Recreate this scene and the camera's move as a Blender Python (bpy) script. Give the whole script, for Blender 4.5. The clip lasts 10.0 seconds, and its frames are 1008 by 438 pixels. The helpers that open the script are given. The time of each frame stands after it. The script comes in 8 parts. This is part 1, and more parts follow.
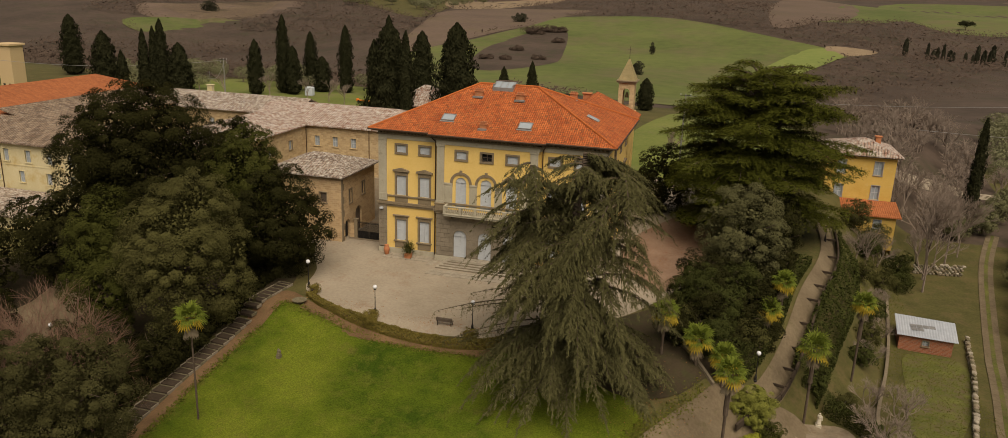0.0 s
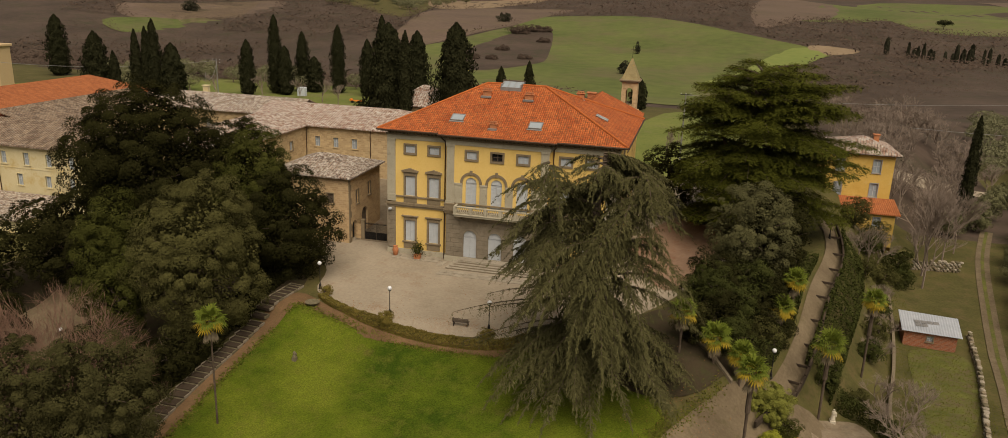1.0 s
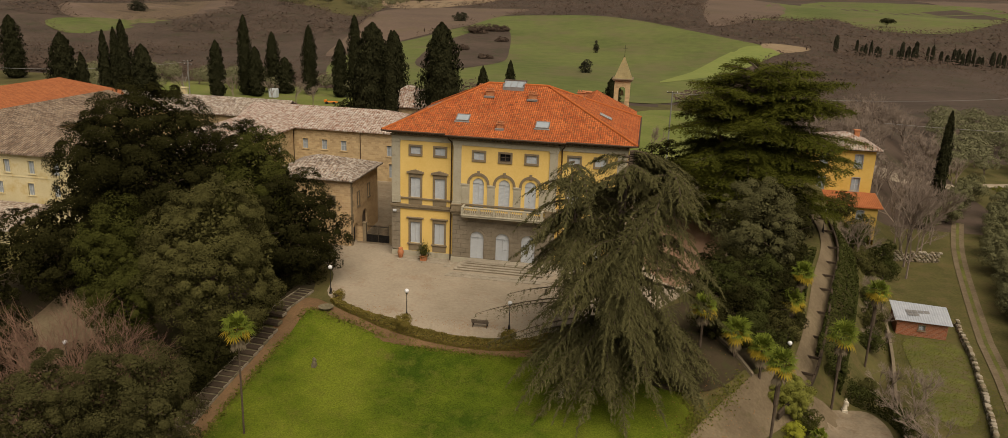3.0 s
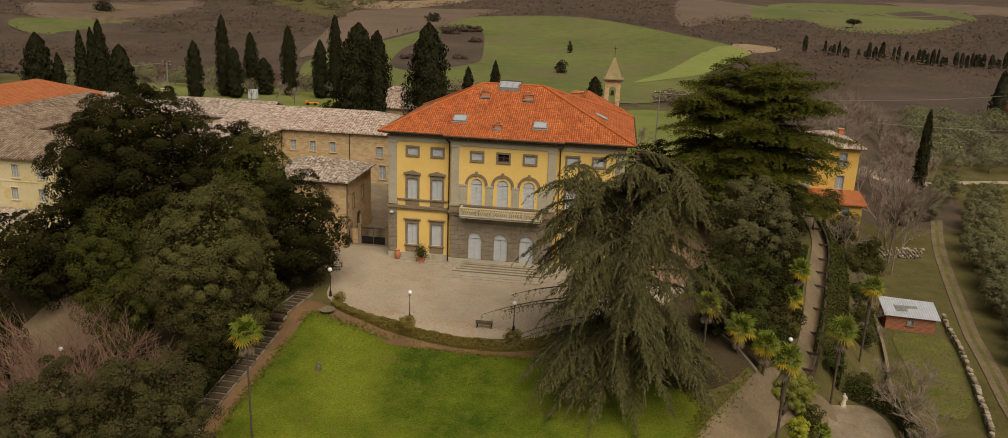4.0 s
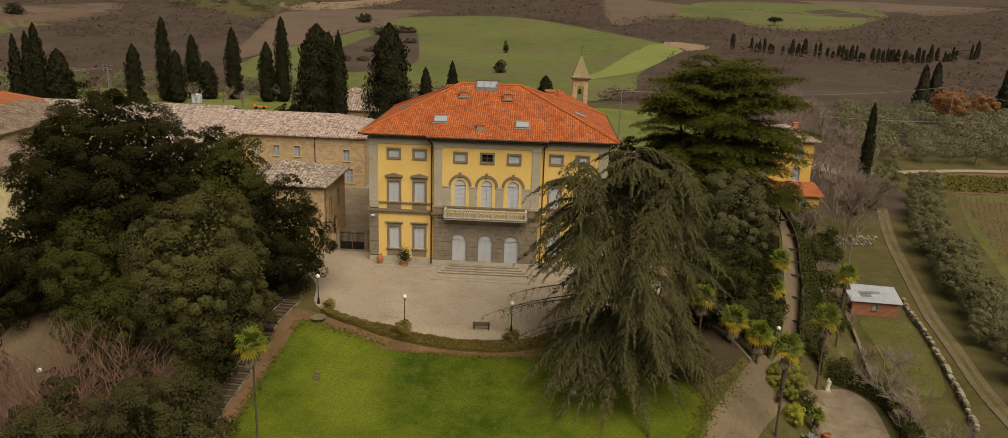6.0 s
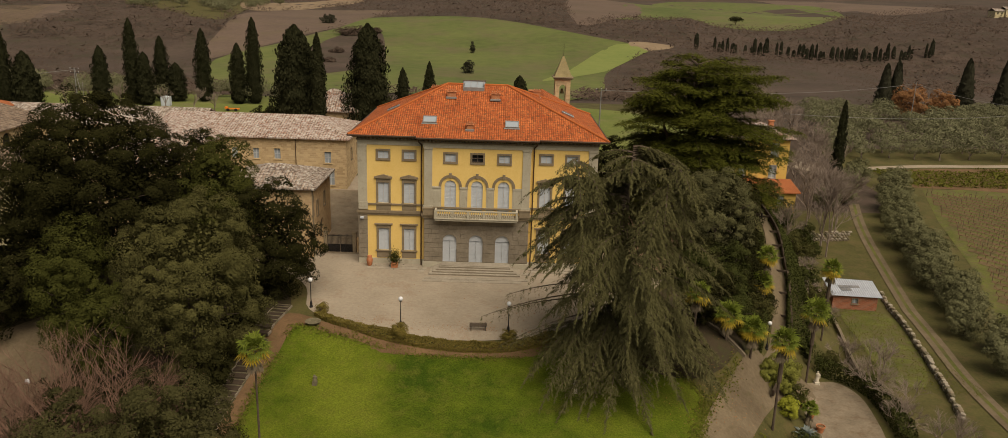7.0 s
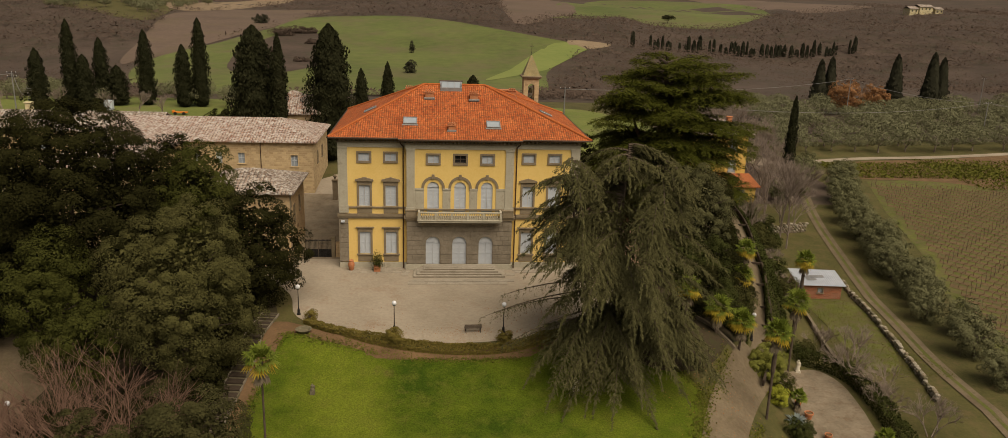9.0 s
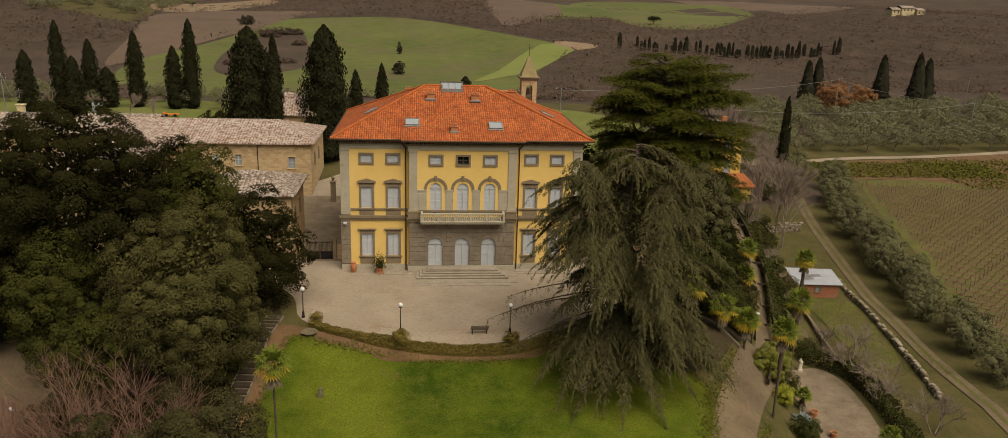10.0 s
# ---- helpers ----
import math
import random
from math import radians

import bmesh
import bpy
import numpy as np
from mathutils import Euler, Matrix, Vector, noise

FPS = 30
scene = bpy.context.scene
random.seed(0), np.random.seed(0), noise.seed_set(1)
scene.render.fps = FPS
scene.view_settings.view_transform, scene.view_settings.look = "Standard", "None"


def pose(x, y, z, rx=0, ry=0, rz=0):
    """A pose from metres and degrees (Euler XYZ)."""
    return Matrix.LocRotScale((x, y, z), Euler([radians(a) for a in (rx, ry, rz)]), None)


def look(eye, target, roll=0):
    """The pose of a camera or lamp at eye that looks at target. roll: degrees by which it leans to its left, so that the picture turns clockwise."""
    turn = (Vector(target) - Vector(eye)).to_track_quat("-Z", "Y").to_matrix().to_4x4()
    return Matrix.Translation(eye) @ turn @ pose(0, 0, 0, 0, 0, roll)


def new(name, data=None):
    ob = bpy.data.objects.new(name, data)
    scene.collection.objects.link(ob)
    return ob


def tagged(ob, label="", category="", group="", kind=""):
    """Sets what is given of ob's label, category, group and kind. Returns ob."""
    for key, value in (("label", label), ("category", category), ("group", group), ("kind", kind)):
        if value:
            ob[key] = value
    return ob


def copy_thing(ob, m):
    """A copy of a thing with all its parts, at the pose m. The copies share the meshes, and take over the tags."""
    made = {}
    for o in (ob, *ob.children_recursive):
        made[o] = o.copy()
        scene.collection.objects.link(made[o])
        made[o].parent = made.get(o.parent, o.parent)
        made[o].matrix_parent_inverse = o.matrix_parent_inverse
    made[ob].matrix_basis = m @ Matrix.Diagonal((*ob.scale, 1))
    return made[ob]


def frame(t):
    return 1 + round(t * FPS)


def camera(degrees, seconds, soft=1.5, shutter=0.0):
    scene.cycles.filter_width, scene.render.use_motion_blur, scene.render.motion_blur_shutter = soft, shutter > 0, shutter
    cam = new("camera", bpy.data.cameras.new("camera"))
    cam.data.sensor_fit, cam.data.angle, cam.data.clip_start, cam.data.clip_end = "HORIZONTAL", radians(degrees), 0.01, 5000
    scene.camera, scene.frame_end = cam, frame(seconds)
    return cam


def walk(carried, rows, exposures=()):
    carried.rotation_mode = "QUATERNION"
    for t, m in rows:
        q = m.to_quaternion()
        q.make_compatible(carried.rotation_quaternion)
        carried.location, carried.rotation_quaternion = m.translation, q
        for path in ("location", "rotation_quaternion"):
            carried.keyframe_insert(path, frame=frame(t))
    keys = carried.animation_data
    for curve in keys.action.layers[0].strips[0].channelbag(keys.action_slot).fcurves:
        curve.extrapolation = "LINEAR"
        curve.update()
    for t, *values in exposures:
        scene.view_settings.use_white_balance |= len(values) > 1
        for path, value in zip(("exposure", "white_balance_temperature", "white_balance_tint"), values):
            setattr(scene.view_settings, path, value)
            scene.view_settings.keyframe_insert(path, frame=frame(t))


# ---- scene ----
cam = camera(64.8, 10.0, soft=0.4)
PATH = [
    (0, (24.933, -86.287, 32.067), (24.442, -84.432, 31.503), 2.1),
    (0.5, (23.297, -86.667, 31.972), (22.826, -84.807, 31.409), 2.1),
    (1, (21.607, -87.048, 31.94), (21.162, -85.181, 31.377), 2.1),
    (1.5, (19.954, -87.415, 31.88), (19.538, -85.541, 31.317), 2.2),
    (2, (18.342, -87.697, 31.837), (17.954, -85.816, 31.276), 2.2),
    (2.5, (16.765, -87.995, 31.803), (16.407, -86.109, 31.242), 2.1),
    (4, (11.898, -88.666, 31.568), (11.647, -86.762, 31.012), 2.2),
    (4.5, (10.375, -88.838, 31.52), (10.164, -86.928, 30.965), 2.2),
    (5, (8.88, -88.894, 31.435), (8.71, -86.979, 30.882), 2.1),
    (5.5, (7.263, -88.966, 31.349), (7.139, -87.047, 30.797), 2.0),
    (7, (2.557, -88.973, 31.113), (2.571, -87.048, 30.567), 1.9),
    (7.5, (1.045, -88.792, 31.103), (1.104, -86.869, 30.558), 1.9),
    (8, (-0.482, -88.737, 31.025), (-0.375, -86.815, 30.482), 1.9),
    (8.5, (-1.819, -88.645, 31.017), (-1.67, -86.725, 30.473), 1.8),
    (9, (-3.036, -88.449, 30.995), (-2.858, -86.532, 30.452), 1.8),
    (9.5, (-4.016, -88.254, 30.994), (-3.82, -86.34, 30.451), 1.8),
    (10, (-5.027, -88.168, 30.892), (-4.812, -86.254, 30.353), 1.8),
]
walk(cam, [(t, look(eye, target, roll)) for t, eye, target, roll in PATH], exposures=((0, -0.06, 7300, 14), (10, -0.06, 7300, 14)))

# ---------------------------------------------------------------- light
world = bpy.data.worlds.new("overcast")
scene.world = world
world.use_nodes = True
wn = world.node_tree
sky = wn.nodes.new("ShaderNodeTexSky")
sky.sky_type, sky.sun_disc = "NISHITA", False
sky.sun_elevation, sky.sun_rotation = radians(56), radians(148)
sky.air_density, sky.dust_density, sky.ozone_density = 1.0, 4.0, 0.6
grey = wn.nodes.new("ShaderNodeHueSaturation")
grey.inputs["Saturation"].default_value = 0.35
wn.links.new(sky.outputs[0], grey.inputs["Color"])
back = wn.nodes["Background"]
wn.links.new(grey.outputs[0], back.inputs["Color"])
back.inputs["Strength"].default_value = 0.066

sun_data = bpy.data.lights.new("sun", "SUN")
sun_data.energy, sun_data.angle, sun_data.color = 3.55, radians(58), (1.0, 0.93, 0.82)
sun = new("sun", sun_data)
sun.matrix_world = look((24, -38, 68), (0, 0, 0))


# ---------------------------------------------------------------- materials
def shader(name, rough=0.8, metal=0.0, spec=0.3):
    m = bpy.data.materials.new(name)
    m.use_nodes = True
    b = m.node_tree.nodes["Principled BSDF"]
    b.inputs["Roughness"].default_value = rough
    b.inputs["Metallic"].default_value = metal
    b.inputs["Specular IOR Level"].default_value = spec
    return m, m.node_tree, b


def node(nt, kind, **values):
    n = nt.nodes.new(kind)
    for key, value in values.items():
        n.inputs[key].default_value = value
    return n


def noise_of(nt, where, scale, detail=4.0, rough=0.6):
    n = node(nt, "ShaderNodeTexNoise", Scale=scale, Detail=detail, Roughness=rough)
    nt.links.new(where, n.inputs["Vector"])
    return n.outputs["Fac"]


def ramp(nt, fac, stops):
    r = nt.nodes.new("ShaderNodeValToRGB")
    e = r.color_ramp.elements
    e[0].position, e[0].color = stops[0][0], (*stops[0][1], 1)
    e[1].position, e[1].color = stops[-1][0], (*stops[-1][1], 1)
    for p, c in stops[1:-1]:
        k = e.new(p)
        k.color = (*c, 1)
    nt.links.new(fac, r.inputs["Fac"])
    return r.outputs["Color"]


def mix(nt, fac, a, b, way="MIX"):
    n = nt.nodes.new("ShaderNodeMix")
    n.data_type, n.blend_type = "RGBA", way
    for sock, value in ((n.inputs[0], fac), (n.inputs[6], a), (n.inputs[7], b)):
        if isinstance(value, (int, float)):
            sock.default_value = value
        elif isinstance(value, tuple):
            sock.default_value = (*value, 1)
        else:
            nt.links.new(value, sock)
    return n.outputs[2]


def math_of(nt, op, a, b=0.0):
    n = nt.nodes.new("ShaderNodeMath")
    n.operation = op
    for sock, value in zip(n.inputs, (a, b)):
        if isinstance(value, (int, float)):
            sock.default_value = value
        else:
            nt.links.new(value, sock)
    return n.outputs[0]


def bumped(nt, b, fac, strength, distance):
    n = node(nt, "ShaderNodeBump", Strength=strength, Distance=distance)
    nt.links.new(fac, n.inputs["Height"])
    nt.links.new(n.outputs[0], b.inputs["Normal"])


def place_of(nt):
    return nt.nodes.new("ShaderNodeNewGeometry").outputs["Position"]


def plain(name, c1, c2, coarse=0.3, fine=6.0, rough=0.85, bump=0.02, metal=0.0, spec=0.25, stain=None, stain_at=(0.55, 0.72)):
    """Two colours mixed by noise at two scales, with relief; stain: a third colour in patches."""
    m, nt, b = shader(name, rough, metal, spec)
    p = place_of(nt)
    a, f = noise_of(nt, p, coarse), noise_of(nt, p, fine, 6.0, 0.7)
    both = math_of(nt, "ADD", math_of(nt, "MULTIPLY", a, 0.55), math_of(nt, "MULTIPLY", f, 0.45))
    col = ramp(nt, both, [(0.36, c1), (0.64, c2)])
    if stain:
        s = noise_of(nt, p, coarse * 2.3, 8.0, 0.75)
        mask = ramp(nt, s, [(stain_at[0], (0, 0, 0)), (stain_at[1], (1, 1, 1))])
        col = mix(nt, mask, col, stain)
    nt.links.new(col, b.inputs["Base Color"])
    if bump:
        bumped(nt, b, f, 0.6, bump)
    return m


def leafy(name, c1, c2, c3=None, rough=0.85):
    """Leaves: each leaf its own shade, with slow changes over the crown."""
    m, nt, b = shader(name, rough, 0, 0.02)
    g = nt.nodes.new("ShaderNodeNewGeometry")
    c0 = tuple(0.45 * a + 0.55 * b for a, b in zip(c1, c2))
    col = ramp(nt, g.outputs["Random Per Island"], [(0.0, c0), (0.8, c2), (1.0, tuple(0.5 * (a + b) for a, b in zip(c2, c3 or c2)))])
    slow = noise_of(nt, g.outputs["Position"], 0.35, 3.0)
    col = mix(nt, 0.4, col, ramp(nt, slow, [(0.35, c0), (0.65, c2)]))
    nt.links.new(col, b.inputs["Base Color"])
    t = node(nt, "ShaderNodeBsdfTranslucent")
    nt.links.new(col, t.inputs["Color"])
    s = node(nt, "ShaderNodeMixShader", Fac=0.06)
    nt.links.new(b.outputs[0], s.inputs[1])
    nt.links.new(t.outputs[0], s.inputs[2])
    nt.links.new(s.outputs[0], nt.nodes["Material Output"].inputs["Surface"])
    return m


def tiled(name, colours, wide=0.24, long=0.4, lichen=None, lichen_at=(0.5, 0.7), furrow=0.85, speck=None, speck_at=(0.55, 0.66), grain=1.1):
    """Barrel tiles in courses; u runs along the eave and v up the slope, in metres."""
    m, nt, b = shader(name, 0.85, 0, 0.2)
    uv = nt.nodes.new("ShaderNodeUVMap")
    uv.uv_map = "slope"
    sep = nt.nodes.new("ShaderNodeSeparateXYZ")
    nt.links.new(uv.outputs[0], sep.inputs[0])
    u, v = math_of(nt, "DIVIDE", sep.outputs[0], wide), math_of(nt, "DIVIDE", sep.outputs[1], long)
    cell = nt.nodes.new("ShaderNodeCombineXYZ")
    nt.links.new(math_of(nt, "FLOOR", u), cell.inputs[0])
    nt.links.new(math_of(nt, "FLOOR", v), cell.inputs[1])
    wnoise = nt.nodes.new("ShaderNodeTexWhiteNoise")
    wnoise.noise_dimensions = "2D"
    nt.links.new(cell.outputs[0], wnoise.inputs["Vector"])
    n = len(colours) - 1
    col = ramp(nt, wnoise.outputs["Value"], [(i / n, c) for i, c in enumerate(colours)])
    p = place_of(nt)
    slow = noise_of(nt, p, 0.5, 6.0, 0.7)
    col = mix(nt, 0.5, col, ramp(nt, slow, [(0.35, colours[0]), (0.65, colours[-1])]))
    fu, fv = math_of(nt, "FRACT", u), math_of(nt, "FRACT", v)
    barrel = math_of(nt, "SINE", math_of(nt, "MULTIPLY", fu, math.pi))
    gap = math_of(nt, "MULTIPLY", math_of(nt, "LESS_THAN", fv, 0.13), 0.5)
    joint = math_of(nt, "MAXIMUM", gap, math_of(nt, "MULTIPLY", math_of(nt, "LESS_THAN", barrel, 0.36), furrow))
    col = mix(nt, joint, col, tuple(0.3 * c for c in colours[0]))
    if speck:
        dots = noise_of(nt, p, 4.2, 4.0, 0.7)
        col = mix(nt, ramp(nt, dots, [(speck_at[0], (0, 0, 0)), (speck_at[1], (0.8, 0.8, 0.8))]), col, speck)
    if lichen:
        s = noise_of(nt, p, grain, 8.0, 0.8)
        col = mix(nt, ramp(nt, s, [(lichen_at[0], (0, 0, 0)), (lichen_at[1], (1, 1, 1))]), col, lichen)
    nt.links.new(col, b.inputs["Base Color"])
    bumped(nt, b, math_of(nt, "ADD", barrel, math_of(nt, "MULTIPLY", fv, -0.6)), 0.8, 0.07)
    return m


def lawn_grass(name):
    """Mown grass: slow green and straw patches, worn spots and a fine blade grain."""
    m, nt, b = shader(name, 0.95, 0, 0.1)
    p = place_of(nt)
    slow, mid, fine = noise_of(nt, p, 0.10, 5.0, 0.65), noise_of(nt, p, 0.7, 6.0, 0.7), noise_of(nt, p, 7.0, 6.0, 0.75)
    col = ramp(nt, slow, [(0.36, (0.032, 0.058, 0.004)), (0.50, (0.074, 0.102, 0.008)), (0.64, (0.116, 0.142, 0.014))])
    col = mix(nt, ramp(nt, mid, [(0.48, (0, 0, 0)), (0.74, (0.75, 0.75, 0.75))]), col, (0.108, 0.114, 0.017))
    worn = noise_of(nt, p, 0.16, 6.0, 0.75)
    col = mix(nt, ramp(nt, worn, [(0.60, (0, 0, 0)), (0.76, (0.7, 0.7, 0.7))]), col, (0.115, 0.082, 0.028))
    col = mix(nt, 1.0, col, ramp(nt, fine, [(0.28, (0.45, 0.45, 0.45)), (0.72, (1.35, 1.35, 1.3))]), "MULTIPLY")
    nt.links.new(col, b.inputs["Base Color"])
    bumped(nt, b, fine, 0.8, 0.06)
    return m


def masonry(name, stones, mortar, wide, tall, coarse_stain):
    """Coursed rubble in u (along the wall) and v (up)."""
    m, nt, b = shader(name, 0.9, 0, 0.2)
    uv = nt.nodes.new("ShaderNodeUVMap")
    uv.uv_map = "slope"
    bt = node(nt, "ShaderNodeTexBrick", Color1=(*stones[0], 1), Color2=(*stones[1], 1), Mortar=(*mortar, 1), Scale=1.0)
    bt.inputs["Brick Width"].default_value, bt.inputs["Row Height"].default_value = wide, tall
    bt.inputs["Mortar Size"].default_value, bt.inputs["Bias"].default_value = 0.02, -0.1
    p = place_of(nt)
    wob = nt.nodes.new("ShaderNodeTexNoise")
    wob.inputs["Scale"].default_value = 2.0
    nt.links.new(uv.outputs[0], wob.inputs["Vector"])
    bent = mix(nt, 0.12, uv.outputs[0], wob.outputs["Color"], "ADD")
    nt.links.new(bent, bt.inputs["Vector"])
    slow = noise_of(nt, p, 0.25, 8.0, 0.75)
    col = mix(nt, ramp(nt, slow, [(0.54, (0, 0, 0)), (0.78, (0.8, 0.8, 0.8))]), bt.outputs["Color"], coarse_stain)
    fine = noise_of(nt, p, 7.0, 6.0, 0.7)
    col = mix(nt, 0.3, col, ramp(nt, fine, [(0.3, stones[0]), (0.7, stones[1])]))
    nt.links.new(col, b.inputs["Base Color"])
    bumped(nt, b, math_of(nt, "SUBTRACT", fine, bt.outputs["Fac"]), 0.6, 0.04)
    return m


YELLOW = plain("yellow_plaster", (0.66, 0.45, 0.135), (0.74, 0.53, 0.185), 0.35, 5.0, 0.9, 0.004, stain=(0.68, 0.55, 0.26), stain_at=(0.6, 0.8))
STONE = plain("grey_sandstone", (0.172, 0.134, 0.082), (0.25, 0.198, 0.128), 0.7, 8.0, 0.9, 0.012, stain=(0.13, 0.098, 0.06))
PALE = plain("pale_grey_render", (0.33, 0.30, 0.22), (0.42, 0.385, 0.29), 0.5, 6.0, 0.9, 0.006, stain=(0.25, 0.215, 0.15))
DARKSTONE = plain("dark_rusticated_stone", (0.165, 0.138, 0.098), (0.26, 0.22, 0.16), 0.9, 6.0, 0.92, 0.015, stain=(0.13, 0.105, 0.072))
STEP = plain("worn_step_stone", (0.22, 0.19, 0.14), (0.34, 0.30, 0.23), 0.8, 5.0, 0.9, 0.01, stain=(0.16, 0.14, 0.10))
WHITE = plain("white_shutter_paint", (0.42, 0.45, 0.47), (0.50, 0.53, 0.54), 0.8, 9.0, 0.55, 0.003)
DARK = plain("dark_room", (0.012, 0.011, 0.010), (0.02, 0.018, 0.016), 1.0, 4.0, 0.9, 0)
PIPE = plain("brown_painted_metal", (0.06, 0.035, 0.022), (0.09, 0.055, 0.035), 1.0, 8.0, 0.5, 0.002, metal=0.4)
IRON = plain("dark_iron", (0.02, 0.019, 0.018), (0.04, 0.036, 0.033), 2.0, 12.0, 0.55, 0.002, metal=0.6)
LEAD = plain("grey_lead_sheet", (0.22, 0.22, 0.21), (0.32, 0.31, 0.29), 1.5, 8.0, 0.5, 0.003, metal=0.5)
REDTILE = tiled("red_roof_tiles", [(0.24, 0.052, 0.016), (0.43, 0.092, 0.023), (0.50, 0.118, 0.031), (0.58, 0.175, 0.054)], 0.25, 0.38, (0.26, 0.12, 0.048), (0.54, 0.74), 0.45, (0.125, 0.058, 0.026), (0.52, 0.60))
ORANGETILE = tiled("orange_roof_tiles", [(0.27, 0.085, 0.030), (0.36, 0.118, 0.042), (0.42, 0.145, 0.055)], 0.3, 0.45, (0.20, 0.085, 0.045), (0.55, 0.8), 0.4)
OLDTILE = tiled("weathered_clay_tiles", [(0.09, 0.058, 0.040), (0.22, 0.14, 0.095), (0.30, 0.21, 0.15), (0.38, 0.30, 0.23)], 0.42, 0.6, (0.46, 0.43, 0.37), (0.47, 0.60), 0.85, (0.10, 0.075, 0.055), (0.52, 0.62), 2.3)
PATCHTILE = tiled("patched_clay_tiles", [(0.17, 0.085, 0.055), (0.34, 0.165, 0.105), (0.34, 0.24, 0.175), (0.42, 0.335, 0.265)], 0.42, 0.6, (0.48, 0.445, 0.39), (0.46, 0.60), 0.85, (0.13, 0.085, 0.06), (0.56, 0.66), 1.9)
BROWNTILE = tiled("brown_clay_tiles", [(0.08, 0.053, 0.035), (0.18, 0.118, 0.078), (0.24, 0.165, 0.11), (0.35, 0.27, 0.19)], 0.4, 0.6, (0.36, 0.31, 0.25), (0.52, 0.68), 0.85, (0.09, 0.065, 0.045), (0.54, 0.64), 2.1)
RUBBLE = masonry("ochre_rubble_wall", [(0.56, 0.42, 0.235), (0.32, 0.22, 0.115)], (0.50, 0.39, 0.235), 0.62, 0.3, (0.56, 0.45, 0.28))
# Base colour raised to make up for the little light on the gatehouse's yard side.
BRICKISH = masonry("lightened_brown_rubble", [(0.56, 0.40, 0.22), (0.36, 0.235, 0.125)], (0.54, 0.42, 0.26), 0.55, 0.26, (0.56, 0.44, 0.28))
GREYWALL = masonry("grey_rubble_wall", [(0.22, 0.18, 0.12), (0.15, 0.12, 0.08)], (0.13, 0.10, 0.07), 0.45, 0.22, (0.11, 0.10, 0.055))
BRICK = masonry("red_brick_wall", [(0.36, 0.125, 0.06), (0.20, 0.075, 0.04)], (0.34, 0.25, 0.18), 0.5, 0.17, (0.27, 0.19, 0.13))
CREAM = plain("cream_plaster", (0.50, 0.43, 0.24), (0.60, 0.53, 0.33), 0.25, 5.0, 0.9, 0.006, stain=(0.46, 0.33, 0.12), stain_at=(0.5, 0.7))
HOUSEYELLOW = plain("faded_yellow_plaster", (0.50, 0.32, 0.07), (0.62, 0.42, 0.12), 0.3, 5.0, 0.9, 0.005, stain=(0.58, 0.45, 0.2))
GREYTRIM = plain("blue_grey_trim", (0.22, 0.22, 0.22), (0.30, 0.30, 0.30), 0.8, 6.0, 0.8, 0.003)
TERRACOTTA = plain("terracotta", (0.36, 0.13, 0.055), (0.46, 0.19, 0.085), 1.5, 9.0, 0.85, 0.006, stain=(0.40, 0.26, 0.17))
WOODDARK = plain("weathered_wood", (0.085, 0.065, 0.048), (0.15, 0.115, 0.085), 1.5, 12.0, 0.85, 0.008)
BARK = plain("brown_bark", (0.055, 0.04, 0.027), (0.11, 0.082, 0.058), 1.2, 9.0, 0.95, 0.03)
GREYBARK = plain("pale_grey_bark", (0.17, 0.13, 0.10), (0.27, 0.215, 0.17), 1.2, 9.0, 0.95, 0.02)
REDTWIG = plain("reddish_brown_twigs", (0.105, 0.060, 0.040), (0.20, 0.118, 0.082), 0.8, 6.0, 0.95, 0.0)
MARBLE = plain("weathered_pale_stone", (0.38, 0.34, 0.25), (0.55, 0.50, 0.40), 2.0, 12.0, 0.8, 0.01, stain=(0.22, 0.19, 0.12))
SHEET = plain("galvanised_sheet", (0.36, 0.39, 0.42), (0.48, 0.51, 0.54), 0.8, 5.0, 0.45, 0.003, metal=0.3)
ORANGEPAINT = plain("orange_machine_paint", (0.62, 0.17, 0.02), (0.7, 0.22, 0.03), 1.5, 9.0, 0.5, 0.003)
PALEBLUE = plain("pale_blue_plastic", (0.42, 0.47, 0.5), (0.52, 0.56, 0.58), 1.0, 6.0, 0.5, 0.003)
MOSSSTONE = plain("mossy_old_stone", (0.09, 0.078, 0.045), (0.17, 0.145, 0.09), 1.5, 9.0, 0.95, 0.02)
TREAD = plain("damp_earth_treads", (0.030, 0.021, 0.013), (0.062, 0.044, 0.028), 0.8, 6.0, 0.95, 0.03)
GLOBE, gnt, gb = shader("opal_glass_globe", 0.25, 0, 0.5)
gb.inputs["Base Color"].default_value = (0.62, 0.63, 0.64, 1)
GLASS, snt, sb = shader("skylight_glass", 0.08, 0, 0.8)
sb.inputs["Base Color"].default_value = (0.30, 0.34, 0.36, 1)

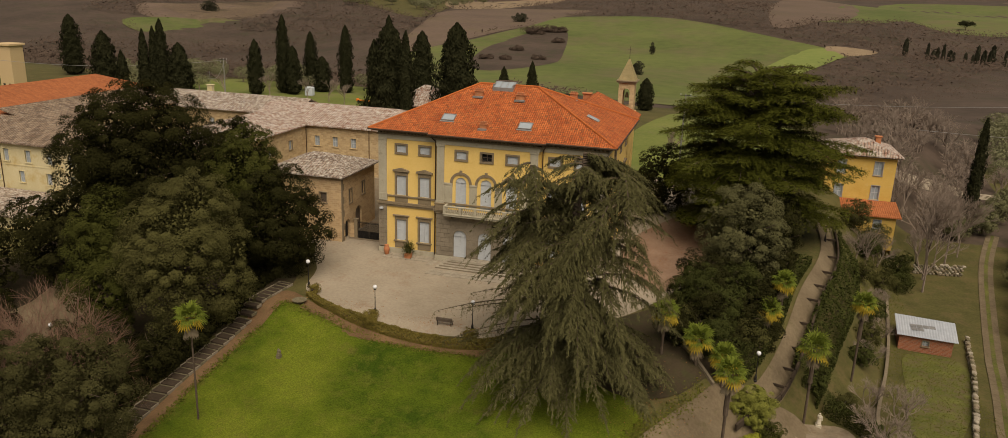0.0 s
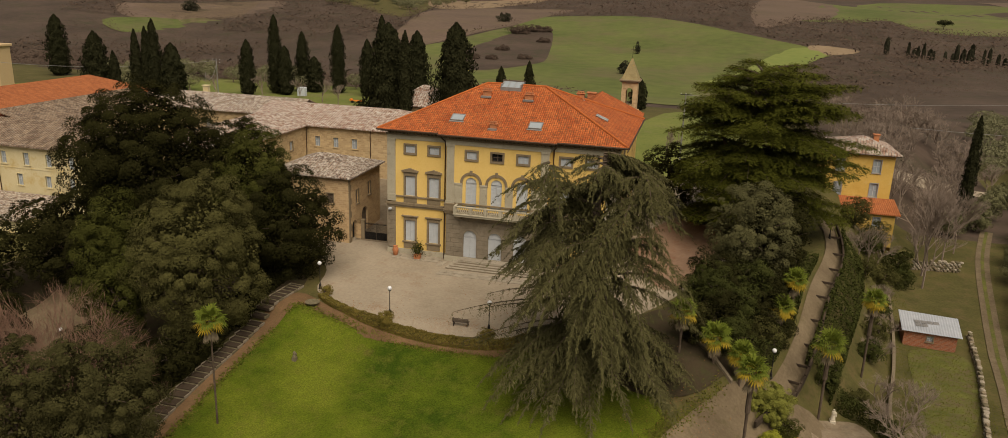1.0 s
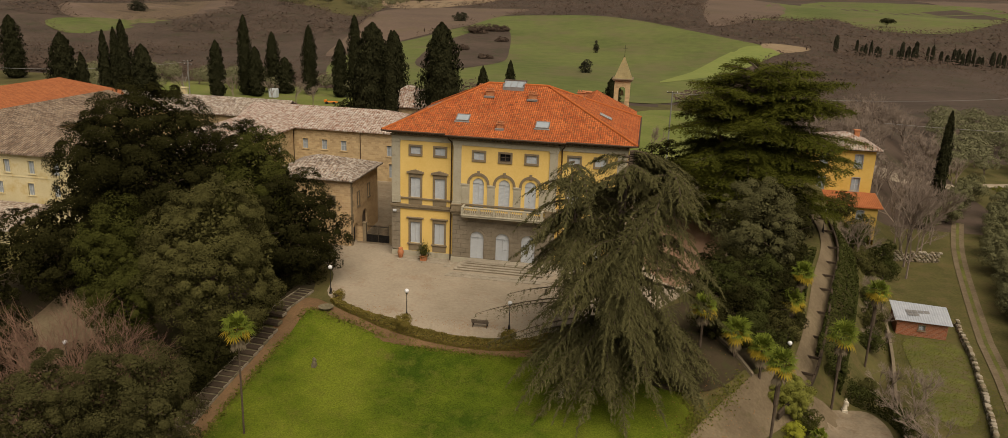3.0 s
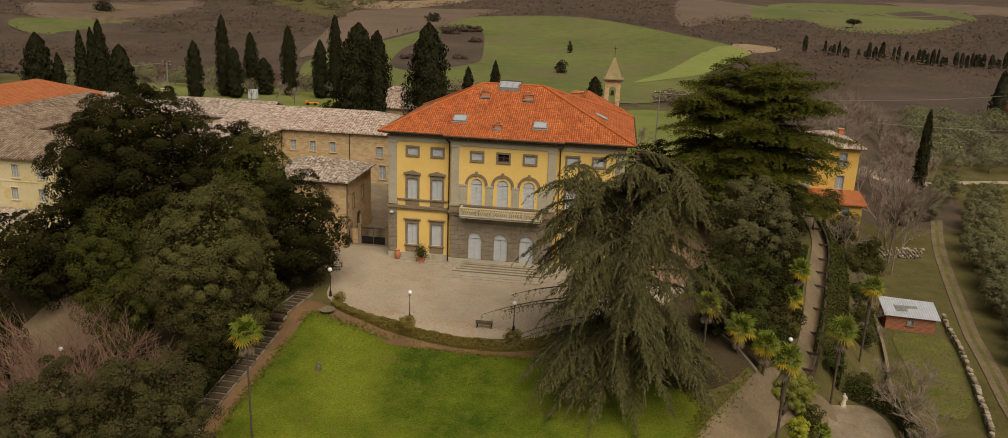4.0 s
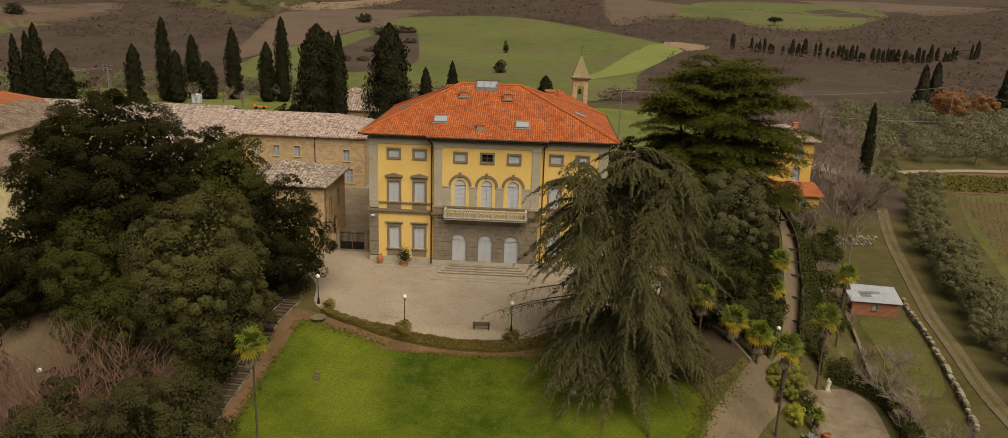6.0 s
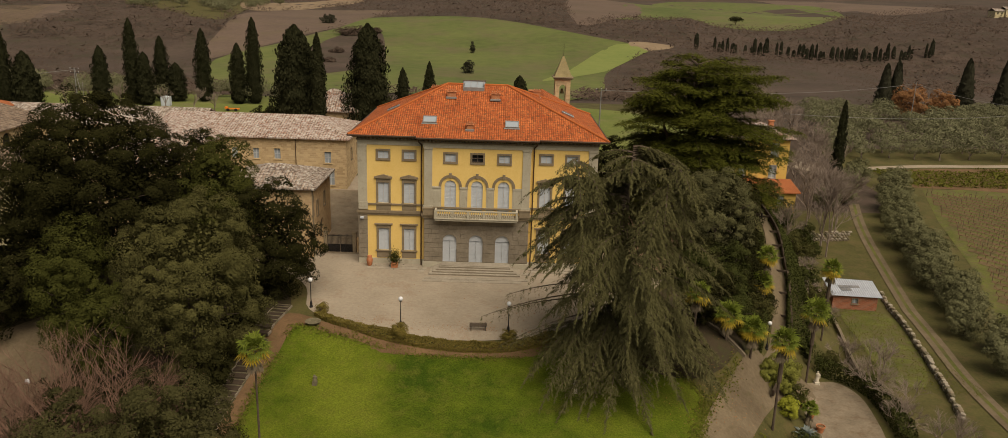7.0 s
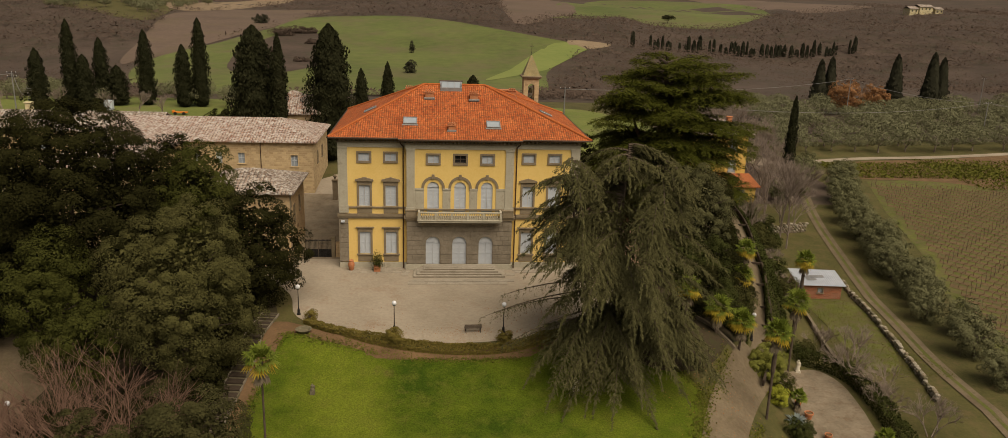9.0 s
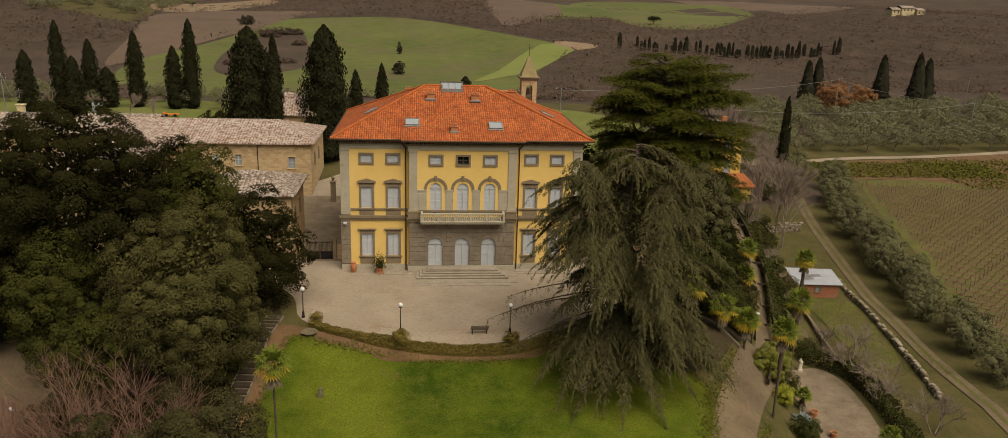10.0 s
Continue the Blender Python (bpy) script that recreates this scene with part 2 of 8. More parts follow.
# ground covers
GRAVEL = plain("pale_gravel", (0.225, 0.187, 0.134), (0.330, 0.280, 0.206), 0.16, 3.0, 0.95, 0.014, stain=(0.225, 0.15, 0.095), stain_at=(0.54, 0.78))
COURTGRAVEL = plain("brownish_court_gravel", (0.130, 0.103, 0.067), (0.235, 0.19, 0.13), 0.45, 4.0, 0.95, 0.014, stain=(0.135, 0.09, 0.052), stain_at=(0.50, 0.72))
LEAFGRAVEL = plain("leaf_strewn_gravel", (0.17, 0.10, 0.062), (0.26, 0.175, 0.12), 0.25, 4.0, 0.95, 0.015, stain=(0.19, 0.09, 0.05))
DIRT = plain("dirt_track", (0.100, 0.074, 0.043), (0.170, 0.132, 0.080), 0.25, 3.0, 0.95, 0.03, stain=(0.085, 0.072, 0.03))
SOIL = plain("brown_soil_and_leaves", (0.092, 0.053, 0.025), (0.165, 0.10, 0.048), 0.4, 5.0, 0.95, 0.04, stain=(0.07, 0.075, 0.02), stain_at=(0.55, 0.75))
LAWN = lawn_grass("mown_lawn")
ROUGHGRASS = plain("rough_grass", (0.046, 0.045, 0.011), (0.096, 0.084, 0.026), 0.2, 3.0, 0.95, 0.05, stain=(0.110, 0.078, 0.034), stain_at=(0.5, 0.75))
MEADOW = plain("green_meadow", (0.085, 0.115, 0.02), (0.16, 0.17, 0.045), 0.06, 1.5, 0.95, 0.04, stain=(0.16, 0.13, 0.07), stain_at=(0.54, 0.78))
FARGREEN = plain("winter_wheat_field", (0.064, 0.084, 0.020), (0.122, 0.138, 0.038), 0.010, 0.16, 0.95, 0.0, stain=(0.118, 0.096, 0.048), stain_at=(0.47, 0.70))
LIGHTGREEN = plain("young_wheat_field", (0.13, 0.165, 0.04), (0.18, 0.20, 0.055), 0.02, 0.2, 0.95, 0.0)
PLOUGH = plain("ploughed_field", (0.085, 0.06, 0.042), (0.14, 0.098, 0.07), 0.015, 0.3, 0.95, 0.0, stain=(0.11, 0.085, 0.045), stain_at=(0.5, 0.75))
TAN = plain("stubble_field", (0.17, 0.12, 0.07), (0.24, 0.18, 0.11), 0.02, 0.3, 0.95, 0.0)
VINESOIL = plain("vineyard_earth", (0.092, 0.060, 0.030), (0.145, 0.098, 0.048), 0.3, 2.4, 0.95, 0.04, stain=(0.105, 0.092, 0.032), stain_at=(0.48, 0.66))
SCRUB = plain("brown_winter_scrub", (0.042, 0.030, 0.021), (0.086, 0.060, 0.043), 0.028, 0.33, 0.95, 0.0, stain=(0.044, 0.040, 0.020), stain_at=(0.50, 0.68))
GARDEN = plain("patchy_garden_grass", (0.058, 0.068, 0.012), (0.125, 0.128, 0.028), 0.3, 3.0, 0.95, 0.05, stain=(0.105, 0.078, 0.042), stain_at=(0.46, 0.66))
# Dark soil and litter; the colour also holds the shade below the trees.
SHADEDLITTER = plain("shaded_litter", (0.026, 0.019, 0.009), (0.056, 0.040, 0.021), 0.35, 5.0, 0.95, 0.03, stain=(0.038, 0.042, 0.012), stain_at=(0.48, 0.7))
# Darker than the leaves themselves: deep shade in crowns and bank is included.
SHADEDOAKLEAF = leafy("shaded_holm_oak_leaves", (0.0095, 0.0098, 0.0031), (0.0225, 0.0220, 0.0070), (0.042, 0.039, 0.013))
OAKLEAF2 = leafy("olive_green_oak_leaves", (0.028, 0.028, 0.0085), (0.064, 0.062, 0.020), (0.110, 0.104, 0.039))
FRONTOAK = leafy("greyish_olive_oak_leaves", (0.034, 0.033, 0.0105), (0.077, 0.073, 0.025), (0.13, 0.121, 0.048))
OAKLEAF3 = leafy("dusty_oak_leaves", (0.024, 0.024, 0.008), (0.056, 0.053, 0.020), (0.098, 0.090, 0.039))
LAURELLEAF = leafy("bright_laurel_leaves", (0.022, 0.026, 0.0056), (0.050, 0.053, 0.0125), (0.090, 0.088, 0.025))
CEDARLEAF = leafy("cedar_needles", (0.024, 0.029, 0.0048), (0.068, 0.074, 0.0115), (0.135, 0.135, 0.023))
BLUECEDAR = leafy("grey_green_cedar_needles", (0.030, 0.0295, 0.0112), (0.092, 0.087, 0.036), (0.20, 0.186, 0.090))
# Lighter cypress leaves for far trees: distance haze is mixed into the colour.
HAZECYPRESS = leafy("hazed_cypress_foliage", (0.020, 0.021, 0.013), (0.042, 0.041, 0.025), (0.062, 0.058, 0.037))
TUFT = leafy("grass_tufts", (0.05, 0.058, 0.009), (0.105, 0.108, 0.02), (0.16, 0.125, 0.045))
CYPRESSLEAF = leafy("cypress_foliage", (0.010, 0.0115, 0.0055), (0.025, 0.026, 0.0115), (0.042, 0.039, 0.018))
GREYOAK = leafy("grey_green_oak_leaves", (0.045, 0.045, 0.018), (0.094, 0.091, 0.040), (0.15, 0.143, 0.070))
GREYBUSH = leafy("grey_green_bush_leaves", (0.068, 0.070, 0.033), (0.145, 0.142, 0.070), (0.21, 0.205, 0.11))
TOPIARYLEAF = leafy("clipped_shrub_leaves", (0.085, 0.095, 0.02), (0.20, 0.205, 0.045), (0.27, 0.27, 0.07))
OLIVELEAF = leafy("olive_leaves", (0.082, 0.084, 0.043), (0.165, 0.162, 0.088), (0.25, 0.242, 0.145))
HEDGELEAF = leafy("hedge_leaves", (0.070, 0.062, 0.014), (0.165, 0.132, 0.034), (0.27, 0.135, 0.05))
IVYLEAF = leafy("ivy_and_box_leaves", (0.018, 0.023, 0.007), (0.046, 0.052, 0.014), (0.080, 0.077, 0.026))
PALMLEAF = leafy("palm_fronds", (0.045, 0.068, 0.010), (0.122, 0.152, 0.023), (0.22, 0.225, 0.04), 0.55)
PALMDRY = leafy("yellowed_palm_fronds", (0.19, 0.13, 0.016), (0.36, 0.26, 0.03), (0.27, 0.18, 0.05), 0.6)
AGAVELEAF = leafy("blue_grey_agave_leaves", (0.12, 0.15, 0.14), (0.22, 0.26, 0.24), (0.30, 0.33, 0.30), 0.5)
RUSTLEAF = leafy("rust_brown_oak_leaves", (0.15, 0.07, 0.03), (0.28, 0.14, 0.06), (0.34, 0.19, 0.08))
FARWOOD = leafy("bare_winter_woodland", (0.056, 0.041, 0.031), (0.084, 0.061, 0.046), (0.110, 0.078, 0.058), 0.95)
PALMDEAD = leafy("dead_palm_fronds", (0.12, 0.095, 0.06), (0.22, 0.18, 0.12), (0.16, 0.11, 0.06), 0.8)
YELLOWSHRUB = leafy("yellow_green_shrub_leaves", (0.14, 0.16, 0.02), (0.30, 0.31, 0.04), (0.38, 0.36, 0.06))


# ---------------------------------------------------------------- building helpers
def thing(name, label, category, at=(0, 0, 0), turn=0.0, group="", kind=""):
    ob = new(name)
    ob.empty_display_size = 0.3
    ob.matrix_world = pose(*at, 0, 0, turn)
    return tagged(ob, label, category, group, kind)


def part(name, bm, material, parent=None, label=""):
    me = bpy.data.meshes.new(name)
    bm.to_mesh(me)
    bm.free()
    if material:
        me.materials.append(material)
    ob = new(name, me)
    ob.parent = parent
    if label:
        ob["label"] = label
    return ob


def again(ob, parent, at=(0, 0, 0), turn=0.0):
    """Another object on the same mesh, under parent."""
    o = new(ob.name.split(".")[0], ob.data)
    o.parent = parent
    o.matrix_basis = pose(*at, 0, 0, turn)
    return o


def box(bm, x0, x1, y0, y1, z0, z1, bevel=0.0):
    v = [bm.verts.new(p) for p in ((x0, y0, z0), (x1, y0, z0), (x1, y1, z0), (x0, y1, z0), (x0, y0, z1), (x1, y0, z1), (x1, y1, z1), (x0, y1, z1))]
    faces = [bm.faces.new([v[i] for i in f]) for f in ((3, 2, 1, 0), (4, 5, 6, 7), (0, 1, 5, 4), (1, 2, 6, 5), (2, 3, 7, 6), (3, 0, 4, 7))]
    if bevel:
        edges = list({e for f in faces for e in f.edges})
        bmesh.ops.bevel(bm, geom=edges, offset=bevel, segments=1, affect="EDGES")
    return v


def tube(bm, a, b, ra, rb, sides=6):
    a, b = Vector(a), Vector(b)
    turn = (b - a).to_track_quat("Z", "Y").to_matrix()
    rings = []
    for c, r in ((a, ra), (b, rb)):
        rings.append([bm.verts.new(c + turn @ Vector((r * math.cos(2 * math.pi * k / sides), r * math.sin(2 * math.pi * k / sides), 0))) for k in range(sides)])
    for k in range(sides):
        bm.faces.new((rings[0][k], rings[0][(k + 1) % sides], rings[1][(k + 1) % sides], rings[1][k]))
    bm.faces.new(rings[0][::-1])
    bm.faces.new(rings[1])


def lathe(bm, profile, sides=16, at=(0, 0, 0)):
    rings = [[bm.verts.new((at[0] + r * math.cos(2 * math.pi * k / sides), at[1] + r * math.sin(2 * math.pi * k / sides), at[2] + z)) for k in range(sides)] for r, z in profile]
    for lo, hi in zip(rings, rings[1:]):
        for k in range(sides):
            bm.faces.new((lo[k], lo[(k + 1) % sides], hi[(k + 1) % sides], hi[k]))
    bm.faces.new(rings[0][::-1])
    bm.faces.new(rings[-1])


def shaded(ob):
    for p in ob.data.polygons:
        p.use_smooth = True
    return ob


def sloped_uv(bm):
    """u along the eave or wall, v up the slope, in metres, for every face."""
    layer = bm.loops.layers.uv.get("slope") or bm.loops.layers.uv.new("slope")
    bm.normal_update()
    for f in bm.faces:
        n = f.normal
        along = Vector((-n.y, n.x, 0))
        along = along.normalized() if along.length > 1e-4 else Vector((1, 0, 0))
        up = n.cross(along)
        for loop in f.loops:
            loop[layer].uv = (loop.vert.co.dot(along), loop.vert.co.dot(up))


def slab_roof(bm, polygons, thick):
    """Roof slopes with thickness; each polygon runs round its slope seen from above, left about."""
    for points in polygons:
        top = [bm.verts.new(p) for p in points]
        low = [bm.verts.new((p[0], p[1], p[2] - thick)) for p in points]
        bm.faces.new(top)
        bm.faces.new(low[::-1])
        for k in range(len(points)):
            j = (k + 1) % len(points)
            bm.faces.new((top[k], low[k], low[j], top[j]))
    sloped_uv(bm)


def hip(x0, x1, y0, y1, z, rise, ridge=None):
    """The four slopes of a hip roof; its ridge runs along the longer side."""
    if x1 - x0 >= y1 - y0:
        run, m = (y1 - y0) / 2, (y0 + y1) / 2
        a, b = ridge or (x0 + run, x1 - run)
        p, q = (a, m, z + rise), (b, m, z + rise)
        return [[(x0, y0, z), (x1, y0, z), q, p], [(x1, y0, z), (x1, y1, z), q], [(x1, y1, z), (x0, y1, z), p, q], [(x0, y1, z), (x0, y0, z), p]]
    run, m = (x1 - x0) / 2, (x0 + x1) / 2
    a, b = ridge or (y0 + run, y1 - run)
    p, q = (m, a, z + rise), (m, b, z + rise)
    return [[(x0, y0, z), (x1, y0, z), p], [(x1, y0, z), (x1, y1, z), q, p], [(x1, y1, z), (x0, y1, z), q], [(x0, y1, z), (x0, y0, z), p, q]]


def pierced(bm, u0, u1, z0, z1, thick, holes, arches=(), ends=True):
    """A wall in the plane y = 0 (front) to y = thick, with rectangular holes (u0, u1, z0, z1); arches: holes whose top is round."""
    us = sorted({u0, u1, *(h[0] for h in holes), *(h[1] for h in holes)})
    zs = sorted({z0, z1, *(h[2] for h in holes), *(h[3] for h in holes)})
    for a, b in zip(us, us[1:]):
        for c, d in zip(zs, zs[1:]):
            um, zm = (a + b) / 2, (c + d) / 2
            if any(h[0] < um < h[1] and h[2] < zm < h[3] for h in holes):
                continue
            bm.faces.new([bm.verts.new(p) for p in ((a, 0, c), (b, 0, c), (b, 0, d), (a, 0, d))])
            bm.faces.new([bm.verts.new(p) for p in ((a, thick, d), (b, thick, d), (b, thick, c), (a, thick, c))])
    edges = [(h, False) for h in holes] + ([((u0, u1, z0, z1), True)] if ends else [])
    for (a, b, c, d), outer in edges:
        for p, q in (((a, c), (b, c)), ((b, c), (b, d)), ((b, d), (a, d)), ((a, d), (a, c))):
            f = [bm.verts.new(v) for v in ((p[0], 0, p[1]), (q[0], 0, q[1]), (q[0], thick, q[1]), (p[0], thick, p[1]))]
            bm.faces.new(f if not outer else f[::-1])
    for a, b, c, d in arches:
        r, m, n = (b - a) / 2, (a + b) / 2, 10
        for side in (-1, 1):
            arc = [(m + side * r * math.cos(math.pi / 2 * k / n), d - r + r * math.sin(math.pi / 2 * k / n)) for k in range(n + 1)]
            rim = [*arc, (m + side * r, d)]
            if side > 0:
                rim = rim[::-1]
            bm.faces.new([bm.verts.new((p[0], 0, p[1])) for p in rim[::-1]])
            for p, q in zip(arc, arc[1:]):
                bm.faces.new([bm.verts.new(v) for v in ((p[0], 0, p[1]), (q[0], 0, q[1]), (q[0], thick, q[1]), (p[0], thick, p[1]))])
    bmesh.ops.remove_doubles(bm, verts=bm.verts, dist=0.0005)
    sloped_uv(bm)


def arch_ring(bm, m, r0, r1, z, y0, y1, n=14):
    """Half a ring from radius r0 to r1 over the point (m, z), between the depths y0 and y1."""
    rings = []
    for k in range(n + 1):
        a = math.pi * k / n
        c, s = math.cos(a), math.sin(a)
        rings.append([bm.verts.new(p) for p in ((m + r0 * c, y0, z + r0 * s), (m + r1 * c, y0, z + r1 * s), (m + r1 * c, y1, z + r1 * s), (m + r0 * c, y1, z + r0 * s))])
    for p, q in zip(rings, rings[1:]):
        for k in range(4):
            j = (k + 1) % 4
            bm.faces.new((p[k], q[k], q[j], p[j]))
    bm.faces.new(rings[0])
    bm.faces.new(rings[-1][::-1])


def spline(points, n=6, closed=True):
    """A smooth line through a few points of the plan."""
    p, out = [Vector(q) for q in points], []
    m = len(p)
    for i in range(m if closed else m - 1):
        a, b, c, d = (p[(i + k) % m] if closed else p[min(max(i + k, 0), m - 1)] for k in (-1, 0, 1, 2))
        for s in range(n):
            t = s / n
            out.append(0.5 * (2 * b + (c - a) * t + (2 * a - 5 * b + 4 * c - d) * t * t + (3 * b - a - 3 * c + d) * t**3))
    return out if closed else out + [p[-1]]


def smooth(a, b, v):
    """0 below a, 1 above b, with soft ends."""
    s = min(max((v - a) / (b - a), 0.0), 1.0)
    return s * s * (3 - 2 * s)


UPPER_Y = (-400, -120, -60, -35, -24, -19.6, -17.6, 0, 12, 30, 60, 110, 160, 230, 338, 409, 460, 540, 700, 1000, 1600, 3000, 4900)
UPPER_Z = (-40, -16, -8, -5, -3.3, -2.2, -0.75, -0.03, 0.4, 1.6, 3.5, 3.5, 0, -9, -8, -3, 3, 10, 18, 24, 45, 140, 260)
LOWER_Y = (-400, -120, -60, -20, 15, 50, 90, 150, 200, 260, 340, 409, 447, 480, 540, 700)
LOWER_Z = (-45, -20, -12, -8.6, -10, -8, -6.5, -4.5, -3, -6, -9, -6, -4, 0, 10, 18)
EDGE_Y = (-60, -30, -12, 2, 20, 44, 60, 90, 200)
EDGE_X = (29, 26, 31.3, 40, 45, 49, 53, 70, 110)


def height(x, y):
    """The ground: a hilltop terrace, a lawn below it, a lower park to the east, a valley and far hills."""
    up = float(np.interp(y, UPPER_Y, UPPER_Z))
    if y < 700:
        low = float(np.interp(y, LOWER_Y, LOWER_Z))
        edge = float(np.interp(y, EDGE_Y, EDGE_X))
        wide = 6.5 + max(0.0, y - 30) * 0.08
        up += (low - up) * smooth(edge - wide, edge + wide, x)
    if 27 < x < 48 and -18 < y < 40:
        shelf = float(np.interp(y, (-18, -12, -5, 5, 17, 27), (29.4, 32.6, 35.0, 37.4, 40.4, 40.6)))
        up += 0.9 * math.exp(-(((x - shelf) / 2.3) ** 2)) * smooth(-18, -11, y) * smooth(40, 28, y)
    up -= 1.6 * smooth(-23, -34, x) * smooth(-2, -14, y)
    if y > 130:
        far = smooth(130, 400, y)
        up += far * (3.5 * math.sin(x * 0.013 + 1.2) + 2.5 * math.sin(x * 0.021 + y * 0.012))
        up += 60 * smooth(200, 1500, abs(x + 20)) * smooth(300, 1500, y)
    return up


def lines(spans):
    out = [spans[0][0]]
    for _, end, step in spans:
        while out[-1] < end - 1e-6:
            out.append(min(out[-1] + step, end))
    return out


XS = lines([(-3600, -700, 250), (0, -300, 50), (0, -120, 12), (0, -40, 4), (0, 75, 1.25), (0, 150, 4), (0, 320, 12), (0, 700, 50), (0, 3600, 250)])
YS = lines([(-400, -110, 30), (0, -50, 5), (0, 32, 1.25), (0, 130, 4), (0, 340, 12), (0, 720, 20), (0, 1600, 80), (0, 4900, 300)])


def clipped(poly, axis, value, keep_above):
    out = []
    for k, p in enumerate(poly):
        q = poly[k - 1]
        pin, qin = (p[axis] >= value) == keep_above, (q[axis] >= value) == keep_above
        if pin != qin:
            t = (value - q[axis]) / (p[axis] - q[axis])
            out.append((q[0] + (p[0] - q[0]) * t, q[1] + (p[1] - q[1]) * t))
        if pin:
            out.append((p[0], p[1]))
    return out


def draped(name, outline, material, lift, label, category="ground"):
    """A cover that lies on the ground inside a line of the plan."""
    poly = [(p[0], p[1]) for p in outline]
    bm = bmesh.new()
    xa, xb, ya, yb = min(p[0] for p in poly), max(p[0] for p in poly), min(p[1] for p in poly), max(p[1] for p in poly)
    for x0, x1 in zip(XS, XS[1:]):
        if x1 < xa or x0 > xb:
            continue
        col = clipped(clipped(poly, 0, x0, True), 0, x1, False)
        for y0, y1 in zip(YS, YS[1:]):
            if y1 < ya or y0 > yb or len(col) < 3:
                continue
            cell = clipped(clipped(col, 1, y0, True), 1, y1, False)
            if len(cell) < 3:
                continue
            area = sum(cell[k - 1][0] * p[1] - p[0] * cell[k - 1][1] for k, p in enumerate(cell)) / 2
            if abs(area) < 1e-4:
                continue
            if area < 0:
                cell = cell[::-1]
            try:
                bm.faces.new([bm.verts.new((x, y, height(x, y) + lift)) for x, y in cell])
            except ValueError:
                pass
    bmesh.ops.remove_doubles(bm, verts=bm.verts, dist=0.001)
    ob = shaded(part(name, bm, material))
    return tagged(ob, label, category, kind="structure")


def ribbon(points, width):
    """The outline of a way of that width along a line of the plan."""
    left, right = [], []
    for k, p in enumerate(points):
        d = points[min(k + 1, len(points) - 1)] - points[max(k - 1, 0)]
        n = Vector((-d.y, d.x)).normalized() * (width / 2)
        left.append(p + n)
        right.append(p - n)
    return left + right[::-1]


bm = bmesh.new()
grid = [[bm.verts.new((x, y, height(x, y))) for x in XS] for y in YS]
for a, b in zip(grid, grid[1:]):
    for k in range(len(XS) - 1):
        bm.faces.new((a[k], a[k + 1], b[k + 1], b[k]))
ground = shaded(part("ground", bm, None))
ground.data.materials.append(ROUGHGRASS)
ground.data.materials.append(SCRUB)
for poly in ground.data.polygons:
    poly.material_index = 1 if poly.center.y > 128 + 10 * math.sin(poly.center.x * 0.05) or (poly.center.x > 85 and poly.center.y > 122) or (poly.center.x > 46 and poly.center.y > 58 and poly.center.x < 84) else 0
tagged(ground, "rough grass and brown scrub of a hilly country estate", "ground", kind="structure")

# far fields
FIELDS = [
    ("green_field", FARGREEN, 0.5, "rolling green winter wheat field across the valley", [(-152, 345), (-132, 416), (-115, 491), (-106, 575), (-47, 566), (5, 519), (48, 462), (82, 428), (97, 419), (76, 376), (56, 328), (45, 246), (23, 150), (2, 145), (-30, 160), (-70, 150), (-130, 260)]),
    ("scrub_patch", SCRUB, 0.8, "brown scrub patch beside the wheat field", [(-113, 390), (-102, 462), (-84, 476), (-66, 381), (-61, 320), (-81, 278), (-102, 308)]),
    ("ploughed_field", PLOUGH, 0.7, "large brown ploughed field on the slope", [(-166, 347), (-184, 440), (-205, 573), (-177, 667), (-94, 638), (-106, 578), (-116, 493), (-134, 422), (-154, 350)]),
    ("olive_field", ROUGHGRASS, 0.5, "green ground of a distant olive grove", [(-330, 640), (-262, 790), (-214, 592), (-207, 508), (-268, 560)]),
    ("stubble_field", TAN, 0.6, "pale tan stubble field on the far slope", [(-251, 730), (-190, 860), (-150, 800), (-179, 676), (-213, 607)]),
    ("vineyard_field", PLOUGH, 0.5, "distant brown vineyard slope with pale rows", [(-430, 470), (-407, 500), (-352, 580), (-317, 512), (-325, 468), (-381, 424)]),
    ("green_meadow", FARGREEN, 0.6, "small green meadow below the distant vineyard", [(-392, 415), (-320, 467), (-319, 434), (-327, 411), (-350, 370)]),
    ("green_field", FARGREEN, 0.5, "pale green field high on the far hill", [(83, 545), (150, 900), (250, 1150), (384, 1000), (378, 808), (272, 623), (222, 593), (185, 609), (168, 682)]),
    ("ploughed_field", PLOUGH, 0.7, "brown field on the far hill crest", [(60, 700), (78, 911), (150, 1150), (150, 800), (95, 566), (55, 496)]),
    ("ploughed_field", PLOUGH, 0.6, "brown ploughed field behind the far green field", [(384, 1190), (520, 1000), (500, 820), (384, 823)]),
    ("stubble_field", TAN, 1.0, "tan strip of bare earth at the field corner", [(83, 432), (111, 437), (105, 419), (87, 406)]),
    ("young_wheat", LIGHTGREEN, 0.9, "bright green band of young wheat", [(65, 411), (90, 423), (94, 413), (62, 347), (39, 309), (21, 285)]),
]
for name, material, lift, label, outline in FIELDS:
    draped(name, spline([(x, y) for x, y in outline], 4), material, 0.3 * lift, label, "field")

draped("meadow", spline([(-150, 60), (-120, 118), (-40, 124), (-22, 100), (-24, 60), (-60, 50)], 5), MEADOW, 0.06, "bright green meadow with olive trees behind the barns", "meadow")
draped("meadow", spline([(14, 40), (40, 62), (44, 95), (20, 120), (8, 80)], 5), MEADOW, 0.05, "green grass behind the villa and chapel", "meadow")
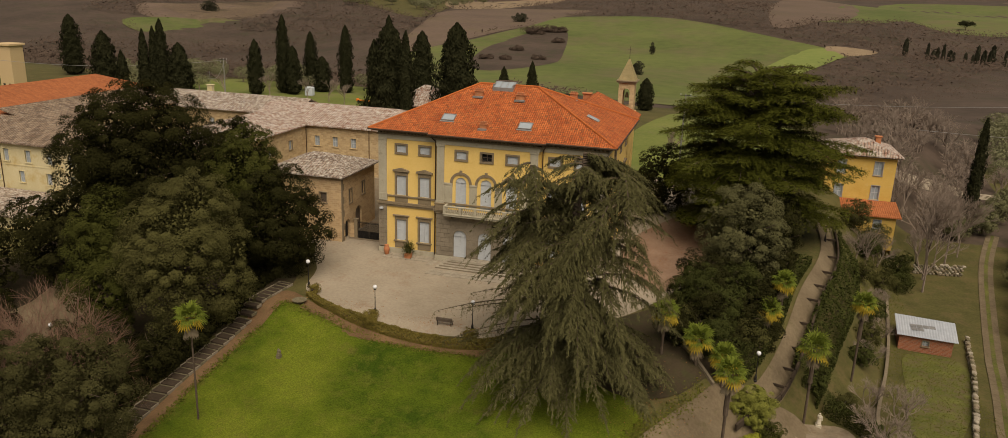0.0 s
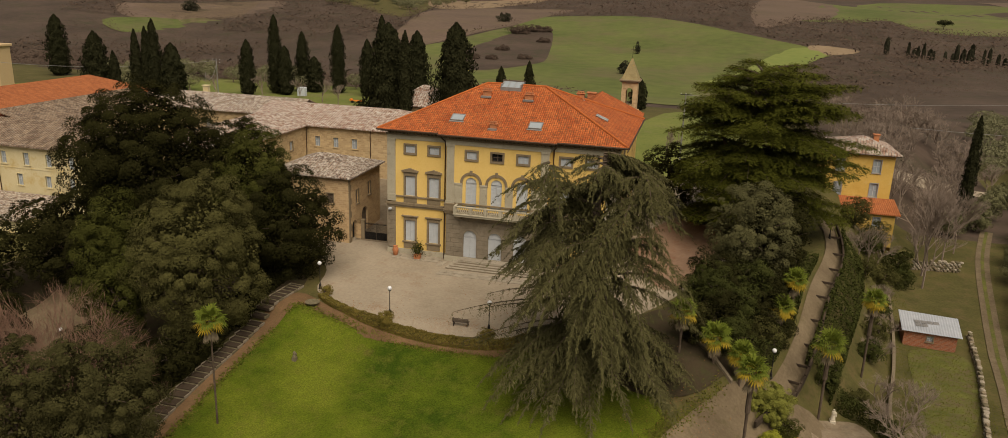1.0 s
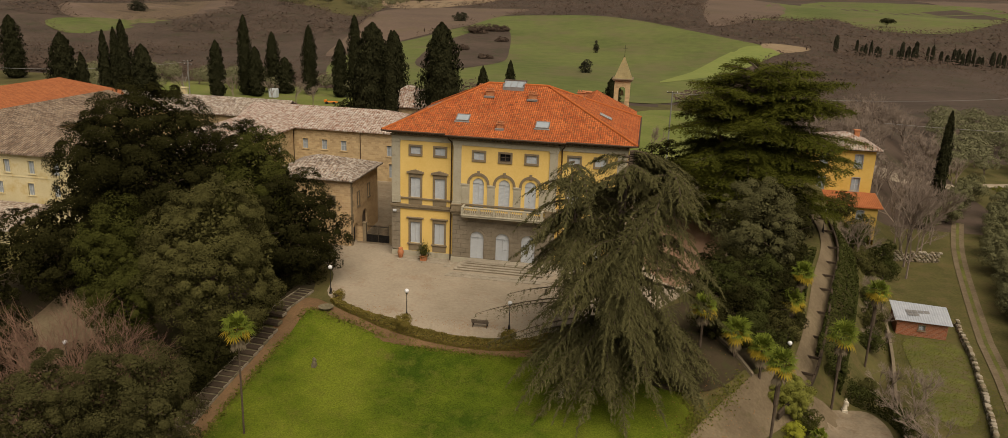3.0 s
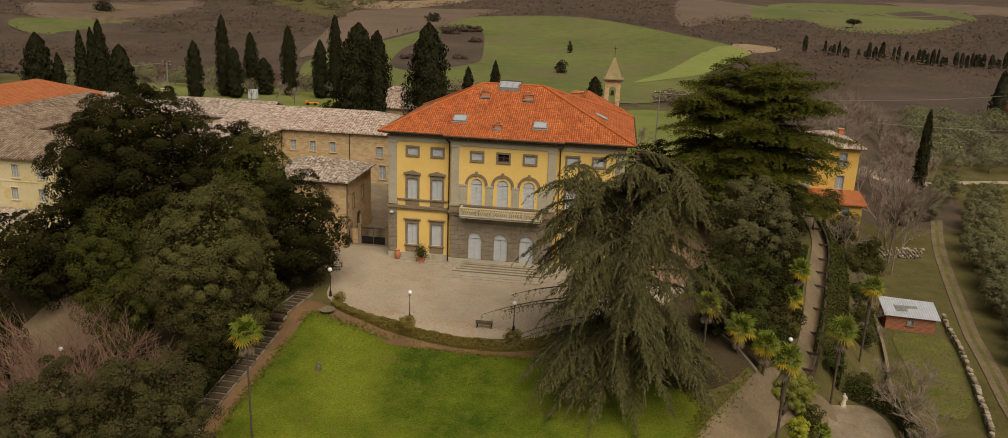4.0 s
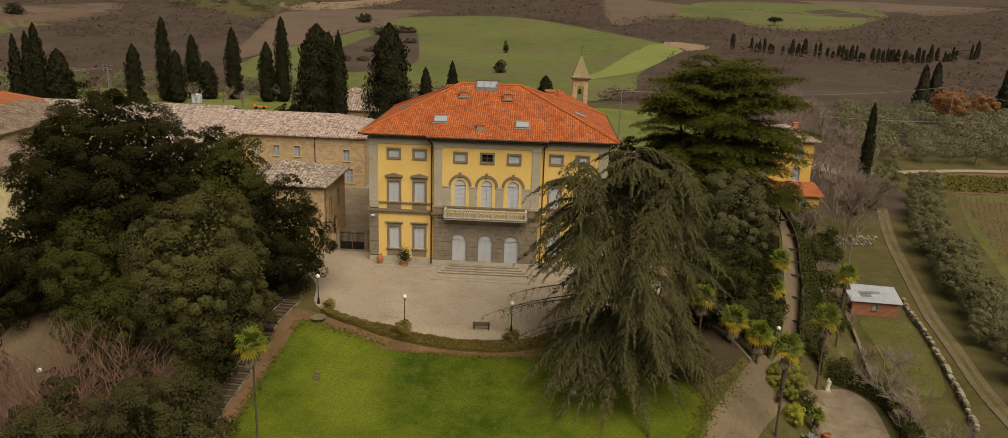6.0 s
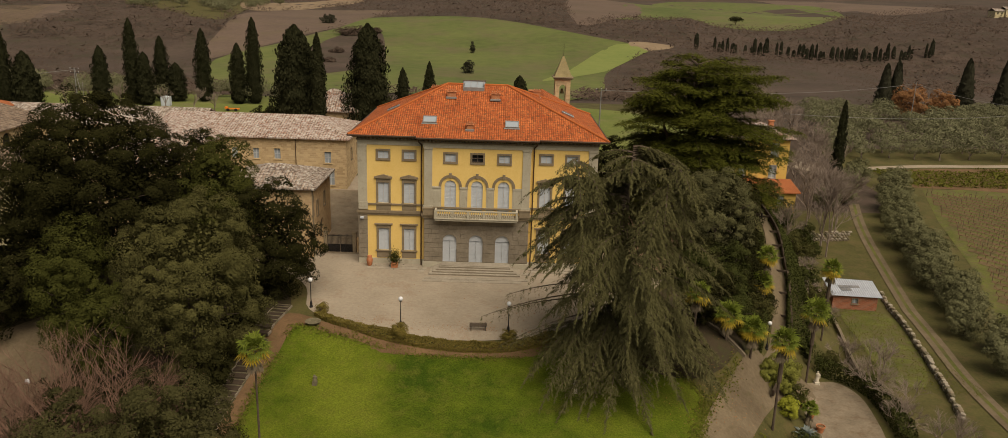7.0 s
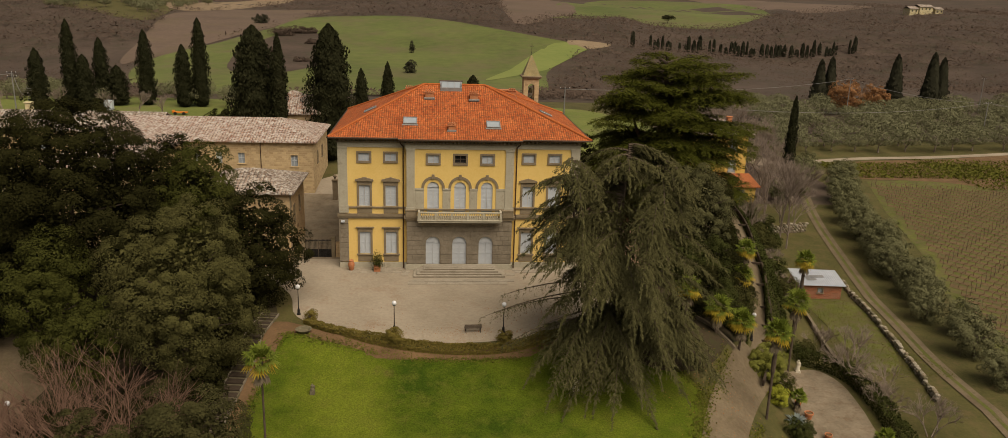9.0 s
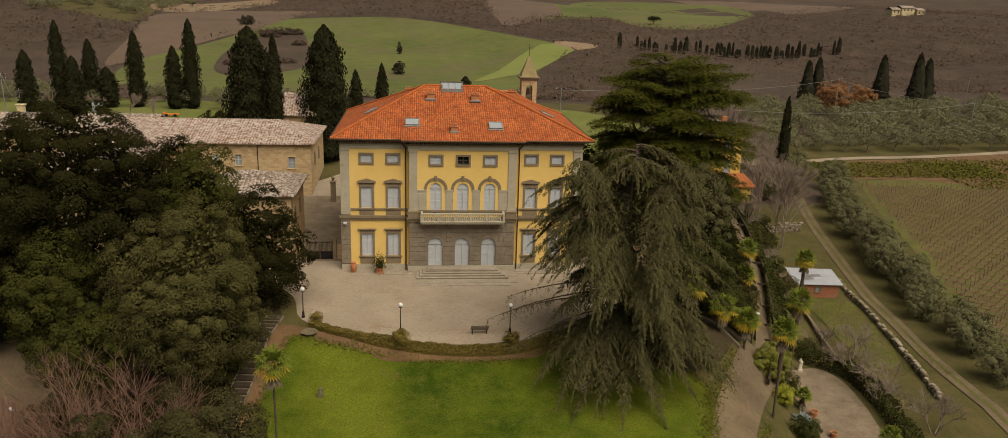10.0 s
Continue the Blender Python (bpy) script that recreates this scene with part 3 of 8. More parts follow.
draped("vineyard_ground", [Vector(p) for p in ((94, 78), (140, 85), (150, 40), (110, -40), (63, -40), (66.5, 0), (78.5, 30), (85.5, 55))], GARDEN, 0.05, "brown and green vineyard ground", "field")
draped("grass_bank", spline([(88, 82), (110, 78.5), (124, 72), (152, 64), (158, 108), (128, 101), (98, 96)], 4), SOIL, 0.07, "brown overgrown bank below the white road", "ground")

# terrace, lawn, paths
TERRACE = spline([(-16.5, -13.4), (-11, -17.0), (-4, -18.2), (3, -18.2), (9, -17.0), (18, -9), (25, 5), (30, 22), (26, 40), (14, 44), (-12, 44), (-21, 36), (-31, 26), (-31, 6), (-19.2, -6)], 5)
draped("gravel_terrace", TERRACE, GRAVEL, 0.05, "pale gravel forecourt round the villa", "forecourt")
# Brown gravel, laid darker to carry the shade between the two buildings.
draped("yard", [Vector(p) for p in ((-19.3, 2.6), (-13.8, 2.6), (-13.8, 22), (-12, 28.6), (-31, 28.6), (-31, 11.6), (-19.3, 11.6))], COURTGRAVEL, 0.075, "brown gravel yard between gatehouse and villa, darkened to include the shade there", "yard")
draped("leaf_litter", spline([(15, 10), (19, 22), (27, 32), (30, 22), (25, 6), (20, -2)], 5), LEAFGRAVEL, 0.07, "reddish fallen leaves over the gravel beside the villa", "leaves")
LAWN_LINE = spline([(-17.5, -18.5), (-13.5, -18.1), (-8, -19.3), (-2, -20.0), (4, -19.8), (9, -18.8), (16, -18.8), (21.3, -23.6), (20.2, -30), (15, -43), (0, -58), (-16, -52), (-18.6, -34)], 6)
draped("lawn_edge_soil", spline([(-19.2, -15.5), (-13, -16.8), (-6, -18.6), (2, -18.9), (9, -17.6), (13, -18.4), (18.0, -23), (18.6, -33), (13.5, -46), (0, -62), (-19, -56), (-20.2, -34)], 5), SOIL, 0.045, "brown leaf-strewn earth round the lawn", "soil")
draped("lawn", LAWN_LINE, LAWN, 0.085, "mown green lawn with darker and yellowed patches", "lawn")
PATH_LINE = spline([(40.6, 27), (40.4, 17), (37.4, 5), (35, -5), (32.6, -12), (29.2, -18.2), (25.2, -24.8), (21.6, -31), (18.4, -42), (17, -60)], 5, closed=False)
# Brown litter darkened further for the shade between cedar and palms.
draped("shaded_litter", spline([(16.5, -20.5), (22.0, -21.8), (27.2, -16.6), (30.4, -12), (33.4, -3), (30, 2), (21, -6), (15, -14)], 5), SHADEDLITTER, 0.115, "dark brown needle litter under the weeping cedar, shade included in its colour", "soil")
# Dark sheet on the ground; the oaks' shade is painted into it.
draped("woodland_floor", spline([(-18.9, -11.2), (-20.3, -18), (-22.6, -26), (-23, -38), (-30, -50), (-50, -52), (-58, -20), (-48, 0), (-28, -2)], 5), SHADEDLITTER, 0.05, "leaf litter and ivy under the oaks, darkened to include their shade", "soil")
draped("park_path", ribbon(PATH_LINE, 2.1), DIRT, 0.10, "brown earth path descending through the park", "path")
draped("park_path", ribbon(spline([(31.2, -15.0), (28.8, -18.4), (25.0, -24.2), (21.6, -31), (18.4, -42), (17, -60)], 5, closed=False), 3.8), DIRT, 0.112, "wide leaf-strewn earth path below the cedar", "path")
draped("gravel_court", spline([(34.5, -13.5), (39.5, -9.5), (41.5, -13), (40.2, -22), (38.5, -33), (33.5, -33), (33.4, -21)], 5), COURTGRAVEL, 0.09, "pale gravel garden court below the path", "path")
draped("park_path", spline([(31.2, -14.8), (35.4, -11.2), (37, -13), (33, -17.2)], 4), DIRT, 0.12, "short earth ramp from the path to the court", "path")
TRACK_LINE = spline([(74, 66), (68.5, 49), (63.5, 28), (58.6, 5), (55, -12), (52, -40)], 5, closed=False)
draped("dirt_track", ribbon(TRACK_LINE, 2.0), DIRT, 0.09, "worn dirt track beside the vineyard", "track")
ROAD_LINE = spline([(58, 74), (80, 92), (103, 100), (126, 103), (160, 111), (220, 130)], 4, closed=False)
draped("white_road", ribbon(ROAD_LINE, 2.6), GRAVEL, 0.12, "white gravel road under the olive trees", "road")
draped("track_grass", ribbon(TRACK_LINE[:24], 0.5), GARDEN, 0.105, "grass growing between the ruts of the dirt track", "grass")
draped("garden_grass", spline([(50.5, 13.5), (56.5, 13), (55.8, 5), (53.4, -3), (50, -10), (46.8, -8), (48.4, 3)], 4), GARDEN, 0.06, "patchy green grass of the small garden by the shed", "lawn")
draped("drive", spline([(-36, -12), (-39, -26), (-46, -40), (-50, -30), (-44, -14)], 4), DIRT, 0.06, "brown gravel drive under the trees", "path")

# ---------------------------------------------------------------- the villa
villa = thing("villa", "large yellow villa with grey stone trim and red hipped roof", "villa")
BAY, WIDE, DEEP = -0.75, 13.6, 20.0


def turned(bm, at, turn=0.0):
    bmesh.ops.transform(bm, matrix=pose(*at, 0, 0, turn), verts=bm.verts)
    return bm


def bars(boxes, bevel=0.0):
    bm = bmesh.new()
    for b in boxes:
        box(bm, *b, bevel=bevel)
    return bm


def leaf_pair(w, z0, z1, y, inset=0.05, arch=False):
    """Two closed shutter leaves with a seam, rails and sunk panels."""
    bm = bmesh.new()
    top = z1 - (w / 2 if arch else 0)
    for side in (-1, 1):
        a, b = (0.012, w / 2) if side > 0 else (-w / 2, -0.012)
        box(bm, a, b, y + 0.03, y + 0.06, z0, top)
        s = 0.09
        box(bm, a, a + s, y, y + 0.03, z0, top)
        box(bm, b - s, b, y, y + 0.03, z0, top)
        rails = [z0, z0 + (top - z0) * 0.5, top - s]
        for r in rails:
            box(bm, a + s, b - s, y, y + 0.03, r, r + s)
        k, n = 0, max(2, int((top - z0) / 0.16))
        for k in range(n):
            zz = z0 + s + (top - z0 - 2 * s) * (k + 0.5) / n
            box(bm, a + s, b - s, y + 0.015, y + 0.03, zz - 0.025, zz + 0.025)
    if arch:
        r, n = w / 2, 12
        fan = [bm.verts.new((r * math.cos(math.pi * k / n), y + 0.02, top + r * math.sin(math.pi * k / n))) for k in range(n + 1)]
        bm.faces.new(fan[::-1])
        arch_ring(bm, 0, r - 0.1, r, top, y, y + 0.03, 12)
        box(bm, -0.04, 0.04, y, y + 0.02, top, top + r - 0.02)
        box(bm, -r + 0.02, r - 0.02, y, y + 0.022, top - 0.05, top + 0.05)
    return bm


def window(kind, parent, x, y, z0, z1, w, open_=False, turn=0.0, stone=None):
    """One window of the villa: stone surround with its shutters, sill and crown as sub-parts."""
    stone = stone or STONE
    s, out = 0.23, 0.09
    m = pose(x, y, 0, 0, 0, turn)
    boxes = [(-w / 2 - s, -w / 2, -out, 0.2, z0, z1), (w / 2, w / 2 + s, -out, 0.2, z0, z1), (-w / 2 - s, w / 2 + s, -out, 0.2, z1, z1 + s)]
    if kind == "attic":
        boxes.append((-w / 2 - s, w / 2 + s, -out - 0.03, 0.2, z0 - s, z0))
    frame_ob = part("window", bars(boxes, 0.015), stone, parent)
    frame_ob.matrix_basis = m
    if open_:
        part("pane", bars([(-w / 2, w / 2, 0.24, 0.26, z0, z1)]), DARK, frame_ob, "dark open window")
        part("mullion", bars([(-0.04, 0.04, 0.17, 0.22, z0, z1), (-w / 2, w / 2, 0.17, 0.22, z0, z0 + 0.06), (-w / 2, w / 2, 0.17, 0.22, z1 - 0.06, z1), (-w / 2, w / 2, 0.17, 0.22, (z0 + z1) / 2 - 0.03, (z0 + z1) / 2 + 0.03)]), WOODDARK, frame_ob)
    else:
        part("shutter", leaf_pair(w, z0, z1, 0.1), WHITE, frame_ob, "closed white louvred shutters")
    if kind == "pediment":
        part("sill", bars([(-w / 2 - 0.36, w / 2 + 0.36, -0.2, 0.05, z0 - 0.14, z0)], 0.02), stone, frame_ob)
        part("apron", bars([(-w / 2 - s, w / 2 + s, -0.06, 0.05, z0 - 0.85, z0 - 0.14)], 0.01), stone, frame_ob)
        bm = bars([(-w / 2 - s, w / 2 + s, -0.07, 0.05, z1 + s, z1 + s + 0.28), (-w / 2 - 0.42, w / 2 + 0.42, -0.26, 0.05, z1 + s + 0.28, z1 + s + 0.40)], 0.012)
        a, b, z = -w / 2 - 0.42, w / 2 + 0.42, z1 + s + 0.40
        for y0, y1, h, t in ((-0.26, 0.05, 0.36, 0.0),):
            tri = [(a, z), (b, z), (b, z + 0.07), (0, z + h), (a, z + 0.07)]
            f = [bm.verts.new((p[0], y0, p[1])) for p in tri]
            g = [bm.verts.new((p[0], y1, p[1])) for p in tri]
            bm.faces.new(f)
            bm.faces.new(g[::-1])
            for k in range(5):
                j = (k + 1) % 5
                bm.faces.new((f[j], f[k], g[k], g[j]))
        part("pediment", bm, stone, frame_ob)
    if kind == "lintel":
        part("sill", bars([(-w / 2 - 0.36, w / 2 + 0.36, -0.2, 0.05, z0 - 0.16, z0)], 0.02), stone, frame_ob)
        part("apron", bars([(-w / 2 - s, w / 2 + s, -0.06, 0.05, z0 - 0.95, z0 - 0.16)], 0.01), stone, frame_ob)
        part("cornice", bars([(-w / 2 - s, w / 2 + s, -0.07, 0.05, z1 + s, z1 + s + 0.24), (-w / 2 - 0.44, w / 2 + 0.44, -0.24, 0.05, z1 + s + 0.24, z1 + s + 0.38)], 0.015), stone, frame_ob)
    return frame_ob


ATTIC = (12.62, 13.5, 1.22)
NOBLE = (7.38, 9.8, 1.22)
LOWER = (1.68, 4.32, 1.22)
WINGS = (-10.8, -7.83, 7.83, 10.8)


def holes_at(xs, kinds):
    out = []
    for x in xs:
        for z0, z1, w in kinds:
            out.append((x - w / 2, x + w / 2, z0, z1))
    return out


# wings
for side, name in ((-1, "front_wall"), (1, "front_wall")):
    xs = [x for x in WINGS if x * side > 0]
    a, b = sorted((side * WIDE, side * 6.05))
    bm = bmesh.new()
    pierced(bm, a, b, 0.0, 14.9, 0.5, holes_at(xs, (ATTIC, NOBLE, LOWER)))
    part(name, bm, YELLOW, villa)
    for x in xs:
        window("attic", villa, x, 0, *ATTIC)
        window("pediment", villa, x, 0, *NOBLE)
        window("lintel", villa, x, 0, *LOWER)
# central bay: yellow storeys above, dark stone ground floor
ARCHES = (-3.05, 0.0, 3.05)
bm = bmesh.new()
noble_arch = [(x - 0.66, x + 0.66, 6.85, 10.45) for x in ARCHES]
pierced(bm, -6.05, 6.05, 6.05, 14.9, 0.5, noble_arch + holes_at(ARCHES, (ATTIC,)), noble_arch)
turned(bm, (0, BAY, 0))
part("front_wall", bm, YELLOW, villa)
bm = bmesh.new()
doors = [(x - 0.8, x + 0.8, 0.66, 4.02) for x in ARCHES]
pierced(bm, -6.05, 6.05, 0.0, 6.05, 0.5, doors, doors)
turned(bm, (0, BAY, 0))
part("front_wall", bm, DARKSTONE, villa, "dark grey rusticated stone ground floor")
for a in (-6.05, 5.6):
    part("return_wall", bars([(a, a + 0.45, BAY + 0.5, 0.0, 0, 14.9)]), YELLOW, villa)
for x in ARCHES:
    window("attic", villa, x, BAY, *ATTIC, open_=(x == 0))
    # arched windows of the main floor
    bm = bars([(x - 1.32, x - 1.02, BAY - 0.09, BAY + 0.05, 9.5, 9.78), (x + 1.02, x + 1.32, BAY - 0.09, BAY + 0.05, 9.5, 9.78)], 0.01)
    arch_ring(bm, x, 1.02, 1.32, 9.78, BAY - 0.10, BAY + 0.05, 18)
    box(bm, x - 0.16, x + 0.16, BAY - 0.16, BAY + 0.05, 10.75, 11.32, bevel=0.02)
    arch = part("arched_window", bm, STONE, villa)
    sh = part("shutter", leaf_pair(1.32, 6.85, 10.45, 0.12, arch=True), WHITE, arch, "closed white arched shutters")
    sh.matrix_basis = pose(x, BAY, 0)
    # arched doors
    bm = bmesh.new()
    arch_ring(bm, x, 0.8, 1.12, 3.22, BAY - 0.06, BAY + 0.05, 16)
    door = part("arched_door", bm, DARKSTONE, villa)
    sh = part("door_leaf", leaf_pair(1.6, 0.66, 4.02, 0.16, arch=True), WHITE, door, "closed white double door with an arched head")
    sh.matrix_basis = pose(x, BAY, 0)
# grey piers between the arched windows
for a, b in ((-5.18, -4.07), (-1.98, -1.07), (1.07, 1.98), (4.07, 5.18)):
    part("pier", bars([(a, b, BAY - 0.05, BAY + 0.02, 6.9, 9.5), (a - 0.0, b + 0.0, BAY - 0.1, BAY + 0.02, 9.5, 9.72), (a + 0.18, b - 0.18, BAY - 0.075, BAY - 0.04, 7.2, 9.25)], 0.008), PALE, villa)
# pilasters
for x, y, w, low in ((-13.13, 0, 0.92, 0), (13.13, 0, 0.92, 0), (-5.58, BAY, 0.92, 6.0), (5.58, BAY, 0.92, 6.0)):
    part("pilaster", bars([(x - w / 2, x + w / 2, y - 0.12, y + 0.02, 7.5, 14.0), (x - w / 2 - 0.07, x + w / 2 + 0.07, y - 0.19, y + 0.02, 6.62, 7.5), (x - w / 2 - 0.06, x + w / 2 + 0.06, y - 0.18, y + 0.02, 14.0, 14.25)], 0.012), PALE, villa)
    if not low:
        for k in range(9):
            z = 0.75 + k * 0.575
            part("quoin", bars([(x - w / 2, x + w / 2, y - 0.14, y + 0.02, z, z + 0.545)], 0.02), DARKSTONE, villa)
# side faces of the corner pilasters
for s in (-1, 1):
    part("pilaster", bars([(s * WIDE - 0.11 if s < 0 else s * WIDE - 0.02, s * WIDE + 0.02 if s < 0 else s * WIDE + 0.11, -0.1, 0.85, 6.62, 14.2)], 0.01), PALE, villa)
    part("quoin", bars([(s * WIDE - 0.13 if s < 0 else s * WIDE - 0.02, s * WIDE + 0.02 if s < 0 else s * WIDE + 0.13, -0.1, 0.85, 0.75, 5.9)], 0.01), DARKSTONE, villa)
# rusticated blocks of the central ground floor
block_rng = random.Random(4)
z = 0.72
row = 0
while z < 5.8:
    h = 0.56
    spans = [(-6.05, -3.9), (-2.18, -0.87), (0.87, 2.18), (3.9, 6.05)] if z < 3.2 else [(-6.05, -4.25), (-1.8, -1.25), (1.25, 1.8), (4.25, 6.05)] if z < 4.2 else [(-6.05, 6.05)]
    for a, b in spans:
        n = max(1, round((b - a) / 1.15))
        cuts = [a + (b - a) * k / n for k in range(n + 1)]
        if n > 1 and row % 2:
            cuts = [a] + [c - 0.4 * (b - a) / n for c in cuts[1:]] + [b]
        for p, q in zip(cuts, cuts[1:]):
            if q - p > 0.15:
                d = block_rng.uniform(0.045, 0.07)
                part("block", bars([(p + 0.018, q - 0.018, BAY - d, BAY + 0.02, z + 0.016, z + h - 0.016)], 0.018), DARKSTONE, villa)
    z += h
    row += 1
# plinth, string courses, frieze and cornice follow the break of the front
def course(name, z0, z1, out, material, label=""):
    boxes = [(-WIDE - out, -6.05 - out, -out, 0.03, z0, z1), (6.05 + out, WIDE + out, -out, 0.03, z0, z1), (-6.05 - out, 6.05 + out, BAY - out, BAY + 0.03, z0, z1),
             (-6.05 - out, -6.02, BAY + 0.03, 0.03, z0, z1), (6.02, 6.05 + out, BAY + 0.03, 0.03, z0, z1),
             (-WIDE - out, -WIDE + 0.03, 0.03, DEEP + out, z0, z1), (WIDE - 0.03, WIDE + out, 0.03, DEEP + out, z0, z1)]
    for b in boxes:
        part(name, bars([b]), material, villa, label)


course("plinth", 0.0, 0.66, 0.13, PALE)
course("string_course", 5.95, 6.2, 0.16, STONE)
course("string_course", 6.2, 6.5, 0.28, STONE)
course("string_course", 7.16, 7.34, 0.16, STONE)
course("frieze", 14.2, 14.72, 0.1, PALE)
course("cornice", 14.72, 14.9, 0.22, STONE)
course("cornice", 15.12, 15.3, 0.62, STONE)
course("soffit", 15.3, 15.42, 0.86, WOODDARK)
bm = bmesh.new()
for a, b, y in ((-13.6, -6.2, 0), (6.2, 13.6, 0), (-6.0, 6.0, BAY)):
    n = int((b - a) / 0.42)
    for k in range(n):
        x = a + (b - a) * (k + 0.5) / n
        box(bm, x - 0.1, x + 0.1, y - 0.46, y + 0.02, 14.9, 15.11)
dentils = part("dentil_course", bm, STONE, villa, "row of small stone brackets under the eaves")
dentils["kind"] = "stuff"
# side and rear walls
side_kinds = (ATTIC, NOBLE, LOWER)
for s in (-1, 1):
    xs = (-7.6, -2.6, 2.6, 7.6)
    bm = bmesh.new()
    pierced(bm, -DEEP / 2 + 0.5, DEEP / 2, 0.0, 14.9, 0.5, holes_at(xs, side_kinds))
    turned(bm, (s * WIDE, DEEP / 2, 0), 90 * s)
    part("side_wall", bm, YELLOW, villa)
    for u in xs:
        y = DEEP / 2 + s * u
        for kind, size in (("attic", ATTIC), ("pediment", NOBLE), ("lintel", LOWER)):
            window(kind, villa, s * WIDE, y, *size, turn=90 * s)
bm = bmesh.new()
pierced(bm, -WIDE, WIDE, 0.0, 14.9, 0.5, [])
turned(bm, (0, DEEP, 0), 180)
part("rear_wall", bm, YELLOW, villa)
# balcony over the doors
balcony = part("balcony", bars([(-4.7, 4.7, BAY - 1.25, BAY + 0.02, 5.98, 6.2), (-4.8, 4.8, BAY - 1.35, BAY + 0.02, 6.2, 6.34)], 0.02), PALE, villa)
part("handrail", bars([(-4.75, 4.75, BAY - 1.3, BAY - 1.06, 7.1, 7.24), (-4.75, -4.51, BAY - 1.06, BAY, 7.1, 7.24), (4.51, 4.75, BAY - 1.06, BAY, 7.1, 7.24)], 0.015), PALE, balcony)
bm = bmesh.new()
lathe(bm, [(0.07, 0), (0.07, 0.06), (0.04, 0.1), (0.095, 0.3), (0.05, 0.55), (0.045, 0.66), (0.075, 0.7), (0.075, 0.76)], 8)
first = part("baluster", bm, PALE, balcony)
first.matrix_basis = pose(-4.45, BAY - 1.18, 6.34)
for k in range(1, 36):
    if k % 7:
        again(first, balcony, (-4.45 + 8.9 * k / 35, BAY - 1.18, 6.34))
for s in (-1, 1):
    for k in range(3):
        again(first, balcony, (s * 4.63, BAY - 0.9 + 0.28 * k, 6.34))
for x in (-4.63, -2.67, -0.89, 0.89, 2.67, 4.63):
    part("pedestal", bars([(x - 0.14, x + 0.14, BAY - 1.31, BAY - 1.05, 6.34, 7.1)], 0.015), PALE, balcony)
for x in (-4.2, -1.5, 1.5, 4.2):
    part("bracket", bars([(x - 0.16, x + 0.16, BAY - 0.95, BAY, 5.72, 5.98), (x - 0.16, x + 0.16, BAY - 0.5, BAY, 5.45, 5.72)], 0.03), STONE, balcony)
for s in (-1, 1):
    part("parapet", bars([(min(s * 4.9, s * 6.15), max(s * 4.9, s * 6.15), BAY - 0.35, BAY + 0.02, 6.34, 7.1), (min(s * 4.85, s * 6.2), max(s * 4.85, s * 6.2), BAY - 0.4, BAY + 0.02, 7.1, 7.24)], 0.015), STONE, villa)
# front steps
for k in range(4):
    out = 0.38 * (3 - k)
    st = part("step", bars([(-4.1 - out, 4.1 + out, BAY - 1.35 - out, BAY, -0.1 + 0.165 * k, 0.065 + 0.165 * k)], 0.02), STEP, villa)
    part("riser", bars([(-4.08 - out, 4.08 + out, BAY - 1.36 - out, BAY - 1.33 - out, -0.1 + 0.165 * k, 0.035 + 0.165 * k)]), DARKSTONE, st, "mossy dark step riser")
part("landing", bars([(-3.9, 4.0, BAY - 1.15, BAY, 0.56, 0.645)], 0.015), STEP, villa)
# roof
RX0, RX1, RY0, RY1, RZ = -14.62, 14.75, -0.9, DEEP + 0.9, 15.42
RISE = 4.75
bm = bmesh.new()
slab_roof(bm, hip(RX0, RX1, RY0, RY1, RZ, RISE, ridge=(-4.2, 3.2)), 0.16)
SLOPE = RISE / ((RY1 - RY0) / 2)
out = -BAY
roof = part("roof", bm, REDTILE, villa, "red clay tile hipped roof with darker lichened patches")
bm = bmesh.new()
slab_roof(bm, [[(-6.9, RY0 - out, RZ - 0.0), (6.9, RY0 - out, RZ), (6.9, RY0 + 1.6, RZ + 0.04 + SLOPE * 1.6), (-6.9, RY0 + 1.6, RZ + 0.04 + SLOPE * 1.6)]], 0.14)
part("bay_roof", bm, REDTILE, villa)
bm = bmesh.new()
for a, b in (((RX0, RY0, RZ), (-4.2, 10, RZ + RISE)), ((RX1, RY0, RZ), (3.2, 10, RZ + RISE)), ((-4.2, 10, RZ + RISE), (3.2, 10, RZ + RISE)), ((RX0, RY1, RZ), (-4.2, 10, RZ + RISE)), ((RX1, RY1, RZ), (3.2, 10, RZ + RISE))):
    a, b = Vector(a), Vector(b)
    n = int((b - a).length / 0.42)
    for k in range(n):
        p, q = a.lerp(b, k / n), a.lerp(b, (k + 1.08) / n)
        tube(bm, p + Vector((0, 0, 0.02)), q + Vector((0, 0, 0.05)), 0.17, 0.13, 7)
ridge_tiles = part("ridge_tiles", bm, plain("ridge_tile_clay", (0.33, 0.08, 0.02), (0.44, 0.135, 0.037), 1.2, 5.0, 0.9, 0.01), roof)
ridge_tiles["kind"] = "stuff"
# gutter and downpipes
bm = bmesh.new()
for a, b in (((RX0, RY0 - 0.06, RZ - 0.06), (-6.9, RY0 - 0.06, RZ - 0.06)), ((6.9, RY0 - 0.06, RZ - 0.06), (RX1, RY0 - 0.06, RZ - 0.06)), ((-6.9, RY0 - out - 0.06, RZ - 0.06), (6.9, RY0 - out - 0.06, RZ - 0.06)), ((RX1 + 0.06, RY0, RZ - 0.06), (RX1 + 0.06, RY1, RZ - 0.06)), ((RX0 - 0.06, RY0, RZ - 0.06), (RX0 - 0.06, RY1, RZ - 0.06))):
    tube(bm, a, b, 0.1, 0.1, 8)
part("gutter", bm, PIPE, villa)
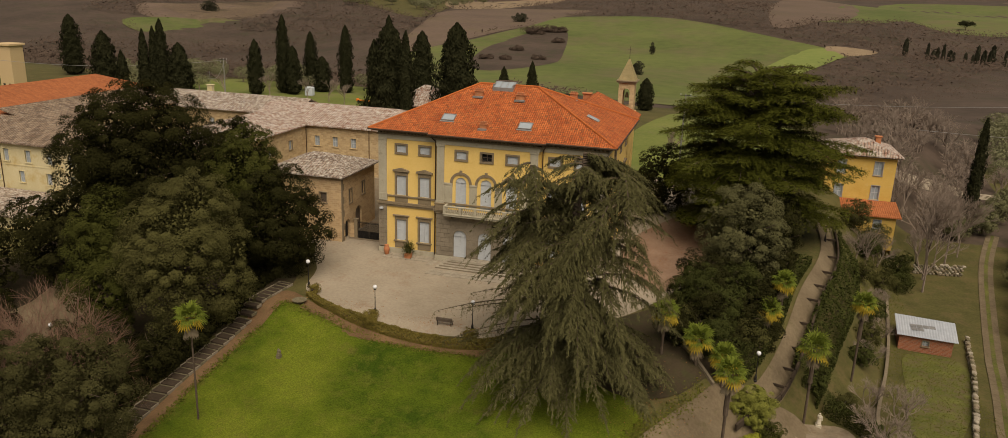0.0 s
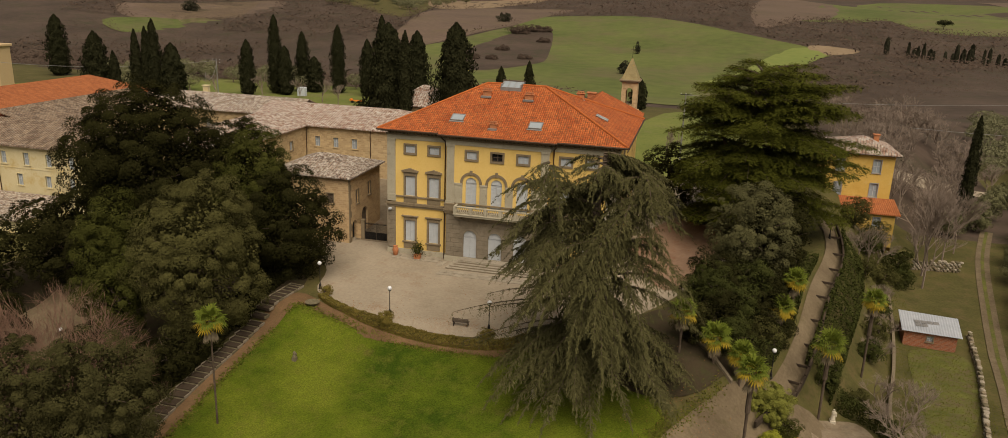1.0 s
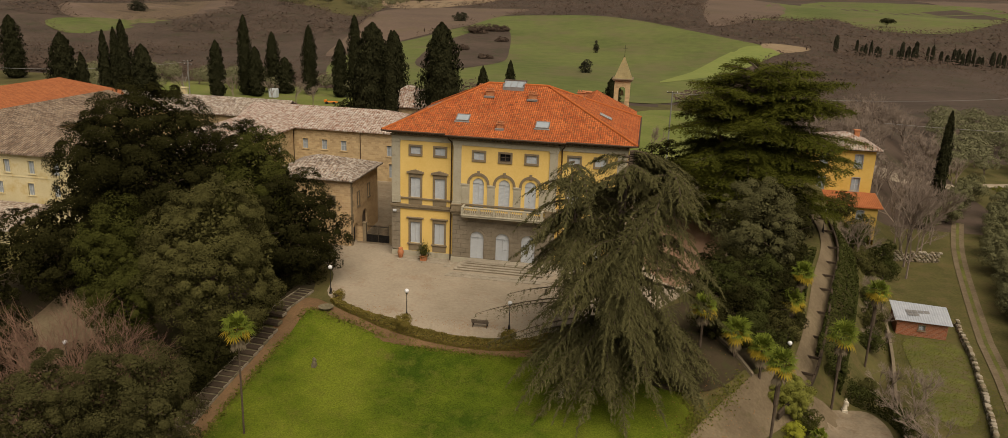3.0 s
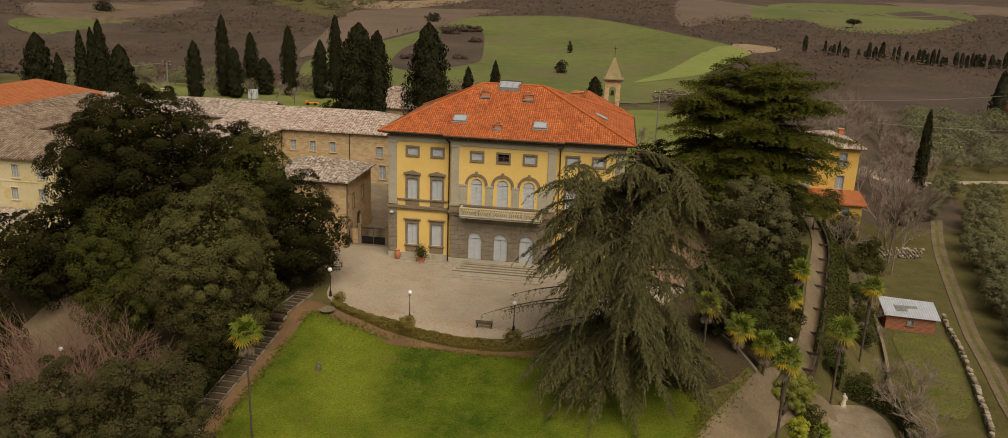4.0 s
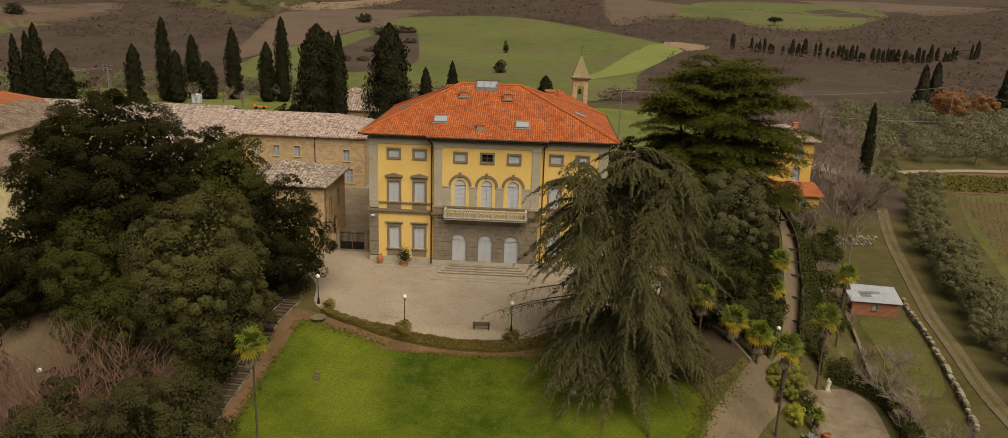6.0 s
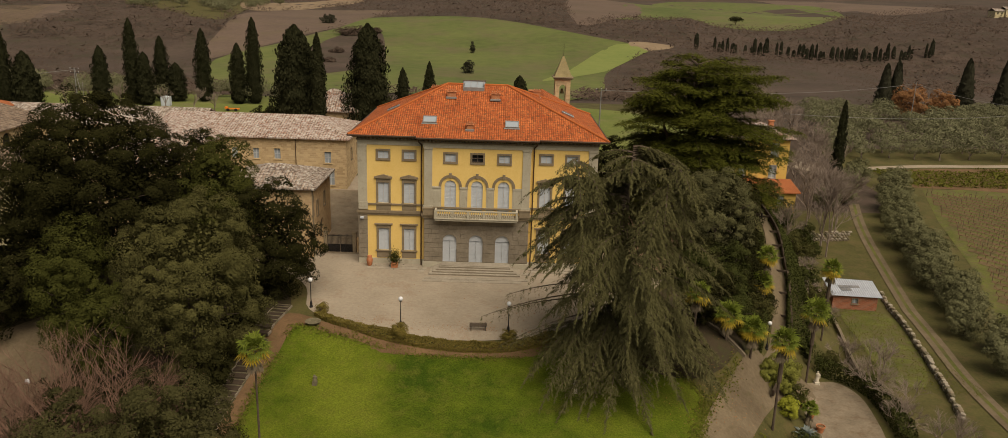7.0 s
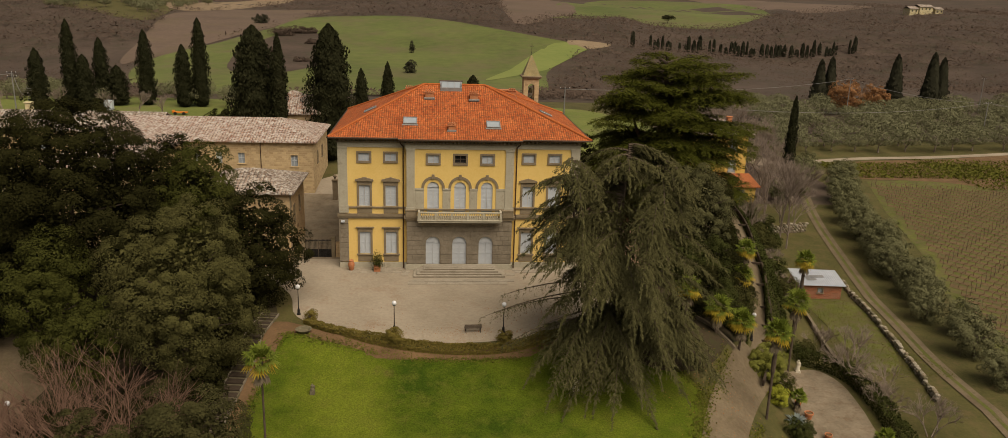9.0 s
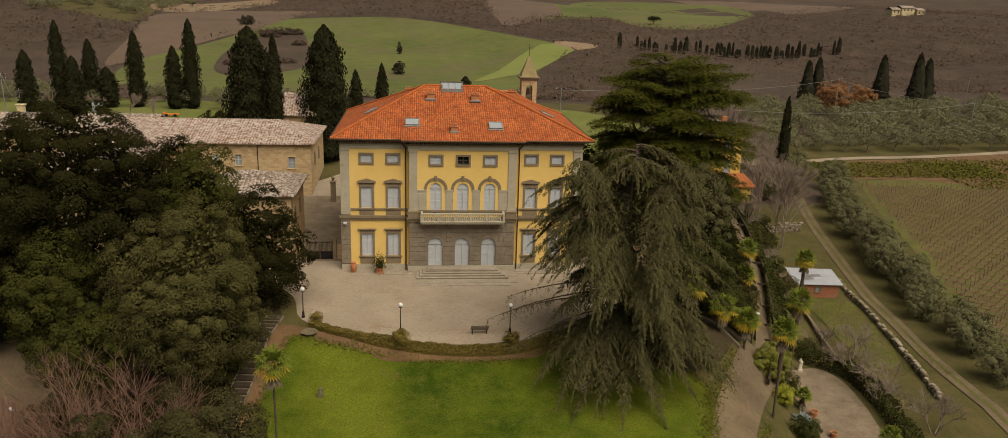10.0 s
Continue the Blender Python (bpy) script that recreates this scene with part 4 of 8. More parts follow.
for s in (-1, 1):
    x = s * 6.42
    bm = bmesh.new()
    tube(bm, (x + s * 0.35, RY0 - 0.06, RZ - 0.1), (x + s * 0.3, -0.55, 14.75), 0.07, 0.07, 8)
    tube(bm, (x + s * 0.3, -0.55, 14.75), (x, -0.16, 14.35), 0.07, 0.07, 8)
    tube(bm, (x, -0.16, 14.4), (x, -0.16, 6.7), 0.07, 0.07, 8)
    tube(bm, (x, -0.16, 6.7), (x, -0.36, 6.5), 0.07, 0.07, 8)
    tube(bm, (x, -0.36, 6.5), (x, -0.36, 5.9), 0.07, 0.07, 8)
    tube(bm, (x, -0.36, 5.9), (x, -0.2, 5.7), 0.07, 0.07, 8)
    tube(bm, (x, -0.2, 5.75), (x, -0.2, 0.0), 0.075, 0.075, 8)
    part("downpipe", bm, PIPE, villa)


def on_front(x, y):
    return RZ + SLOPE * (y - RY0)


def skylight(x, y, w, d, tilt=True):
    """A roof window that lies on the front slope."""
    ang = math.degrees(math.atan(SLOPE))
    m = pose(x, y, on_front(x, y) + 0.02, ang)
    ob = part("skylight", bars([(-w / 2, w / 2, -d / 2, -d / 2 + 0.09, 0, 0.16), (-w / 2, w / 2, d / 2 - 0.09, d / 2, 0, 0.16), (-w / 2, -w / 2 + 0.09, -d / 2 + 0.09, d / 2 - 0.09, 0, 0.16), (w / 2 - 0.09, w / 2, -d / 2 + 0.09, d / 2 - 0.09, 0, 0.16)], 0.01), LEAD, roof, "grey metal framed roof window")
    ob.matrix_basis = m
    part("pane", bars([(-w / 2 + 0.09, w / 2 - 0.09, -d / 2 + 0.09, d / 2 - 0.09, 0.07, 0.10)]), GLASS, ob)
    part("apron", bars([(-w / 2 - 0.1, w / 2 + 0.1, -d / 2 - 0.25, -d / 2, 0.0, 0.03)]), LEAD, ob)


skylight(-5.7, 2.3, 1.6, 1.35)
skylight(3.78, 1.8, 1.6, 1.35)
for s, y in ((-1, 12.0), (1, 12.0)):
    run = (RX1 - 3.2) if s > 0 else (-4.2 - RX0)
    x = s * 10.6
    zz = RZ + RISE * ((RX1 - x) if s > 0 else (x - RX0)) / run
    bm = bars([(-0.8, 0.8, -0.6, 0.6, 0, 0.14)], 0.03)
    ob = part("skylight", bm, LEAD, roof)
    ob.matrix_basis = pose(x, 7.8, zz + 0.02, 0, s * math.degrees(math.atan(RISE / run)))
    part("pane", bars([(-0.68, 0.68, -0.48, 0.48, 0.145, 0.16)]), GLASS, ob)
# glazed lantern at the top
lantern = part("lantern", bars([(-2.25, 0.35, 8.6, 8.72, 19.55, 20.0), (-2.25, -2.15, 8.72, 10.5, 19.6, 20.35), (0.25, 0.35, 8.72, 10.5, 19.6, 20.35), (-2.35, 0.45, 10.4, 10.55, 20.2, 20.62)], 0.01), LEAD, villa, "glazed roof lantern with a pale metal frame")
ob = part("pane", bars([(-1.3, 1.3, -0.95, 0.95, 0, 0.05)]), GLASS, lantern)
ob.matrix_basis = pose(-0.95, 9.55, 20.22, 17)
for k in range(4):
    ob = part("glazing_bar", bars([(-0.03, 0.03, -0.95, 0.95, 0.05, 0.09)]), LEAD, lantern)
    ob.matrix_basis = pose(-2.1 + 0.77 * k, 9.55, 20.22, 17)
part("top_frame", bars([(-2.4, 0.5, 10.35, 10.6, 20.55, 20.68)], 0.01), WOODDARK, lantern)


def chimney(x, y, w, h, tall_cap=True):
    z = on_front(x, y) if y < 10 else RZ + SLOPE * (RY1 - y)
    ob = part("chimney", bars([(x - w / 2, x + w / 2, y - 0.35, y + 0.35, z - 0.3, z + h)], 0.02), TERRACOTTA, villa, "low terracotta brick chimney with a tile cap")
    bm = bars([(x - w / 2 - 0.1, x + w / 2 + 0.1, y - 0.45, y + 0.45, z + h, z + h + 0.07)], 0.01)
    n = 4
    for k in range(n):
        px = x - w / 2 + w * (k + 0.5) / n
        box(bm, px - 0.05, px + 0.05, y - 0.33, y + 0.33, z + h + 0.07, z + h + 0.3)
    part("chimney_cap", bm, TERRACOTTA, ob)
    part("flashing", bars([(x - w / 2 - 0.14, x + w / 2 + 0.14, y - 0.75, y - 0.3, z - 0.22, z - 0.0)], 0.01), LEAD, ob)


chimney(-3.55, 7.3, 1.0, 0.55)
chimney(1.75, 7.1, 1.0, 0.55)
chimney(-1.0, 0.9, 0.75, 0.45)
chimney(-6.2, 15.5, 0.9, 1.3)
chimney(7.0, 14.0, 0.9, 0.7)
# rear wing with its own lower hipped roof
bm = bmesh.new()
pierced(bm, -5.0, 5.0, 0.0, 14.2, 0.5, [(-3.0, -1.9, 8, 10), (1.9, 3.0, 8, 10)])
turned(bm, (WIDE - 0.3, 25.4, 0), 90)
part("rear_wing_wall", bm, YELLOW, villa)
part("rear_wing_wall", bars([(3.0, WIDE - 0.35, 29.9, 30.4, 0, 14.2), (3.0, 3.5, 20.0, 29.9, 0, 14.2)]), YELLOW, villa)
bm = bmesh.new()
slab_roof(bm, hip(2.3, WIDE + 0.5, 15.0, 31.0, 14.7, 3.4, ridge=(14.0, 26.5)), 0.16)
part("rear_roof", bm, REDTILE, villa)
chimney_top = part("chimney", bars([(6.4, 7.5, 24.5, 25.3, 16.0, 17.9), (6.25, 7.65, 24.35, 25.45, 17.9, 18.05)], 0.03), TERRACOTTA, villa)
# side balcony and steps of the east front
bal = part("balcony", bars([(WIDE, WIDE + 1.3, 8.2, 11.8, 6.0, 6.25)], 0.02), STONE, villa)
part("handrail", bars([(WIDE + 1.15, WIDE + 1.3, 8.2, 11.8, 7.1, 7.22), (WIDE, WIDE + 1.15, 8.2, 8.35, 7.1, 7.22), (WIDE, WIDE + 1.15, 11.65, 11.8, 7.1, 7.22)], 0.01), STONE, bal)
for k in range(12):
    again(first, bal, (WIDE + 1.22, 8.4 + 3.2 * k / 11, 6.28))
for k in range(3):
    part("side_step", bars([(WIDE, WIDE + 2.2 - 0.4 * k, 6.5 + 0.3 * k, 13.5 - 0.3 * k, 0.15 * k, 0.15 + 0.15 * k)], 0.02), STEP, villa)
# security camera box on the corner
part("camera_box", bars([(-13.45, -13.05, -0.55, -0.2, 5.55, 5.75)], 0.03), WHITE, villa, "small white security camera")

# ---------------------------------------------------------------- the other buildings
def simple_window(parent, x, y, z0, z1, w, turn=0.0, surround=None, shut=None, out=0.07):
    s = 0.12
    f = part("window", bars([(-w / 2 - s, -w / 2, -out, 0.06, z0, z1), (w / 2, w / 2 + s, -out, 0.06, z0, z1), (-w / 2 - s, w / 2 + s, -out, 0.06, z1, z1 + s), (-w / 2 - s - 0.06, w / 2 + s + 0.06, -out - 0.06, 0.06, z0 - s, z0)], 0.01), surround or STONE, parent)
    f.matrix_basis = pose(x, y, 0, 0, 0, turn)
    part("pane", bars([(-w / 2, w / 2, 0.2, 0.23, z0, z1)]), GLASS if not shut else shut, f)
    if not shut:
        part("mullion", bars([(-0.035, 0.035, 0.15, 0.2, z0, z1), (-w / 2, w / 2, 0.15, 0.2, (z0 + z1) / 2 - 0.03, (z0 + z1) / 2 + 0.03), (-w / 2, -w / 2 + 0.06, 0.15, 0.2, z0, z1), (w / 2 - 0.06, w / 2, 0.15, 0.2, z0, z1)]), WHITE, f)
    return f


def wall_run(parent, a, b, z0, z1, material, openings=(), surround=None, shut=None, thick=0.55, arched=()):
    """A wall from plan point a to b, seen from its right-hand side; openings (along, width, z0, z1)."""
    a, b = Vector(a), Vector(b)
    d = b - a
    turn = math.degrees(math.atan2(d.y, d.x))
    bm = bmesh.new()
    hs = [(u - w / 2, u + w / 2, p, q) for u, w, p, q in openings]
    ar = [(u - w / 2, u + w / 2, p, q) for u, w, p, q in arched]
    pierced(bm, 0, d.length, z0, z1, thick, hs + ar, ar, ends=False)
    turned(bm, (a.x, a.y, 0), turn)
    part("wall", bm, material, parent)
    for u, w, p, q in openings:
        at = a + d.normalized() * u
        simple_window(parent, at.x, at.y, p, q, w, turn, surround, shut)
    for u, w, p, q in arched:
        at = a + d.normalized() * u
        ob = part("arch_opening", bars([(-w / 2 - 0.02, w / 2 + 0.02, 0.4, 0.45, p, q)]), DARK, parent)
        ob.matrix_basis = pose(at.x, at.y, 0, 0, 0, turn)


def roofed(parent, slopes, material, thick=0.18, label=""):
    bm = bmesh.new()
    slab_roof(bm, slopes, thick)
    return part("roof", bm, material, parent, label)


def gable_x(x0, x1, y0, y1, z, rise):
    """Two slopes, ridge along x."""
    m = (y0 + y1) / 2
    return [[(x0, y0, z), (x1, y0, z), (x1, m, z + rise), (x0, m, z + rise)], [(x1, y1, z), (x0, y1, z), (x0, m, z + rise), (x1, m, z + rise)]]


def gable_y(x0, x1, y0, y1, z, rise):
    m = (x0 + x1) / 2
    return [[(x1, y0, z), (x1, y1, z), (m, y1, z + rise), (m, y0, z + rise)], [(x0, y1, z), (x0, y0, z), (m, y0, z + rise), (m, y1, z + rise)]]


# gatehouse beside the villa
annex = thing("gatehouse", "square brown rubble-stone gatehouse with a mossy hipped tile roof", "outbuilding")
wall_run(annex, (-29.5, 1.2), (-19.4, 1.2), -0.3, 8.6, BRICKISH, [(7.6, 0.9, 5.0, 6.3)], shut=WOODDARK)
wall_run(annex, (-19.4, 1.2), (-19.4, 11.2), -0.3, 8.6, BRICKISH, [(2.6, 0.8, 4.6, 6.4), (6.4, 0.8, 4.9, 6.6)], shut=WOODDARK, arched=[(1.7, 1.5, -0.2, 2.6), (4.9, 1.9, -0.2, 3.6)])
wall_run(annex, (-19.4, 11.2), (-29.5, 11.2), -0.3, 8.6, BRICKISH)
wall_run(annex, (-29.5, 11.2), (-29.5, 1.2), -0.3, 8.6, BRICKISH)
roofed(annex, hip(-30.1, -18.8, 0.6, 11.8, 8.6, 1.75, ridge=(-25.6, -24.2)), OLDTILE)
part("door_leaf", bars([(-19.75, -19.65, 5.2, 7.0, -0.1, 3.3)]), WOODDARK, annex)
for k in range(10):
    part("corner_stone", bars([(-19.42, -19.3, 1.2, 1.9 - 0.25 * (k % 2), -0.2 + 0.86 * k, 0.62 + 0.86 * k)], 0.02), STONE, annex)

# long barn behind, with two wings
barn = thing("barn", "long ochre rubble-stone barn with a weathered and patched tile roof", "barn")
wall_run(barn, (-39.5, 29.0), (-20.7, 29.0), 0.5, 9.4, RUBBLE, [(2.0, 0.9, 6.0, 7.6), (5.2, 0.9, 6.0, 7.6), (8.4, 0.95, 6.0, 7.6), (16.0, 1.0, 5.6, 7.3), (16.4, 1.1, 2.2, 4.4), (10.5, 1.1, 2.0, 4.0)], surround=RUBBLE)
wall_run(barn, (-20.7, 29.0), (-20.7, 44.5), 0.5, 9.4, RUBBLE, [(4, 1, 5.5, 7.2), (9, 1, 5.5, 7.2)])
wall_run(barn, (-20.7, 44.5), (-50, 44.5), 0.5, 9.4, RUBBLE)
roofed(barn, [[(-50, 28.4, 9.4), (-20.1, 28.4, 9.4), (-26.5, 36.6, 11.7), (-50, 36.6, 11.7)], [(-20.1, 28.4, 9.4), (-20.1, 45.1, 9.4), (-26.5, 36.6, 11.7)], [(-20.1, 45.1, 9.4), (-50, 45.1, 9.4), (-50, 36.6, 11.7), (-26.5, 36.6, 11.7)]], PATCHTILE)
wall_run(barn, (-39.5, 6.0), (-39.5, 29.0), 0.3, 9.4, RUBBLE, [(18, 0.9, 6, 7.4), (12, 0.9, 6, 7.4)])
wall_run(barn, (-51.0, 6.0), (-39.5, 6.0), 0.3, 9.4, RUBBLE)
roofed(barn, [[(-38.9, 5.4, 9.42), (-38.9, 29.6, 9.42), (-45.2, 35.6, 11.6), (-45.2, 11.0, 11.6)], [(-51.6, 36.0, 9.42), (-51.6, 5.4, 9.42), (-45.2, 11.0, 11.6), (-45.2, 35.6, 11.6)], [(-51.6, 5.4, 9.42), (-38.9, 5.4, 9.42), (-45.2, 11.0, 11.6)]], PATCHTILE)
bm = bmesh.new()
tube(bm, (-39.4, 28.85, 9.2), (-39.4, 28.85, 1.0), 0.06, 0.06, 6)
tube(bm, (-28.3, 28.85, 9.2), (-28.3, 28.85, 1.0), 0.06, 0.06, 6)
part("downpipe", bm, PIPE, barn)
barn2 = thing("barn_wing", "rear ochre barn wing with a long grey-brown tile roof", "barn")
wall_run(barn2, (-82, 36.0), (-50.8, 36.0), 0.8, 9.4, RUBBLE, [(3, 0.9, 6.3, 7.6), (9.6, 0.9, 6.3, 7.6), (13, 0.9, 6.3, 7.6), (20, 0.9, 6.3, 7.6), (24, 0.9, 6.3, 7.6)])
roofed(barn2, gable_x(-84, -45, 35.4, 46.5, 9.4, 2.2), OLDTILE)
wall_run(barn2, (-45, 46.0), (-82, 46.0), 0.8, 9.4, RUBBLE)
ch = part("chimney", bars([(-67.0, -66.0, 42.2, 43.0, 10.5, 12.4), (-67.15, -65.85, 42.05, 43.15, 12.4, 12.55)], 0.03), CREAM, barn2)
bm = bmesh.new()
tube(bm, (-66.5, 42.6, 12.5), (-66.5, 42.6, 15.0), 0.03, 0.03, 5)
for k in range(4):
    tube(bm, (-67.1, 42.6, 13.6 + 0.35 * k), (-65.9, 42.6, 13.6 + 0.35 * k), 0.015, 0.015, 4)
part("aerial", bm, LEAD, barn2)
# cream farmhouse at the far end of the yard
cream = thing("farmhouse", "long two-storey cream plaster farmhouse with stains and a brown tile roof", "house")
ups = [(2.5, 0.9, 6.3, 8.0), (6.3, 0.9, 6.3, 8.0), (10.0, 0.9, 6.3, 8.0), (13.6, 0.9, 6.3, 8.0), (17.2, 0.9, 6.3, 8.0)]
lows = [(4.4, 0.9, 3.4, 5.0), (8.6, 0.9, 3.4, 5.0), (13.2, 0.9, 3.4, 5.0), (17.0, 0.9, 3.4, 5.0)]
wall_run(cream, (-76, 0.0), (-54.5, 0.0), -1.0, 9.0, CREAM, ups + lows, surround=CREAM)
wall_run(cream, (-54.5, 0.0), (-54.5, 13), -1.0, 9.0, CREAM)
wall_run(cream, (-54.5, 13.0), (-76, 13), -1.0, 9.0, CREAM)
roofed(cream, gable_x(-90, -53.9, -0.6, 13.6, 9.0, 2.3), BROWNTILE)
part("string_course", bars([(-76, -54.5, -0.05, 0.02, 5.75, 5.9)]), CREAM, cream)
bm = bmesh.new()
tube(bm, (-70.7, -0.1, 8.9), (-70.7, -0.1, 0.0), 0.06, 0.06, 6)
part("downpipe", bm, PIPE, cream)
shedroof = thing("lean_to", "low lean-to with a brown tile roof against the cream farmhouse", "outbuilding")
roofed(shedroof, [[(-80, -7.5, 1.0), (-60, -7.5, 1.0), (-60, -0.2, 2.4), (-80, -0.2, 2.4)]], OLDTILE)
wall_run(shedroof, (-79.5, -7.0), (-60.5, -7.0), -3.0, 1.0, CREAM)
wall_run(shedroof, (-60.5, -7.0), (-60.5, 0), -3.0, 1.2, CREAM)
# arcaded wing and the orange roofed hall
arcade = thing("arcaded_wing", "ochre barn wing with arched openings and a brown tile roof", "barn")
wall_run(arcade, (-69.5, 13.2), (-69.5, 36.0), 0.5, 10.0, RUBBLE, arched=[(4, 1.8, 7.0, 9.2), (12.5, 2.2, 6.6, 9.3), (18.2, 2.2, 6.6, 9.3)], openings=[(8.5, 0.7, 6.8, 8.4)], shut=RUBBLE)
roofed(arcade, [[(-68.9, 6.4, 10.0), (-68.9, 36.4, 10.0), (-77, 36.4, 12.2), (-77, 6.4, 12.2)]], BROWNTILE)
hall = thing("hall", "large hall with a smooth orange-red tile roof", "barn")
roofed(hall, [[(-76.5, -8, 11.2), (-76.5, 42, 11.2), (-86, 36, 13.9), (-86, -8, 13.9)], [(-76.5, 42, 11.2), (-95.5, 42, 11.2), (-86, 36, 13.9)], [(-95.5, 42, 11.2), (-95.5, -8, 11.2), (-86, -8, 13.9), (-86, 36, 13.9)]], ORANGETILE)
wall_run(hall, (-76.8, -7.6), (-76.8, 41.5), 0.5, 11.2, RUBBLE)
wall_run(hall, (-76.8, 41.5), (-95, 41.5), 0.5, 11.2, RUBBLE)
wall_run(hall, (-95, -7.6), (-76.8, -7.6), 0.5, 11.2, RUBBLE)
pillar = thing("brick_tower", "square ochre water tower with a stepped cap", "tower")
part("shaft", bars([(-138.4, -134.6, 64, 67.8, 3, 14.6)], 0.05), RUBBLE, pillar)
part("cap", bars([(-138.8, -134.2, 63.6, 68.2, 14.6, 15.1)], 0.05), RUBBLE, pillar)
for k in range(2):
    part("opening", bars([(-137.6 + 1.6 * k, -137.1 + 1.6 * k, 63.9, 64.02, 5.2, 5.9)]), DARK, pillar)

# old house with a pale roof behind the cypresses
cottage = thing("old_cottage", "old stone cottage with a pale lichened hipped roof behind the cypresses", "house")
for a, b in (((-32, 47), (-22, 47)), ((-22, 47), (-22, 56)), ((-22, 56), (-32, 56)), ((-32, 56), (-32, 47))):
    wall_run(cottage, a, b, 1, 10.9, RUBBLE, [(4, 0.9, 8, 9.4)])
roofed(cottage, hip(-32.6, -21.4, 46.4, 56.6, 10.9, 3.2), PATCHTILE)

# chapel bell tower
tower = thing("bell_tower", "small ochre bell tower with arched openings and a pointed stone spire", "bell tower")
TX, TY = 11.6, 32.6
part("shaft", bars([(TX - 1.25, TX + 1.25, TY - 1.25, TY + 1.25, 0.5, 14.6), (TX - 1.4, TX + 1.4, TY - 1.4, TY + 1.4, 14.6, 14.85)], 0.03), RUBBLE, tower)
for t in range(4):
    bm = bmesh.new()
    half = 1.15 if t % 2 == 0 else 0.849
    pierced(bm, -half, half, 14.85, 19.0, 0.3, [(-0.5, 0.5, 15.6, 18.2)], [(-0.5, 0.5, 15.6, 18.2)])
    turned(bm, (0, -1.15, 0))
    turned(bm, (TX, TY, 0), 90 * t)
    part("belfry_wall", bm, RUBBLE, tower)
part("cornice", bars([(TX - 1.4, TX + 1.4, TY - 1.4, TY + 1.4, 19.0, 19.2), (TX - 1.55, TX + 1.55, TY - 1.55, TY + 1.55, 19.2, 19.4)], 0.03), STONE, tower)
bm = bmesh.new()
base = [bm.verts.new((TX + a * 1.3, TY + b * 1.3, 19.4)) for a, b in ((-1, -1), (1, -1), (1, 1), (-1, 1))]
tip = [bm.verts.new((TX + a * 0.1, TY + b * 0.1, 22.4)) for a, b in ((-1, -1), (1, -1), (1, 1), (-1, 1))]
for k in range(4):
    bm.faces.new((base[k], base[(k + 1) % 4], tip[(k + 1) % 4], tip[k]))
bm.faces.new(tip)
part("spire", bm, plain("lichened_spire", (0.20, 0.165, 0.08), (0.29, 0.24, 0.12), 0.8, 5.0, 0.9, 0.02, stain=(0.34, 0.20, 0.05)), tower)
bm = bmesh.new()
tube(bm, (TX, TY, 22.4), (TX, TY, 24.2), 0.035, 0.02, 5)
tube(bm, (TX - 0.3, TY, 23.7), (TX + 0.3, TY, 23.7), 0.025, 0.025, 5)
part("cross", bm, IRON, tower)
bm = bmesh.new()
lathe(bm, [(0.05, 0.75), (0.18, 0.7), (0.22, 0.4), (0.3, 0.05), (0.36, 0.0)], 12, (TX, TY, 16.8))
part("bell", bm, plain("bronze", (0.12, 0.09, 0.04), (0.2, 0.15, 0.07), 2, 9, 0.45, 0.0, metal=0.8), tower)

# yellow house to the east, with a low porch roof
house = thing("yellow_house", "two-storey faded yellow house with grey trim and tile roof", "house")
HX0, HX1, HY0, HY1 = 42.5, 52.6, 46.8, 57.0
wall_run(house, (HX0, HY0), (HX1, HY0), -3, 8.7, HOUSEYELLOW, [(2.2, 1.15, 5.5, 7.6), (7.6, 1.15, 5.5, 7.6), (2.2, 1.15, 1.4, 3.6), (7.6, 1.15, 1.6, 3.8)], surround=GREYTRIM)
wall_run(house, (HX1, HY0), (HX1, HY1), -3, 8.7, HOUSEYELLOW, [(2.5, 1.1, 5.5, 7.6), (7.5, 1.1, 5.5, 7.6), (2.5, 1.1, 1.4, 3.6)], surround=GREYTRIM)
wall_run(house, (HX1, HY1), (HX0, HY1), -3, 8.7, HOUSEYELLOW)
wall_run(house, (HX0, HY1), (HX0, HY0), -3, 8.7, HOUSEYELLOW)
roofed(house, hip(HX0 - 0.8, HX1 + 0.8, HY0 - 0.8, HY1 + 0.8, 8.7, 2.5, ridge=(47.2, 48.0)), PATCHTILE)
part("soffit", bars([(HX0 - 0.7, HX1 + 0.7, HY0 - 0.7, HY1 + 0.7, 8.38, 8.5)]), WOODDARK, house)
part("chimney", bars([(49.5, 50.3, 49.6, 50.3, 9.5, 11.1), (49.35, 50.45, 49.45, 50.45, 11.1, 11.25)], 0.03), TERRACOTTA, house)
roofed(house, [[(43.6, 41.0, 0.4), (53.4, 41.0, 0.4), (53.4, 46.75, 1.5), (43.6, 46.75, 1.5)]], ORANGETILE)
wall_run(house, (44.2, 41.6), (52.8, 41.6), -5, 0.4, HOUSEYELLOW, [(2, 1.0, -2.0, -0.4), (6, 1.0, -2.0, -0.4)], surround=GREYTRIM)
wall_run(house, (52.8, 41.6), (52.8, 46.8), -6, 0.5, HOUSEYELLOW)
